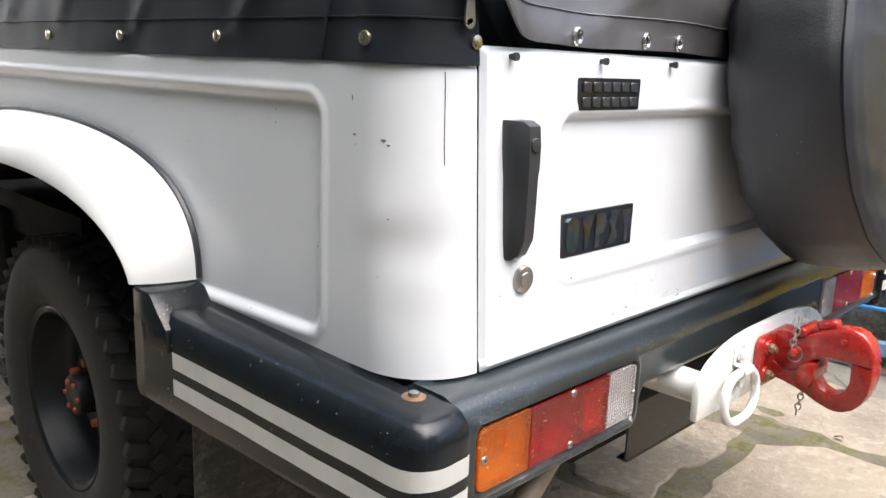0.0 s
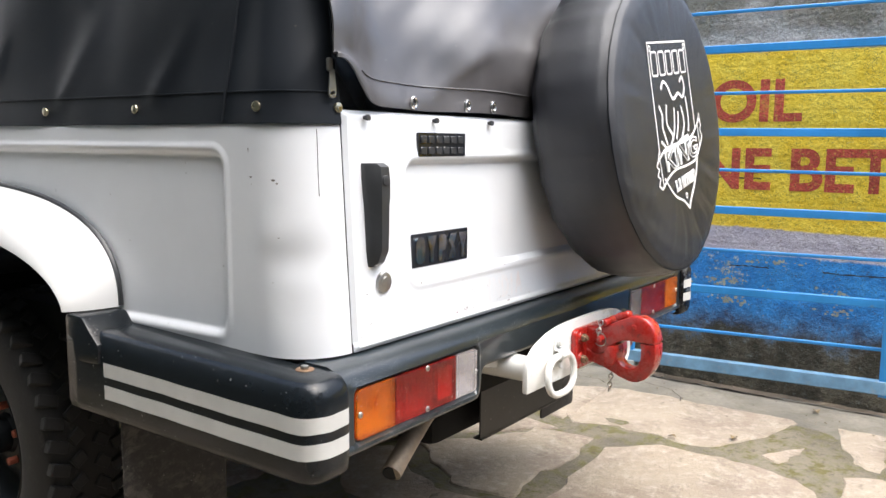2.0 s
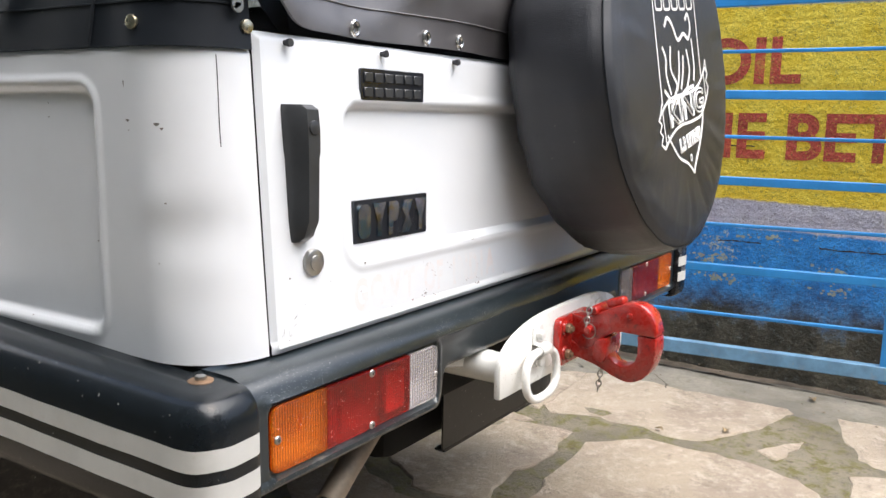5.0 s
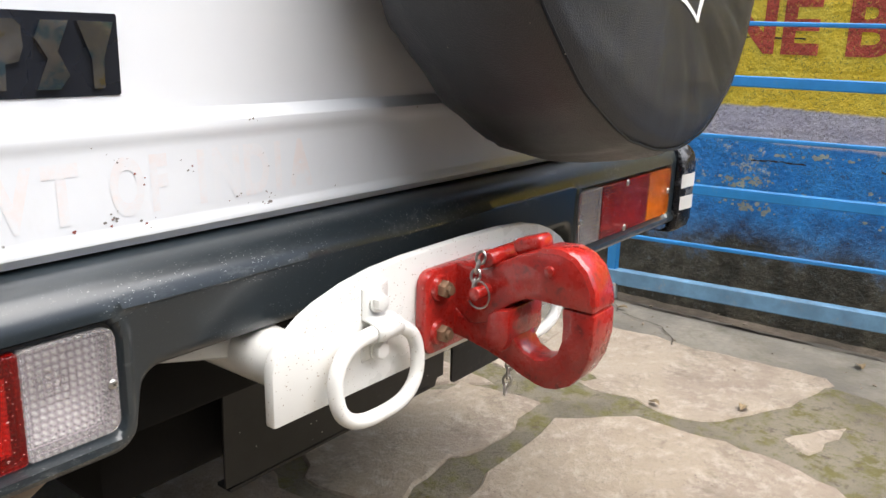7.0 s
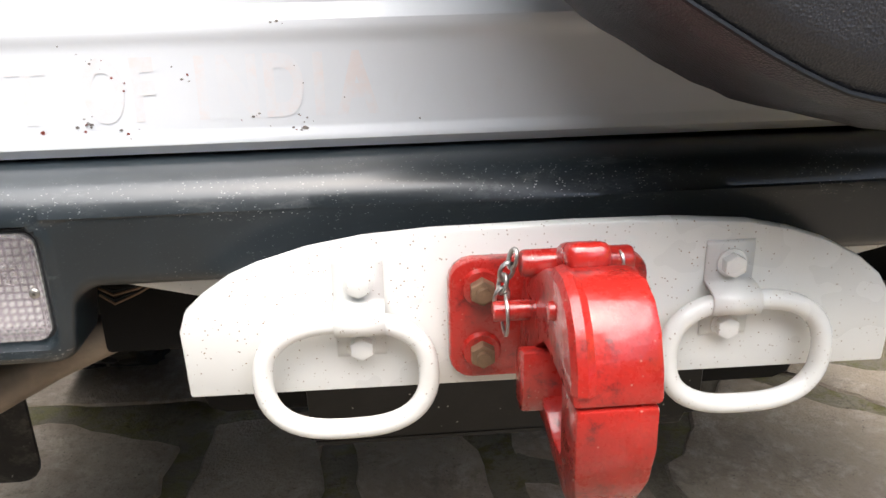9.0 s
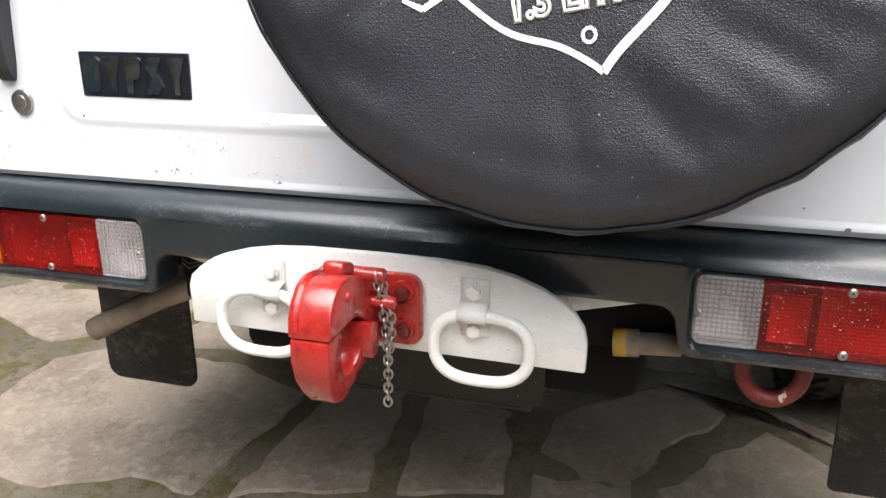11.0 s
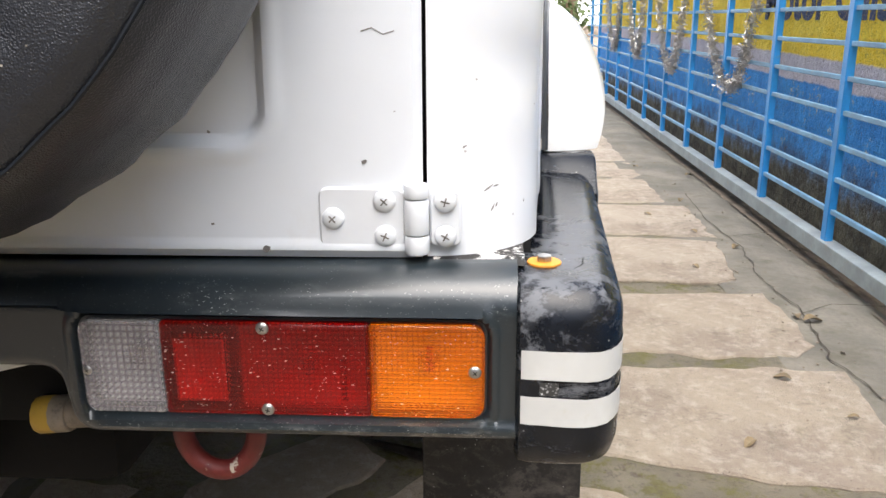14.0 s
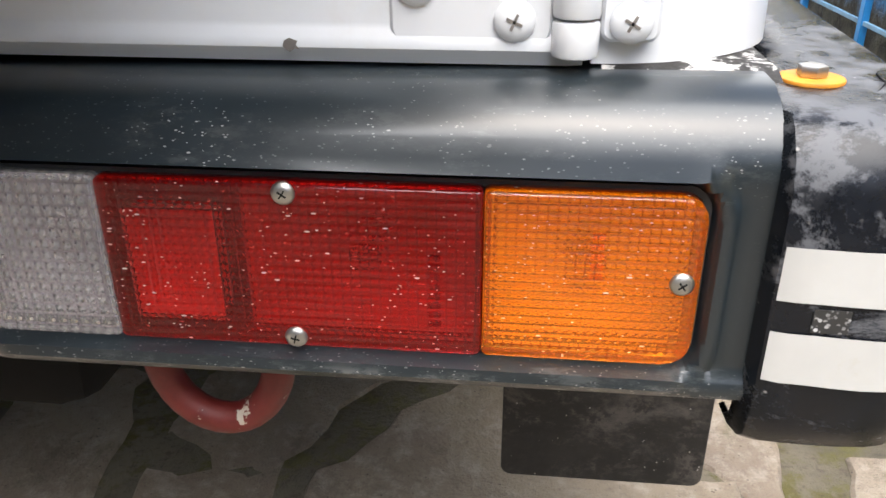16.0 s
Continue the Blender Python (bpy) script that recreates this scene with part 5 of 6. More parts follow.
    part("rivet", bm, red, root)
    bm = bmesh.new()
    cyl(bm, (-0.046, -0.106, 0.632), (0.050, -0.106, 0.632), 0.0065, 16, None, 0.001)
    part("pin", bm, red, root)
    bm = bmesh.new()
    tube(bm, [(-0.0385, -0.106 + 0.013 * math.cos(q), 0.630 + 0.014 * math.sin(q)) for q in [k * math.pi / 10 for k in range(3, 19)]], 0.0011, 6)
    part("split_ring", bm, M["steel"], root)


    # chains: bent links
    def chain(p0, p1, sag, n, side):
        bm = bmesh.new()
        p0, p1 = Vector(p0), Vector(p1)
        for i in range(n):
            t = (i + 0.5) / n
            p = p0.lerp(p1, t) + Vector((side * math.sin(math.pi * t), 0, -sag * math.sin(math.pi * t)))
            d = (p1 - p0).normalized()
            L = (p1 - p0).length / n * 0.72
            w = d.cross(Vector((1, 0.3, 0))).normalized()
            if i % 2:
                w = d.cross(w).normalized()
            pts = [p + d * L * math.sin(q) + w * 0.0046 * math.cos(q) for q in [2 * math.pi * k / 12 for k in range(12)]]
            tube(bm, pts, 0.0015, 6, True)
        return part("chain", bm, M["steel"], root, "small steel safety chain")
    chain((-0.031, -0.104, 0.670), (-0.040, -0.102, 0.636), 0.0, 4, -0.003)
    chain((0.030, -0.112, 0.668), (0.034, -0.098, 0.498), 0.0, 18, 0.006)
    chain((0.030, -0.104, 0.664), (0.036, -0.100, 0.560), 0.0, 11, 0.010)
    return root


tow_hook()


# ---- spare wheel cover ----
COV = Vector((0.232, -0.148, 1.098))
COV_R = 1.0   # size against the profile below
LEAN_C = radians(-7.0)
COV_M = Matrix.Translation(COV) @ Euler((LEAN_C, 0, 0)).to_matrix().to_4x4()


CREASES = (
    (0.20, -0.10, -12, 0.10, 0.011, 0.006), (0.22, -0.14, -20, 0.09, 0.010, -0.006), (0.17, -0.18, -25, 0.10, 0.012, 0.006), (0.13, -0.22, -33, 0.08, 0.010, -0.005), (0.10, -0.25, -45, 0.07, 0.009, 0.006),
    (0.02, -0.27, -70, 0.06, 0.010, 0.004), (-0.08, -0.25, -115, 0.06, 0.012, -0.004), (0.24, -0.03, 5, 0.08, 0.012, -0.005), (0.25, 0.08, 15, 0.06, 0.010, 0.005), (-0.20, -0.16, 215, 0.07, 0.012, 0.004),
    (-0.25, 0.05, 170, 0.06, 0.010, -0.004), (-0.2, 0.18, 140, 0.07, 0.012, 0.004), (-0.12, 0.25, 115, 0.06, 0.009, -0.005), (0.0, 0.28, 92, 0.06, 0.010, 0.005), (0.12, 0.26, 60, 0.06, 0.010, -0.004),
)


def spare_cover():
    prof = [(0.0, -0.008), (0.10, -0.008), (0.20, -0.008), (0.26, -0.007), (0.30, -0.005), (0.325, 0.001), (0.338, 0.010), (0.346, 0.028), (0.351, 0.06), (0.352, 0.10), (0.350, 0.14), (0.343, 0.17), (0.325, 0.19), (0.29, 0.195)]
    # finer rings
    fine = []
    for (a, b), (c, d) in zip(prof, prof[1:]):
        for k in range(4):
            fine.append((a + (c - a) * k / 4, b + (d - b) * k / 4))
    fine.append(prof[-1])
    nq = 160
    qs = [2 * math.pi * i / nq for i in range(nq)]
    def f(q, k):
        r, y = fine[int(k)]
        c, s = math.cos(q), math.sin(q)
        w = smooth(0.19, 0.33, r) * (y < 0.02) + (y >= 0.02) * 0.8
        w *= 1 - 0.85 * math.exp(-((y - 0.010) / 0.018) ** 2)
        # pulls of the fabric round the rim, and slack low down
        pull = noise.noise(Vector((c * 11, s * 11, r * 3))) * 0.008 + noise.noise(Vector((c * 3, s * 3, 5 + y * 9))) * 0.005 + noise.noise(Vector((c * 24, s * 24, r * 5))) * 0.0045
        slack = 0.008 * noise.noise(Vector((r * c * 4.5 + 3, r * s * 22 + r * c * 5, 2))) * smooth(0.05, -0.5, s) * smooth(0.16, 0.26, r)
        y2 = y + (pull * 0.45 + slack) * w
        r2 = r + pull * w * 0.45 + 0.0035 * smooth(0.30, 0.35, r) * noise.noise(Vector((c * 7, s * 7, 3)))
        # creases that run in from the rim
        if y < 0.02:
            X, Z = r * c, r * s
            for x0, z0, ang, ln, wd, am in CREASES:
                ca, sa = math.cos(radians(ang)), math.sin(radians(ang))
                dx, dz = X - x0, Z - z0
                al, ac = dx * ca + dz * sa, -dx * sa + dz * ca + 0.15 * (dx * ca + dz * sa) ** 2
                y2 += 0.62 * smooth(0.336, 0.285, r) * am * math.exp(-(ac / wd) ** 2) * math.exp(-(al / ln) ** 2)
        return COV_M @ Vector((r2 * c * COV_R, y2, r2 * s * COV_R))
    bm = bmesh.new()
    sheet(bm, f, qs, list(range(1, len(fine))), None, True)
    ctr = bm.verts.new(COV_M @ Vector((0, prof[0][1], 0)))
    inner = sorted([v for v in bm.verts if v is not ctr and (v.co - ctr.co).length < 0.028], key=lambda v: math.atan2((v.co - ctr.co).z, (v.co - ctr.co).x))
    for i in range(len(inner)):
        bm.faces.new((inner[i], inner[(i + 1) % len(inner)], ctr))
    cov = part("spare_wheel_cover", bm, M["vinyl"], jeep, "black vinyl spare wheel cover with a white printed crest")
    # piped seam
    k = next(i for i, p in enumerate(fine) if p[0] >= 0.338)
    bm = bmesh.new()
    tube(bm, [f(q, k) + (COV_M.to_3x3() @ Vector((math.cos(q), -0.6, math.sin(q)))) * 0.0015 for q in qs], 0.0016, 6, True)
    part("piping", bm, M["canvas"], cov)
    # wheel carrier behind
    bm = bmesh.new()
    cyl(bm, COV_M @ Vector((0, 0.12, 0)), COV_M @ Vector((0, 0.22, 0)), 0.16, 24)
    part("wheel_carrier", bm, M["dark"], jeep)
    return cov


the_cover = spare_cover()


def crest():
    """The print on the cover: shield, ribbon and plain strokes."""
    tilt = Euler((0, 0, radians(7.0))).to_matrix().to_4x4()
    face = COV_M @ Euler((radians(90), 0, 0)).to_matrix().to_4x4() @ Matrix.Translation((-0.022, 0.004, 0.0088)) @ tilt @ Matrix.Translation((0.03, 0, 0)) @ Matrix.Diagonal((0.918, 1.02, 1, 1)) @ Matrix.Translation((-0.03, 0, 0))
    white = M["print"]
    def stroke(pts, r=0.0028, closed=False, name="print_line"):
        bm = bmesh.new()
        n = len(pts)
        L, R = [], []
        for i, p in enumerate(pts):
            a = pts[i - 1] if (closed or i) else p
            b = pts[(i + 1) % n] if (closed or i < n - 1) else p
            d = Vector((b[0] - a[0], b[1] - a[1]))
            d = d.normalized() if d.length else Vector((1, 0))
            m = Vector((-d.y, d.x)) * r
            L.append(bm.verts.new(face @ Vector((p[0] + m.x, p[1] + m.y, 0))))
            R.append(bm.verts.new(face @ Vector((p[0] - m.x, p[1] - m.y, 0))))
        for i in range(n if closed else n - 1):
            j = (i + 1) % n
            bm.faces.new((L[i], L[j], R[j], R[i]))
        return solid(part(name, bm, white, the_cover), 0.0006, 0.0)
    def smooth_line(pts, k=6):
        out = []
        for i in range(len(pts) - 1):
            p0, p1, p2, p3 = pts[max(i - 1, 0)], pts[i], pts[i + 1], pts[min(i + 2, len(pts) - 1)]
            for j in range(k):
                t = j / k
                out.append(tuple(0.5 * (2 * p1[c] + (p2[c] - p0[c]) * t + (2 * p0[c] - 5 * p1[c] + 4 * p2[c] - p3[c]) * t * t + (3 * p1[c] - p0[c] - 3 * p2[c] + p3[c]) * t ** 3) for c in (0, 1)))
        return out + [pts[-1]]
    # shield
    stroke([(-0.13, -0.06), (-0.13, 0.175), (0.13, 0.175), (0.138, -0.03)])
    stroke(smooth_line([(-0.115, -0.115), (-0.06, -0.16), (-0.01, -0.178), (0.016, -0.192), (0.031, -0.203)]))
    stroke(smooth_line([(0.137, -0.07), (0.122, -0.11), (0.09, -0.15), (0.048, -0.185), (0.031, -0.203)]), 0.004)
    for x, z in ((-0.118, 0.163), (0.118, 0.163), (0.02, -0.172)):
        stroke([(x + 0.006 * math.cos(q), z + 0.006 * math.sin(q)) for q in [k * math.pi / 5 for k in range(10)]], 0.0016, True)
    # five plain outlined bars for the name
    for k in range(5):
        x = -0.097 + k * 0.0485
        stroke(round_rect(x - 0.018, x + 0.018, 0.105, 0.155, 0.006, 2), 0.0024, True)
    # plain sweeping strokes of the emblem
    for pts in (
        [(-0.075, 0.075), (-0.055, 0.09), (-0.03, 0.08), (0.0, 0.05), (0.04, 0.06), (0.07, 0.05), (0.09, 0.07), (0.08, 0.095), (0.06, 0.085)],
        [(-0.1, 0.04), (-0.085, 0.02), (-0.09, -0.01), (-0.07, -0.045)],
        [(-0.05, 0.04), (-0.06, 0.0), (-0.03, -0.03), (-0.05, -0.05)],
        [(0.0, 0.03), (-0.01, -0.01), (-0.03, -0.04)],
        [(0.09, 0.05), (0.095, 0.0), (0.085, -0.03)],
        [(0.05, 0.03), (0.06, -0.01), (0.03, -0.045)],
        [(0.025, 0.02), (0.015, -0.01), (-0.005, -0.04)],
        [(-0.11, -0.035), (-0.05, -0.062), (0.02, -0.045), (0.08, -0.04)],
    ):
        stroke(smooth_line(pts), 0.0036)
    # ribbon
    top = smooth_line([(-0.147, -0.075), (-0.095, -0.055), (-0.03, -0.05), (0.05, -0.05), (0.115, -0.04), (0.172, -0.01)])
    bot = smooth_line([(-0.137, -0.135), (-0.085, -0.115), (-0.03, -0.105), (0.05, -0.105), (0.12, -0.098), (0.172, -0.065)])
    stroke(top)
    stroke(bot)
    stroke([(-0.147, -0.075), (-0.158, -0.083), (-0.144, -0.092), (-0.157, -0.104), (-0.143, -0.112), (-0.155, -0.126), (-0.137, -0.135)])
    # folds where the ribbon's ends turn back
    stroke([(-0.134, -0.069), (-0.127, -0.131)], 0.002)
    stroke([(-0.150, -0.080), (-0.137, -0.060), (-0.128, -0.052)], 0.002)
    stroke([(0.158, -0.020), (0.160, -0.073)], 0.002)
    stroke([(0.165, -0.012), (0.178, 0.004), (0.183, -0.018)], 0.002)
    stroke([(0.172, -0.01), (0.186, -0.024), (0.172, -0.036), (0.186, -0.05), (0.172, -0.065)])
    m = face @ Matrix.Translation((0.020, -0.077, 0.0005)) @ Euler((0, 0, radians(3))).to_matrix().to_4x4()
    lettering("KING", 0.062, m, white, "printed_word", the_cover, 0.0003, 0.001, 1.62, 0.0019)
    m = face @ Matrix.Translation((0.020, -0.139, 0.0005)) @ Euler((0, 0, radians(4))).to_matrix().to_4x4()
    lettering("1.3 LITRES", 0.033, m, white, "printed_word", the_cover, 0.0003, 0.0008, 1.02, 0.0018)


crest()


# ---- canvas hood ----
STUDS = (0.006, 0.137, 0.432, 0.705, 0.985, 1.27, 1.56)


def hood_point(u, v, sg):
    """u: metres round from the tailgate's edge; v: height."""
    p, n = perimeter(u)
    lean = 0.10 * (v - 1.085)
    q = p + Vector((0, gate_y(1.085) + 0.004, v)) - n * (lean - 0.004)
    fold = 0.007 * noise.noise(Vector((p.y * 4 + v * 5, v * 1.6, sg * 3))) + 0.002 * noise.noise(Vector((p.y * 13 + v * 11, v * 3, 7)))
    fold *= smooth(1.10, 1.20, v)
    # soft ridges that pull up from the press studs
    for us in STUDS[1:]:
        h = v - 1.10
        fold += 0.005 * math.exp(-((u - us + 0.03 + 0.75 * h) / (0.016 + 0.09 * h)) ** 2) * smooth(0.0, 0.03, h) * smooth(0.22, 0.05, h)
    q = q + n * (fold + 0.004 * noise.noise(Vector((p.y * 9, 1, sg))))
    return Vector((q.x * sg, q.y, q.z))


def canvas_top():
    for sg in (-1, 1):
        bm = bmesh.new()
        us = span(-0.0, 0.9, 0.012) + span(0.93, 2.6, 0.03)
        vs = span(1.078, 1.76, 0.017)
        def skip(u, v):
            return u > 0.42 and 1.385 < v < 1.68
        sheet(bm, lambda u, v: hood_point(u, v, sg), us, vs, skip)
        c = part("canvas_side", bm, M["canvas"], jeep, "black canvas side curtain with press studs")
        solid(c, 0.003)
        bm = bmesh.new()
        sheet(bm, lambda u, v: hood_point(u, v, sg) + Vector((-0.004 * sg, 0, 0)), span(0.39, 2.6, 0.1), span(1.36, 1.70, 0.05))
        solid(part("side_window", bm, M["window"], jeep, "clear plastic window sewn into the canvas"), 0.001)
        # hem and seams
        for z in (1.128,):
            bm = bmesh.new()
            tube(bm, [hood_point(u, z, sg) + Vector((sg * 0.001, -0.001, 0)) for u in span(0.01, 2.5, 0.02)], 0.0013, 5)
            part("hem_seam", bm, M["canvas"], c)
        bm = bmesh.new()
        tube(bm, [hood_point(u, 1.382, sg) + Vector((sg * 0.002, -0.001, 0)) for u in span(0.42, 2.5, 0.03)], 0.0011, 5)
        part("window_stitching", bm, M["scuff"], c)
        bm = bmesh.new()
        tube(bm, [hood_point(0.215 - 0.12 * (z - 1.08), z, sg) + Vector((sg * 0.001, 0, 0)) for z in span(1.08, 1.75, 0.02)], 0.003, 6)
        part("seam", bm, M["canvas"], c)
        # studs along the hem
        for u in STUDS:
            a = hood_point(u, 1.104, sg)
            p, n = perimeter(u)
            n = Vector((n.x * sg, n.y, 0))
            bm = bmesh.new()
            cyl(bm, a - n * 0.002, a + n * 0.004, 0.0085, 18, None, 0.002)
            part("press_stud", bm, M["brass"], c)
    # rear curtain
    bm = bmesh.new()
    def g(x, z):
        # loose sheet: leans back near its edges, bellies out over the hem in the middle
        belly = smooth(-0.50, -0.16, x)
        free = smooth(-0.68, -0.52, x) * smooth(0.68, 0.52, x)
        low = 1.12 + 0.12 * belly
        y = gate_y(1.1) + 0.004 + (0.10 + 0.22 * free) * max(0.0, min(z, 1.40) - low) + 0.10 * (max(z, 1.40) - 1.40)
        y -= 0.14 * belly * max(0.0, min(z, low) - 1.135)
        e = smooth(-0.535, -0.69, x)
        y += 0.0028 * noise.noise(Vector((x * 34 + z * 14, z * 16 - x * 5, 4))) * smooth(-0.44, -0.58, x) + 0.0022 * noise.noise(Vector((x * 26, z * 9, 6))) * smooth(1.24, 1.17, z)
        y -= 0.030 * e * smooth(1.5, 1.2, z)
        fold = smooth(1.12, 1.22, z)
        y += 0.012 * fold * noise.noise(Vector((x * 4 - z * 8, x * 1.5 + z * 3, 5))) + 0.003 * fold * noise.noise(Vector((x * 15 - z * 20, z * 5, 9)))
        y += 0.010 * noise.noise(Vector((x * 3.5, z * 7, 2))) + 0.005 * noise.noise(Vector((x * 9 + z * 7, z * 4, 8))) * smooth(1.11, 1.2, z)
        zz = z
        if z < 1.2:
            zz = z + 0.07 * e * e * smooth(1.2, 1.1, z) + 0.004 * noise.noise(Vector((x * 6, 0, 0)))
        return Vector((x, y - 0.008, zz))
    win = lambda x, z: -0.56 < x < 0.56 and 1.385 < z < 1.66
    sheet(bm, g, span(-0.698, 0.668, 0.009), span(1.108, 1.76, 0.0125), win)
    c = part("canvas_rear", bm, M["curtain"], jeep, "black vinyl rear curtain hanging loose over the tailgate")
    solid(c, 0.003)
    bm = bmesh.new()
    sheet(bm, lambda x, z: g(x, z) + Vector((0, 0.004, 0)), span(-0.58, 0.58, 0.04), span(1.345, 1.68, 0.03))
    solid(part("rear_window", bm, M["window"], jeep, "clear plastic rear window"), 0.001)
    for x in (-0.468, -0.304, -0.218, 0.27, 0.45):
        a = g(x, 1.121)
        bm = bmesh.new()
        pts = [a + Vector((0.0075 * math.cos(q), -0.002, 0.0095 * math.sin(q))) for q in [k * math.pi / 8 for k in range(16)]]
        tube(bm, pts, 0.0028, 8, True)
        part("eyelet", bm, M["chrome"], c)
    bm = bmesh.new()
    tube(bm, [g(x, 1.152) + Vector((0, -0.001, 0)) for x in span(-0.62, 0.65, 0.02)], 0.0013, 5)
    part("hem_seam", bm, M["curtain"], c)
    # corner strips that close the gap between side and curtain
    for sg in (-1, 1):
        bm = bmesh.new()
        x0, x1 = sorted((sg * 0.664, sg * 0.565))
        sheet(bm, lambda x, z: g(x, z) + Vector((0, 0.035, 0)), span(x0, x1, 0.02), span(1.10, 1.76, 0.03))
        solid(part("corner_strip", bm, M["canvas"], c), 0.002)
    # zip puller at the corner
    bm = bmesh.new()
    a = hood_point(0.03, 1.178, -1) + Vector((0, -0.002, 0))
    box(bm, a + Vector((0.003, -0.008, -0.009)), (0.011, 0.007, 0.021), 0.003)
    puller = part("zip_puller", bm, M["steel"], c, "bright metal zip puller with a slotted tab")
    bm = bmesh.new()
    mx, mz = a.x + 0.006, a.z - 0.040
    tab = [(mx - 0.0045, mz + 0.024), (mx + 0.0045, mz + 0.024)] + [(mx + 0.0085 * math.cos(q), mz - 0.012 + 0.0085 * math.sin(q)) for q in [-k * math.pi / 8 for k in range(9)]]
    prism(bm, tab, a.y - 0.012, a.y - 0.0095, 1, 0.0, 2, (round_rect(mx - 0.0045, mx + 0.0045, mz - 0.017, mz - 0.009, 0.003, 3),))
    part("tab", bm, M["steel"], puller)
    # roof
    bm = bmesh.new()
    sheet(bm, lambda x, y: Vector((x, y, 1.755 + 0.06 * (1 - (x / 0.7) ** 2) - 0.03 * abs(math.sin((y - 0.1) * 3)))), span(-0.68, 0.68, 0.08), span(0.12, 2.65, 0.1))
    solid(part("canvas_roof", bm, M["canvas"], jeep, "black canvas roof"), 0.004)


canvas_top()


# ---- wheels and underside ----
def wheel(sg, y):
    root = new("wheel")
    root.parent = jeep
    root.matrix_parent_inverse = Matrix.Translation(-origin_of(jeep))
    cx = sg * 0.70
    cz = 0.352
    n = 96
    qs = [2 * math.pi * i / n for i in range(n)]
    prof = [(0.195, 0.062), (0.203, 0.078), (0.215, 0.085), (0.245, 0.094), (0.285, 0.096), (0.315, 0.091), (0.335, 0.082), (0.342, 0.070), (0.344, 0.03), (0.344, -0.03), (0.342, -0.07), (0.315, -0.091), (0.245, -0.094), (0.195, -0.062)]
    bm = bmesh.new()
    def f(q, k):
        r, w = prof[int(k)]
        return Vector((cx + sg * w, y + r * math.cos(q), cz + r * math.sin(q)))
    sheet(bm, f, qs, list(range(len(prof))), None, True)


    part("tyre", bm, M["rubber"], root, "worn black off-road tyre")
    # tread: shoulder lugs and slanted middle blocks
    def lug(size, name):
        bm = bmesh.new()
        box(bm, (0, 0, 0), size, 0.002, 1)
        me = bpy.data.meshes.new(name)
        bm.to_mesh(me)
        bm.free()
        me.materials.append(M["rubber"])
        return me
    shoulder, middle = lug((0.042, 0.026, 0.020), "shoulder_lug"), lug((0.032, 0.026, 0.014), "tread_block")
    for i in range(44):
        a0 = 2 * math.pi * i / 44
        for side in (-1, 1):
            rot = Matrix.Translation((cx + side * 0.070, y, cz)) @ Euler((a0 + side * 0.03, 0, 0)).to_matrix().to_4x4()
            for me, m in ((shoulder, Matrix.Translation((0, 0, 0.343)) @ Euler((0, 0, side * 0.35)).to_matrix().to_4x4()),
                          (middle, Matrix.Translation((-side * 0.043, 0.012, 0.345)) @ Euler((0, 0, -side * 0.6)).to_matrix().to_4x4())):
                ob = new(me.name, me)
                ob.parent = root
                ob.matrix_basis = rot @ m
    bm = bmesh.new()
    rp = [(0.205, 0.074), (0.198, 0.080), (0.188, 0.074), (0.180, 0.045), (0.172, 0.010), (0.155, -0.005), (0.12, -0.008), (0.10, 0.004), (0.085, 0.012), (0.05, 0.012), (0.045, 0.02)]
    def g(q, k):
        r, w = rp[int(k)]
        return Vector((cx + sg * w, y + r * math.cos(q), cz + r * math.sin(q)))
    sheet(bm, g, qs[::2], list(range(len(rp))), None, True)
    cyl(bm, (cx + sg * 0.0, y, cz), (cx + sg * 0.055, y, cz), 0.045, 24, None, 0.006)
    part("rim", bm, M["rim"], root, "black steel wheel rim")
    for i in range(5):
        a = 2 * math.pi * i / 5 + 0.4
        bm = bmesh.new()
        p = Vector((cx + sg * 0.006, y + 0.07 * math.cos(a), cz + 0.07 * math.sin(a)))
        cyl(bm, p, p + Vector((sg * 0.026, 0, 0)), 0.010, 6, None, 0.002)
        part("wheel_nut", bm, M["lock_nut"], root)
    for i in range(6):
        a = 2 * math.pi * i / 6
        bm = bmesh.new()
        p = Vector((cx + sg * 0.05, y + 0.032 * math.cos(a), cz + 0.032 * math.sin(a)))
        cyl(bm, p, p + Vector((sg * 0.010, 0, 0)), 0.006, 6)
        part("hub_bolt", bm, M["lock_nut"], root)
    return root


for sg in (-1, 1):
    for wy in (ARCH_Y, ARCH_Y + 2.375):
        wheel(sg, wy)


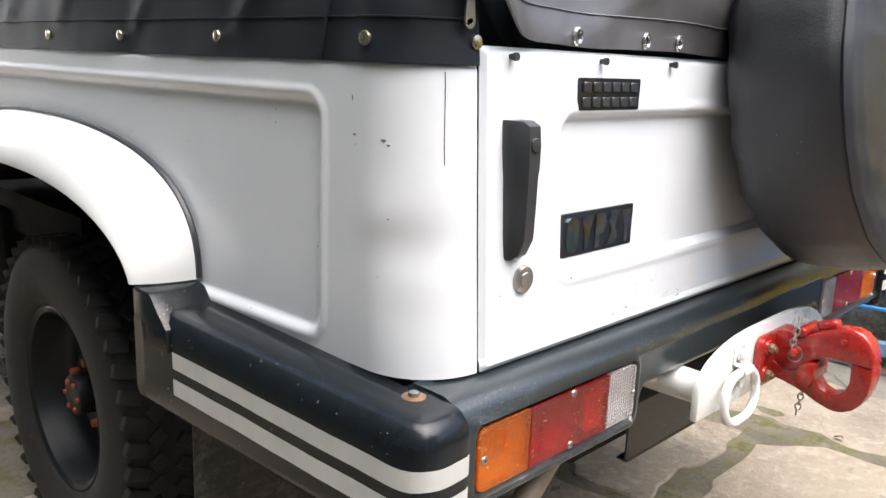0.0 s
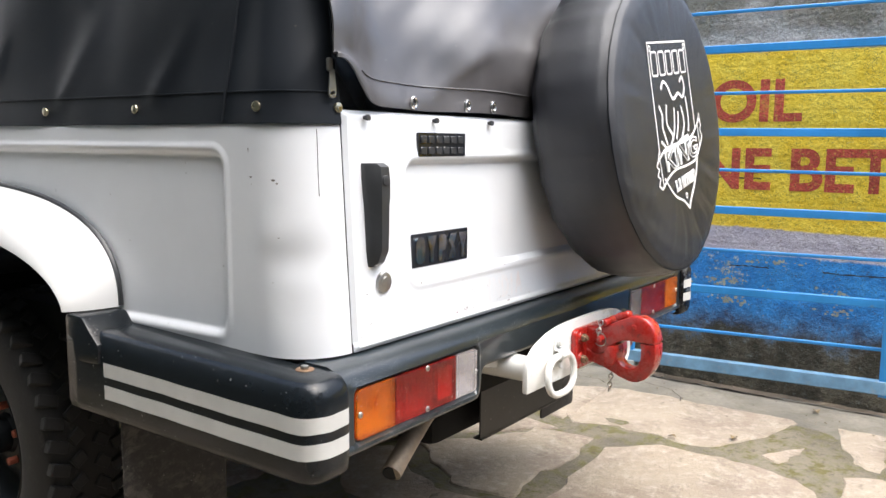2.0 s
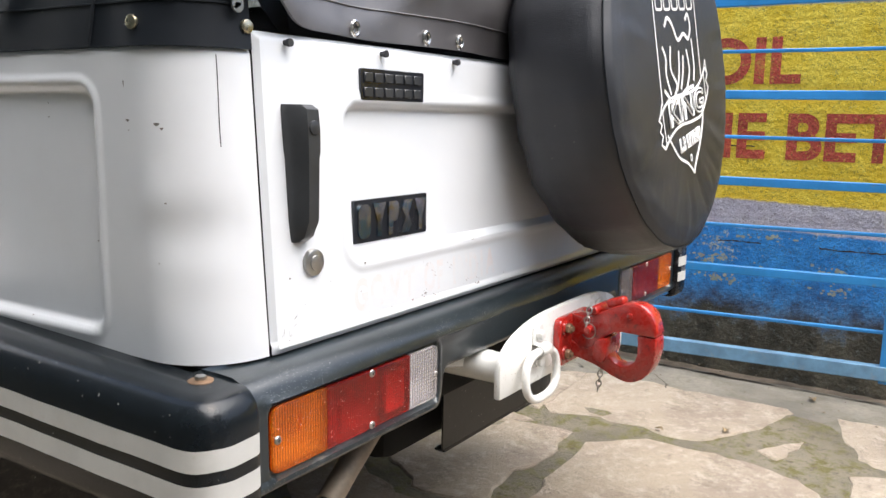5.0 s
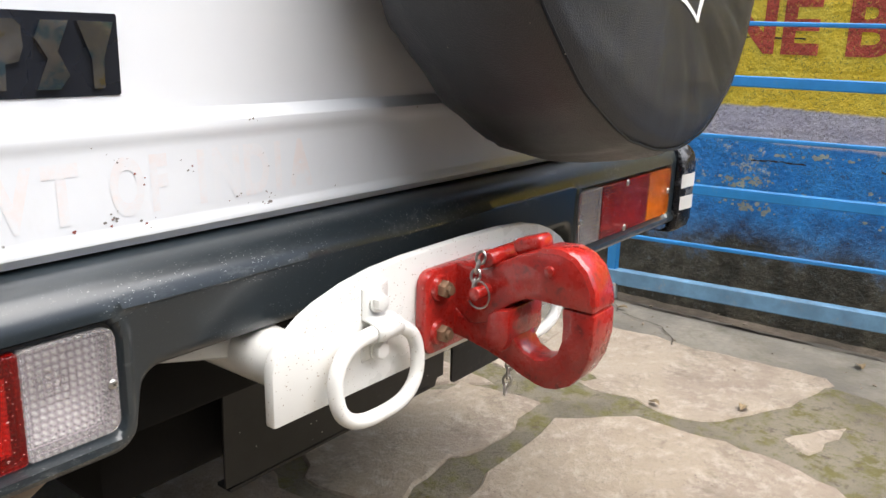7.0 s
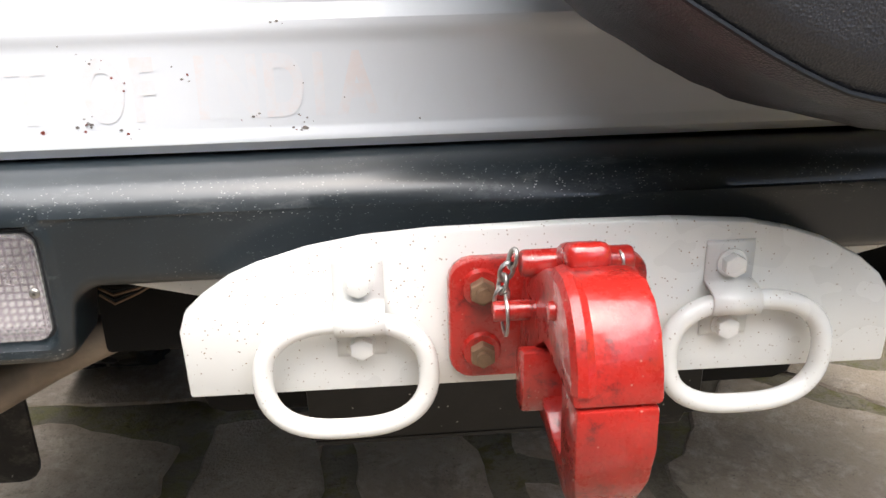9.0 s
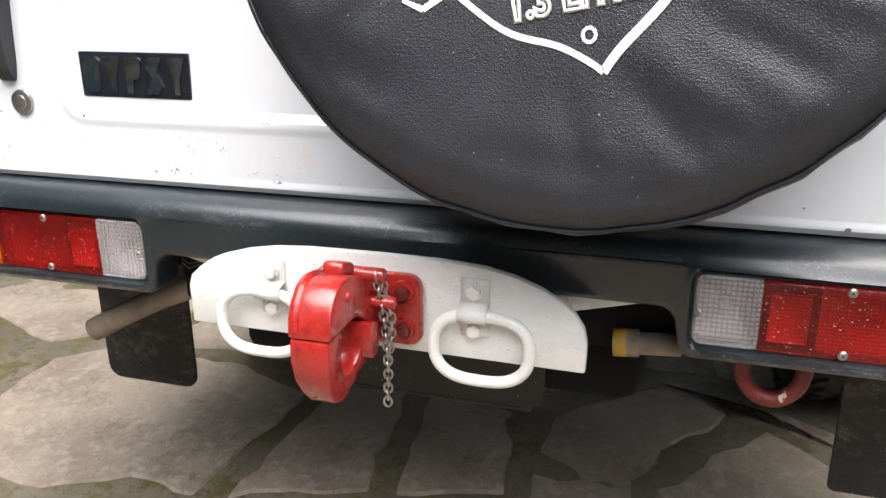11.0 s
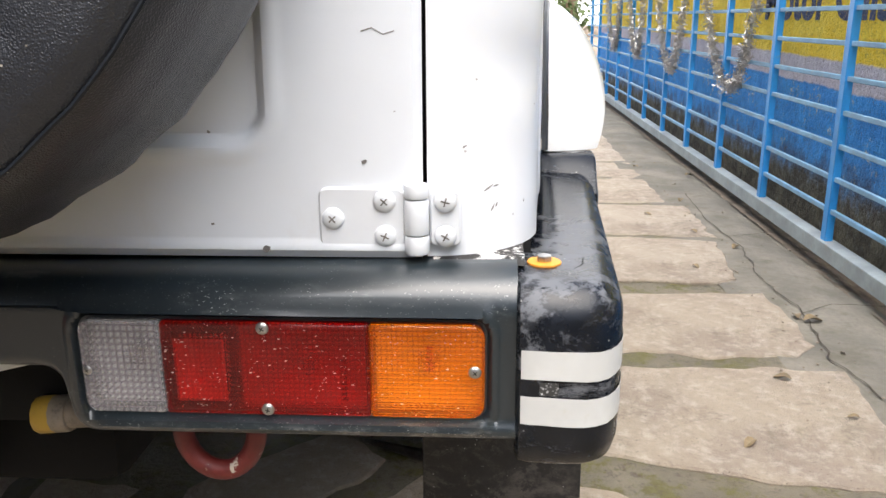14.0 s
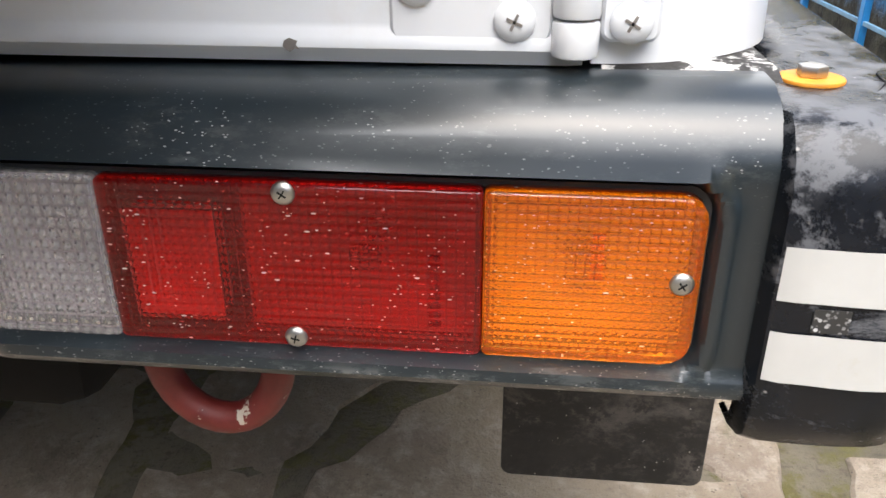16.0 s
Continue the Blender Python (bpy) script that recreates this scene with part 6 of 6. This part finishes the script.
def underside():
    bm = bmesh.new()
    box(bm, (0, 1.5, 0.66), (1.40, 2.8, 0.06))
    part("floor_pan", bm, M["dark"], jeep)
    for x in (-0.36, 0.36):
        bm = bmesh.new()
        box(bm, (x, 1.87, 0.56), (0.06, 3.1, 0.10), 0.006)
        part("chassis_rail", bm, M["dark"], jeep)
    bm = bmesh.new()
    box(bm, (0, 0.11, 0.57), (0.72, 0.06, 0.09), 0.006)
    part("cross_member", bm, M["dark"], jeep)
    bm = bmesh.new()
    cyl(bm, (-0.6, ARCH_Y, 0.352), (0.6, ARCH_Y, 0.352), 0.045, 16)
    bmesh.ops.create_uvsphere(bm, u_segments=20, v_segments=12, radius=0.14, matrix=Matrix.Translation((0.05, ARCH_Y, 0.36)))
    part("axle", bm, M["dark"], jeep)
    # unseen tank, rear panel and gearbox boxes, added to keep light off the ground
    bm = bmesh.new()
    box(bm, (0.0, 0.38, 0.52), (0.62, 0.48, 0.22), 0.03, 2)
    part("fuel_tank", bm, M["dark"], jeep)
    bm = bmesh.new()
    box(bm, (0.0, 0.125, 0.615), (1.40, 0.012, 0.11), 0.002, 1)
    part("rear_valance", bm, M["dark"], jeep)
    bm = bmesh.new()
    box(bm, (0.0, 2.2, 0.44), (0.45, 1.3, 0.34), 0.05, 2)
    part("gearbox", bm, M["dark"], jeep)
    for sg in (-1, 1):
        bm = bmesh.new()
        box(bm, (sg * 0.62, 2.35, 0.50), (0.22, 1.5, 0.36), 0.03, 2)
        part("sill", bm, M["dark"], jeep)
    # hanging black panel with bent lower lip
    bm = bmesh.new()
    prism(bm, [(-0.195, 0.55), (0.182, 0.55), (0.182, 0.416), (0.168, 0.416), (0.163, 0.405), (0.10, 0.405), (-0.10, 0.407), (-0.195, 0.412)], 0.098, 0.102, 1, 0.001, 1)
    box(bm, (-0.02, 0.108, 0.409), (0.34, 0.022, 0.004))
    part("plate_panel", bm, M["panel"], jeep, "bent black sheet panel hanging under the bumper")
    # exhaust
    bm = bmesh.new()
    tube(bm, [(-0.10, 0.60, 0.54), (-0.14, 0.36, 0.555), (-0.20, 0.20, 0.560), (-0.27, 0.135, 0.556), (-0.34, 0.108, 0.543), (-0.41, 0.092, 0.518), (-0.47, 0.081, 0.489), (-0.53, 0.07, 0.456)], 0.0185, 18)
    part("exhaust_pipe", bm, M["exhaust"], jeep, "thin rusty exhaust tail pipe")
    bm = bmesh.new()
    cyl(bm, (-0.5295, 0.0703, 0.4565), (-0.5315, 0.0692, 0.4553), 0.0165, 18)
    part("exhaust_mouth", bm, M["gap"], jeep)
    # recovery ring
    bm = bmesh.new()
    pts = [(0.459 + 0.0345 * math.cos(radians(a)), 0.042, 0.545 + 0.043 * math.sin(radians(a))) for a in range(180, 361, 12)]
    pts = [(0.4245, 0.042, 0.60)] + pts + [(0.4935, 0.042, 0.60)]
    tube(bm, pts, 0.0094, 16)
    part("recovery_ring", bm, M["red_ring"], jeep, "red painted recovery ring under the bumper")
    # trailer socket
    bm = bmesh.new()
    cyl(bm, (0.290, 0.07, 0.541), (0.356, 0.07, 0.546), 0.0145, 18, None, 0.003)
    cyl(bm, (0.286, 0.07, 0.5407), (0.305, 0.07, 0.5422), 0.0180, 12, None, 0.002)
    plug = part("trailer_plug", bm, M["plug"], jeep, "dusty beige trailer plug with a yellow nose")
    bm = bmesh.new()
    cyl(bm, (0.272, 0.07, 0.5396), (0.291, 0.07, 0.5411), 0.0182, 12, None, 0.002)
    part("plug_nose", bm, M["yellow"], plug)
    # loose cable with bare ends behind the plug
    bm = bmesh.new()
    tube(bm, [(0.385, 0.10, 0.60), (0.378, 0.085, 0.585), (0.362, 0.078, 0.570), (0.352, 0.076, 0.560)], 0.0065, 10)
    cable = part("cable", bm, M["handle"], jeep)
    for k in (-1, 1):
        bm = bmesh.new()
        tube(bm, [(0.352, 0.076, 0.561), (0.345, 0.072 + 0.002 * k, 0.558 + 0.003 * k), (0.338, 0.070, 0.553 + 0.004 * k)], 0.0013, 6)
        part("wire", bm, M["gap"], cable)
    # red connector and its wires above the exhaust
    bm = bmesh.new()
    box(bm, (-0.318, 0.085, 0.605), (0.040, 0.03, 0.024), 0.004, 2)
    plug2 = part("connector", bm, M["red_ring"], jeep)
    for k in range(4):
        bm = bmesh.new()
        tube(bm, [(-0.30 + 0.004 * k, 0.072, 0.603), (-0.318, 0.066, 0.594 - 0.002 * k), (-0.338, 0.064, 0.592 - 0.004 * k), (-0.350, 0.066, 0.597 - 0.003 * k)], 0.0011, 5)
        part("wire", bm, M["rustbolt"] if k % 2 else M["gap"], plug2)
    # mud flaps
    for sg in (-1, 1):
        bm = bmesh.new()
        x0, x1 = sorted((sg * 0.613, sg * 0.834))
        out = round_rect(x0, x1, 0.166 if sg > 0 else 0.150, 0.60, 0.030 if sg < 0 else 0.012, 4)
        prism(bm, out, 0.392 if sg > 0 else 0.43, 0.398 if sg > 0 else 0.436, 1, 0.001, 1)
        part("mud_flap", bm, M["flap"], jeep, "black rubber mud flap")


underside()


def front_end():
    bm = bmesh.new()
    box(bm, (0, 3.05, 0.80), (1.30, 1.15, 0.42), 0.05, 3)
    part("bonnet", bm, M["paint"], jeep)
    bm = bmesh.new()
    box(bm, (0, 2.52, 1.36), (1.36, 0.05, 0.62), 0.02, 2)
    part("windscreen_frame", bm, M["cap"], jeep)
    bm = bmesh.new()
    box(bm, (0, 1.9, 0.72), (1.44, 1.6, 0.04))
    part("cabin_floor", bm, M["dark"], jeep)


front_end()


# ---- far end of the lane ----
def lane_end():
    # a bank closes the lane, with loose stones along its edge
    bm = bmesh.new()
    def bank(x, y):
        return Vector((x, y, -0.01 + 0.62 * smooth(10.9, 14.0, y) + 0.05 * noise.noise(Vector((x, y, 0)))))
    sheet(bm, bank, span(-6, 8, 0.4), span(10.6, 30.0, 0.4))
    tagged(part("ground_bank", bm, M["far_stone"]), "pale trodden earth rising at the lane's end", "ground", kind="structure")
    rng = random.Random(7)
    for k in range(9):
        s = rng.uniform(0.12, 0.3)
        bm = bmesh.new()
        bmesh.ops.create_icosphere(bm, subdivisions=2, radius=s, matrix=Matrix.Translation((1.85 + 0.10 * k, 14.2 + rng.uniform(-0.3, 0.3), 0.57)))
        for v in bm.verts:
            v.co += Vector((1, 1, 0.6)) * 0.05 * noise.noise(v.co * 6)
        tagged(part("loose_stone", bm, M["far_stone"]), "rough pale loose stone on the bank", "stone", "stones on the bank")
    # blue post beyond the bonnet
    p = thing("gate_post", (1.33, 10.9, 0), "tall blue painted post beside the lane", "post")
    bm = bmesh.new()
    box(bm, (1.33, 10.9, 1.3), (0.11, 0.11, 2.6), 0.008, 1)
    part("shaft", bm, M["blue"], p)
    bm = bmesh.new()
    box(bm, (1.33, 10.9, 2.63), (0.15, 0.15, 0.06), 0.008, 1)
    part("cap", bm, M["worn_rail"], p)
    # tree
    t = thing("tree", (2.12, 14.9, 0.6), "slim tree with pale brown bark and a thin crown", "tree")
    bm = bmesh.new()
    tube(bm, [(2.12, 14.9, 0.5), (2.11, 14.9, 1.2), (2.13, 14.9, 1.8), (2.09, 14.9, 2.4), (2.17, 14.9, 3.4)], [0.2, 0.14, 0.12, 0.11, 0.08], 12)
    part("trunk", bm, M["bark"], t)
    for dx, h in ((-0.6, 1.4), (0.55, 1.2), (0.15, 1.8)):
        bm = bmesh.new()
        tube(bm, [(2.11, 14.9, 2.0), (2.11 + dx * 0.5, 14.9, 2.0 + h * 0.6), (2.11 + dx, 15.0, 2.0 + h), (2.11 + dx * 1.3, 15.0, 2.6 + h)], [0.09, 0.07, 0.05, 0.03], 9)
        part("limb", bm, M["bark"], t)
    bm = bmesh.new()
    for k in range(900):
        q = Vector((rng.gauss(0, 1), rng.gauss(0, 1), rng.gauss(0, 0.6)))
        c = Vector((2.17, 14.9, 4.2)) + Vector((q.x * 0.9, q.y * 0.9, q.z * 0.9))
        leaf_card(bm, c, rng, 0.10)
    tagged(part("crown", bm, M["foliage"], t), "", kind="stuff")
    # bush at its foot
    bm = bmesh.new()
    for k in range(800):
        c = Vector((1.95 + rng.gauss(0, 0.28), 14.4 + rng.gauss(0, 0.3), 0.6 + abs(rng.gauss(0.25, 0.25))))
        leaf_card(bm, c, rng, 0.06)
    tagged(part("bush", bm, M["foliage"]), "low straggling green bush at the lane's end", "bush", kind="stuff")
    # glowing sheet far behind everything, added for the bright white sky
    bm = bmesh.new()
    bmesh.ops.create_grid(bm, x_segments=1, y_segments=1, size=40, matrix=Matrix.Translation((0, 60, 10)) @ Euler((radians(90), 0, 0)).to_matrix().to_4x4())
    tagged(part("backdrop", bm, M["haze"]), "glowing backdrop sheet for the pale overcast sky", "sky", kind="structure")


def leaf_card(bm, c, rng, s):
    """One small folded leaf."""
    m = Matrix.Translation(c) @ Euler((rng.uniform(0, 6.3), rng.uniform(0, 6.3), rng.uniform(0, 6.3))).to_matrix().to_4x4()
    s *= rng.uniform(0.6, 1.4)
    v = [bm.verts.new(m @ Vector(p)) for p in ((0, -s, 0), (s * 0.42, 0, s * 0.12), (0, s, 0), (-s * 0.42, 0, s * 0.12))]
    bm.faces.new((v[0], v[1], v[2]))
    bm.faces.new((v[0], v[2], v[3]))


lane_end()


def garland(y0, low, y1, ztop, drop, seed):
    """A tinsel swag between two points of the fence, lowest at y = low."""
    rng = random.Random(seed)
    bm = bmesh.new()
    n = 480
    for k in range(n):
        t = k / n
        u = 2 * t - 1
        y = low + ((y1 - low) if u > 0 else (y0 - low)) * abs(u) ** 0.8
        z = ztop - drop * (1 - abs(u) ** 1.7)
        for j in range(5):
            c = Vector((FENCE_X - 0.03, y, z)) + Vector((rng.gauss(0, 0.012), rng.gauss(0, 0.022), rng.gauss(0, 0.022)))
            d = Vector((rng.gauss(0, 1), rng.gauss(0, 1), rng.gauss(0, 1))).normalized() * rng.uniform(0.010, 0.024)
            w = d.cross(Vector((rng.gauss(0, 1), rng.gauss(0, 1), rng.gauss(0, 1)))).normalized() * 0.0022
            v = [bm.verts.new(c + p) for p in (-d + w, -d - w, d - w, d + w)]
            bm.faces.new(v)
    ob = part("tinsel_garland", bm, M["tinsel"], None, "", False)
    return tagged(ob, "silver tinsel garland hung on the blue fence", "garland", "garlands on the fence", "stuff")


for i, (a, low, b, drop) in enumerate(((3.23, 3.71, 4.62, 1.047), (4.72, 5.17, 5.94, 1.04), (6.28, 6.53, 7.25, 1.0), (7.57, 7.80, 8.80, 0.985))):
    garland(a, low, b, 1.6, drop, i)


# ---- strip beside the fence ----
def kerb_strip():
    bm = bmesh.new()
    us = span(1.50, 1.98, 0.05)
    vs = span(-4.0, 12.6, 0.06)
    def f(u, v):
        e = 0.03 * noise.noise(Vector((v * 1.7, 0, 3))) if u < 1.58 else 0
        return Vector((u + e, v, -0.0025 + (0.0025 + 0.006 * smooth(1.7, 1.83, u)) * noise.noise(Vector((u * 5, v * 3, 1))) - 0.03 * smooth(1.82, 1.98, u)))
    sheet(bm, f, us, vs)
    ob = part("pavement_strip", bm, M["concrete"])
    tagged(ob, "cracked concrete strip beside the fence", "pavement", kind="structure")
    bm = bmesh.new()
    def g(u, v):
        return Vector((u, v, -0.018 - 0.05 * smooth(1.90, 2.08, u) * smooth(4.0, 1.5, v) + 0.006 * noise.noise(Vector((u * 12, v * 9, 5))) + 0.006 * noise.noise(Vector((u * 30, v * 30, 2)))))
    sheet(bm, g, span(1.93, 2.16, 0.03), span(-3.0, 12.6, 0.035))
    ob = part("pavement_edge", bm, M["brickdirt"])
    tagged(ob, "strip of dirt and broken brick below the wall", "pavement", kind="structure")


kerb_strip()


# ---- dry leaves ----
def dry_leaf(x, y, s, turn):
    bm = bmesh.new()
    def f(u, v):
        w = math.sin(math.pi * min(1, max(0.0, u))) ** 0.7 * 0.42 * s
        a = v * w
        return Matrix.Rotation(turn, 4, "Z") @ Vector(((u - 0.5) * s * 1.6, a, 0.006 + 1.6 * abs(a) ** 1.0 * 0.35 + 0.12 * s * math.sin(u * 5))) + Vector((x, y, 0))
    sheet(bm, f, span(0.02, 0.98, 0.16), span(-1, 1, 0.5))
    ob = solid(part("dry_leaf", bm, M["leaf"]), 0.001)
    return tagged(ob, "small curled dry brown leaf lying on the paving", "leaf", "fallen leaves")


for i, (x, y, s) in enumerate(((1.268, -0.037, 0.045), (1.144, 0.146, 0.035), (1.460, 1.339, 0.05), (1.277, 1.000, 0.045), (1.472, 2.307, 0.04), (1.695, 1.760, 0.07), (1.657, 1.795, 0.05), (1.551, 1.130, 0.03),
                               (1.695, 2.582, 0.05), (1.588, 2.825, 0.04), (1.759, -0.214, 0.05), (1.779, 0.525, 0.04), (1.800, 1.125, 0.05), (1.670, 3.455, 0.05), (1.448, 3.142, 0.04), (1.867, 4.133, 0.06), (1.605, 4.420, 0.05))):
    dry_leaf(x, y, s * 0.6, i * 1.3)


# ---- grit and cracks beside the fence ----
def grit():
    rng = random.Random(21)
    bm = bmesh.new()
    for k in range(420):
        y = rng.uniform(-0.6, 8.0)
        x = rng.choice((rng.gauss(1.64, 0.05), rng.gauss(1.93, 0.05), rng.gauss(1.64, 0.12)))
        s = rng.uniform(0.0015, 0.005) * (1.7 if rng.random() < 0.08 else 1)
        m = Matrix.Translation((x, y, 0.002 + s * 0.3)) @ Euler((rng.uniform(-0.5, 0.5), rng.uniform(-0.5, 0.5), rng.uniform(0, 6))).to_matrix().to_4x4() @ Matrix.Diagonal((s * rng.uniform(0.7, 1.6), s, s * 0.5, 1))
        bmesh.ops.create_icosphere(bm, subdivisions=1, radius=1.0, matrix=m)
    ob = part("grit", bm, M["grit"], None, "", False)
    tagged(ob, "loose brown grit and crumbs swept along the fence", "grit", kind="stuff")
    for path in (((1.569, 0.255), (1.697, 0.343), (1.735, 0.524), (1.865, 0.602)), ((1.622, 0.626), (1.650, 0.673), (1.625, 0.903), (1.702, 1.216)), ((1.663, 1.235), (1.639, 1.483), (1.697, 1.829), (1.666, 2.169)), ((1.666, 2.169), (1.723, 2.582), (1.697, 3.065), (1.740, 3.684)),
                 ((1.702, 1.216), (1.824, 1.303), (1.903, 1.266), (2.024, 1.344)), ((1.697, 1.829), (1.806, 1.913), (2.020, 1.885)), ((1.708, 2.745), (1.890, 2.825), (2.032, 2.801))):
        bm = bmesh.new()
        L, R = [], []
        for (x0, y0), (x1, y1) in zip(path, path[1:]):
            for k in range(10):
                t = k / 10
                x, y = x0 + (x1 - x0) * t, y0 + (y1 - y0) * t
                x += 0.018 * noise.noise(Vector((x * 14, y * 14, 0)))
                y += 0.018 * noise.noise(Vector((x * 14, y * 14, 7)))
                w = 0.0015 + 0.003 * abs(noise.noise(Vector((x * 20, y * 20, 3))))
                d = Vector((y1 - y0, x0 - x1)).normalized() * w
                L.append(bm.verts.new((x + d.x, y + d.y, 0.0035)))
                R.append(bm.verts.new((x - d.x, y - d.y, 0.0035)))
        for i in range(len(L) - 1):
            bm.faces.new((L[i], L[i + 1], R[i + 1], R[i]))
        part("crack", bm, M["crack"], the_ground)


grit()


# ---- flagstones ----
def slab(pts, rng, z=0.0):
    """One worn flagstone from its corners; the edges wander."""
    cx = sum(p[0] for p in pts) / len(pts)
    cy = sum(p[1] for p in pts) / len(pts)
    out = []
    n = len(pts)
    for i in range(n):
        a, b = Vector(pts[i]), Vector(pts[(i + 1) % n])
        d = b - a
        k = max(1, round(d.length / 0.045))
        m = Vector((-d.y, d.x)).normalized() if d.length else Vector((0, 0))
        for j in range(k):
            p = a + d * (j / k)
            w = 0.022 * noise.noise(Vector((p.x * 9, p.y * 9, 1))) + 0.014 * noise.noise(Vector((p.x * 26, p.y * 26, 6))) + 0.006 * noise.noise(Vector((p.x * 60, p.y * 60, 2)))
            out.append((p.x - cx + m.x * w, p.y - cy + m.y * w))
    bm = bmesh.new()
    prism(bm, out, -0.03, 0.0, 2, 0.005, 1)
    ob = part("flagstone", bm, M["slab"], the_ground)
    ob.location = (cx, cy, z + rng.uniform(-0.002, 0.002))
    ob.rotation_euler = (rng.uniform(-0.002, 0.002), rng.uniform(-0.002, 0.002), 0)
    return ob


def flagstones():
    rng = random.Random(4)
    # the stones that lie open beside and behind the car
    slab(((0.423, 0.277), (0.702, 0.297), (0.923, 0.309), (1.066, 0.159), (1.072, -0.017), (1.067, -0.183), (1.030, -0.312), (0.896, -0.401), (0.532, -0.436), (0.420, -0.182)), rng)
    slab(((1.074, 0.520), (1.251, 0.665), (1.555, 0.676), (1.604, 0.509), (1.615, 0.162), (1.626, -0.163), (1.578, -0.196), (1.375, -0.124), (1.173, -0.020), (1.105, 0.065), (1.138, 0.203), (1.145, 0.358)), rng)
    slab(((0.970, 0.380), (0.816, 0.360), (0.680, 0.348), (0.610, 0.398), (0.379, 0.348), (0.343, 0.566), (0.567, 0.847), (0.874, 0.601), (0.944, 0.602)), rng)
    slab(((1.176, -0.150), (1.345, -0.268), (1.135, -0.226)), rng)
    slab(((1.624, -0.313), (1.639, -0.509), (1.242, -0.512), (1.237, -0.421)), rng)
    slab(((1.129, -0.416), (1.197, -0.533), (0.857, -0.791), (0.594, -0.690), (0.898, -0.453)), rng)
    slab(((0.911, 0.955), (1.131, 0.901), (1.273, 0.861), (1.432, 0.825), (1.552, 0.813), (1.618, 1.039), (1.647, 1.395), (1.470, 1.411), (1.166, 1.403), (0.932, 1.407)), rng)
    slab(((0.936, 1.494), (1.179, 1.499), (1.349, 1.479), (1.551, 1.484), (1.622, 1.570), (1.646, 1.744), (1.633, 2.026), (1.276, 2.012), (0.960, 2.007)), rng)
    slab(((0.968, 2.166), (1.291, 2.155), (1.501, 2.128), (1.589, 2.169), (1.650, 2.680), (1.378, 2.737), (0.994, 2.729)), rng)
    slab(((0.997, 2.785), (1.380, 2.785), (1.661, 2.744), (1.667, 3.354), (1.024, 3.373)), rng)
    slab(((0.531, 0.970), (1.002, 0.786), (1.031, 0.771), (1.010, 0.635), (0.990, 0.524), (0.886, 0.647), (0.586, 0.910)), rng)
    slab(((1.116, 0.669), (1.261, 0.688), (1.500, 0.723), (1.566, 0.583), (1.242, 0.554), (1.092, 0.559)), rng)
    slab(((-1.247, 0.502), (-1.020, 0.223), (-0.866, 0.222), (-0.713, 0.300), (-0.551, 0.282), (-0.505, 0.720), (-0.774, 0.820), (-1.147, 0.804), (-1.273, 0.704)), rng)
    slab(((-0.481, 0.308), (-0.221, 0.394), (-0.269, 0.820), (-0.452, 0.779)), rng)
    slab(((-0.154, 0.394), (0.046, 0.463), (0.011, 0.779), (-0.204, 0.804)), rng)
    slab(((0.102, 0.436), (0.346, 0.267), (0.286, 0.583), (0.481, 0.906), (0.373, 1.045), (0.087, 0.779)), rng)
    slab(((-1.048, 0.152), (-0.858, 0.133), (-0.712, 0.221), (-0.578, 0.211), (-0.600, -0.377), (-1.167, -0.370)), rng)
    slab(((-0.509, 0.219), (-0.228, 0.315), (0.039, 0.375), (0.341, 0.187), (0.315, -0.294), (-0.122, -0.451), (-0.540, -0.378)), rng)
    slab(((-1.455, 0.721), (-1.386, 0.570), (-1.305, 0.485), (-1.100, 0.197), (-1.229, -0.322), (-2.086, -0.311), (-1.892, 0.738), (-1.572, 0.738)), rng)
    slab(((-1.847, 0.981), (-1.508, 0.845), (-1.367, 0.812), (-1.246, 0.886), (-1.127, 0.943), (-1.015, 1.417), (-1.761, 1.449)), rng)
    slab(((-1.044, 0.886), (-0.766, 0.886), (-0.471, 0.862), (-0.390, 1.383), (-0.956, 1.394)), rng)

    def rows(x0, x1, y0, y1, g=0.028, wide=0.55):
        y = y0
        while y < y1 - 0.1:
            h = min(rng.uniform(0.5, 0.75), y1 - y)
            x = x0
            while x < x1 - 0.1:
                w = rng.uniform(wide, wide + 0.4)
                e = x + w if x1 - x - w > 0.3 else x1
                slab([(x + g, y + g), (e - g, y + g + rng.uniform(-0.02, 0.02)), (e - g, y + h - g), (x + g, y + h - g + rng.uniform(-0.02, 0.02))], rng)
                x = e
            y += h
    rows(0.80, 1.60, 3.42, 12.2, 0.010, 0.7)
    rows(-0.5, 0.80, 1.05, 6.0)
    rows(-2.1, -0.55, 1.85, 6.0)
    rows(-2.1, 0.35, -2.5, -0.48)
    rows(0.40, 1.66, -2.5, -0.80)


flagstones()
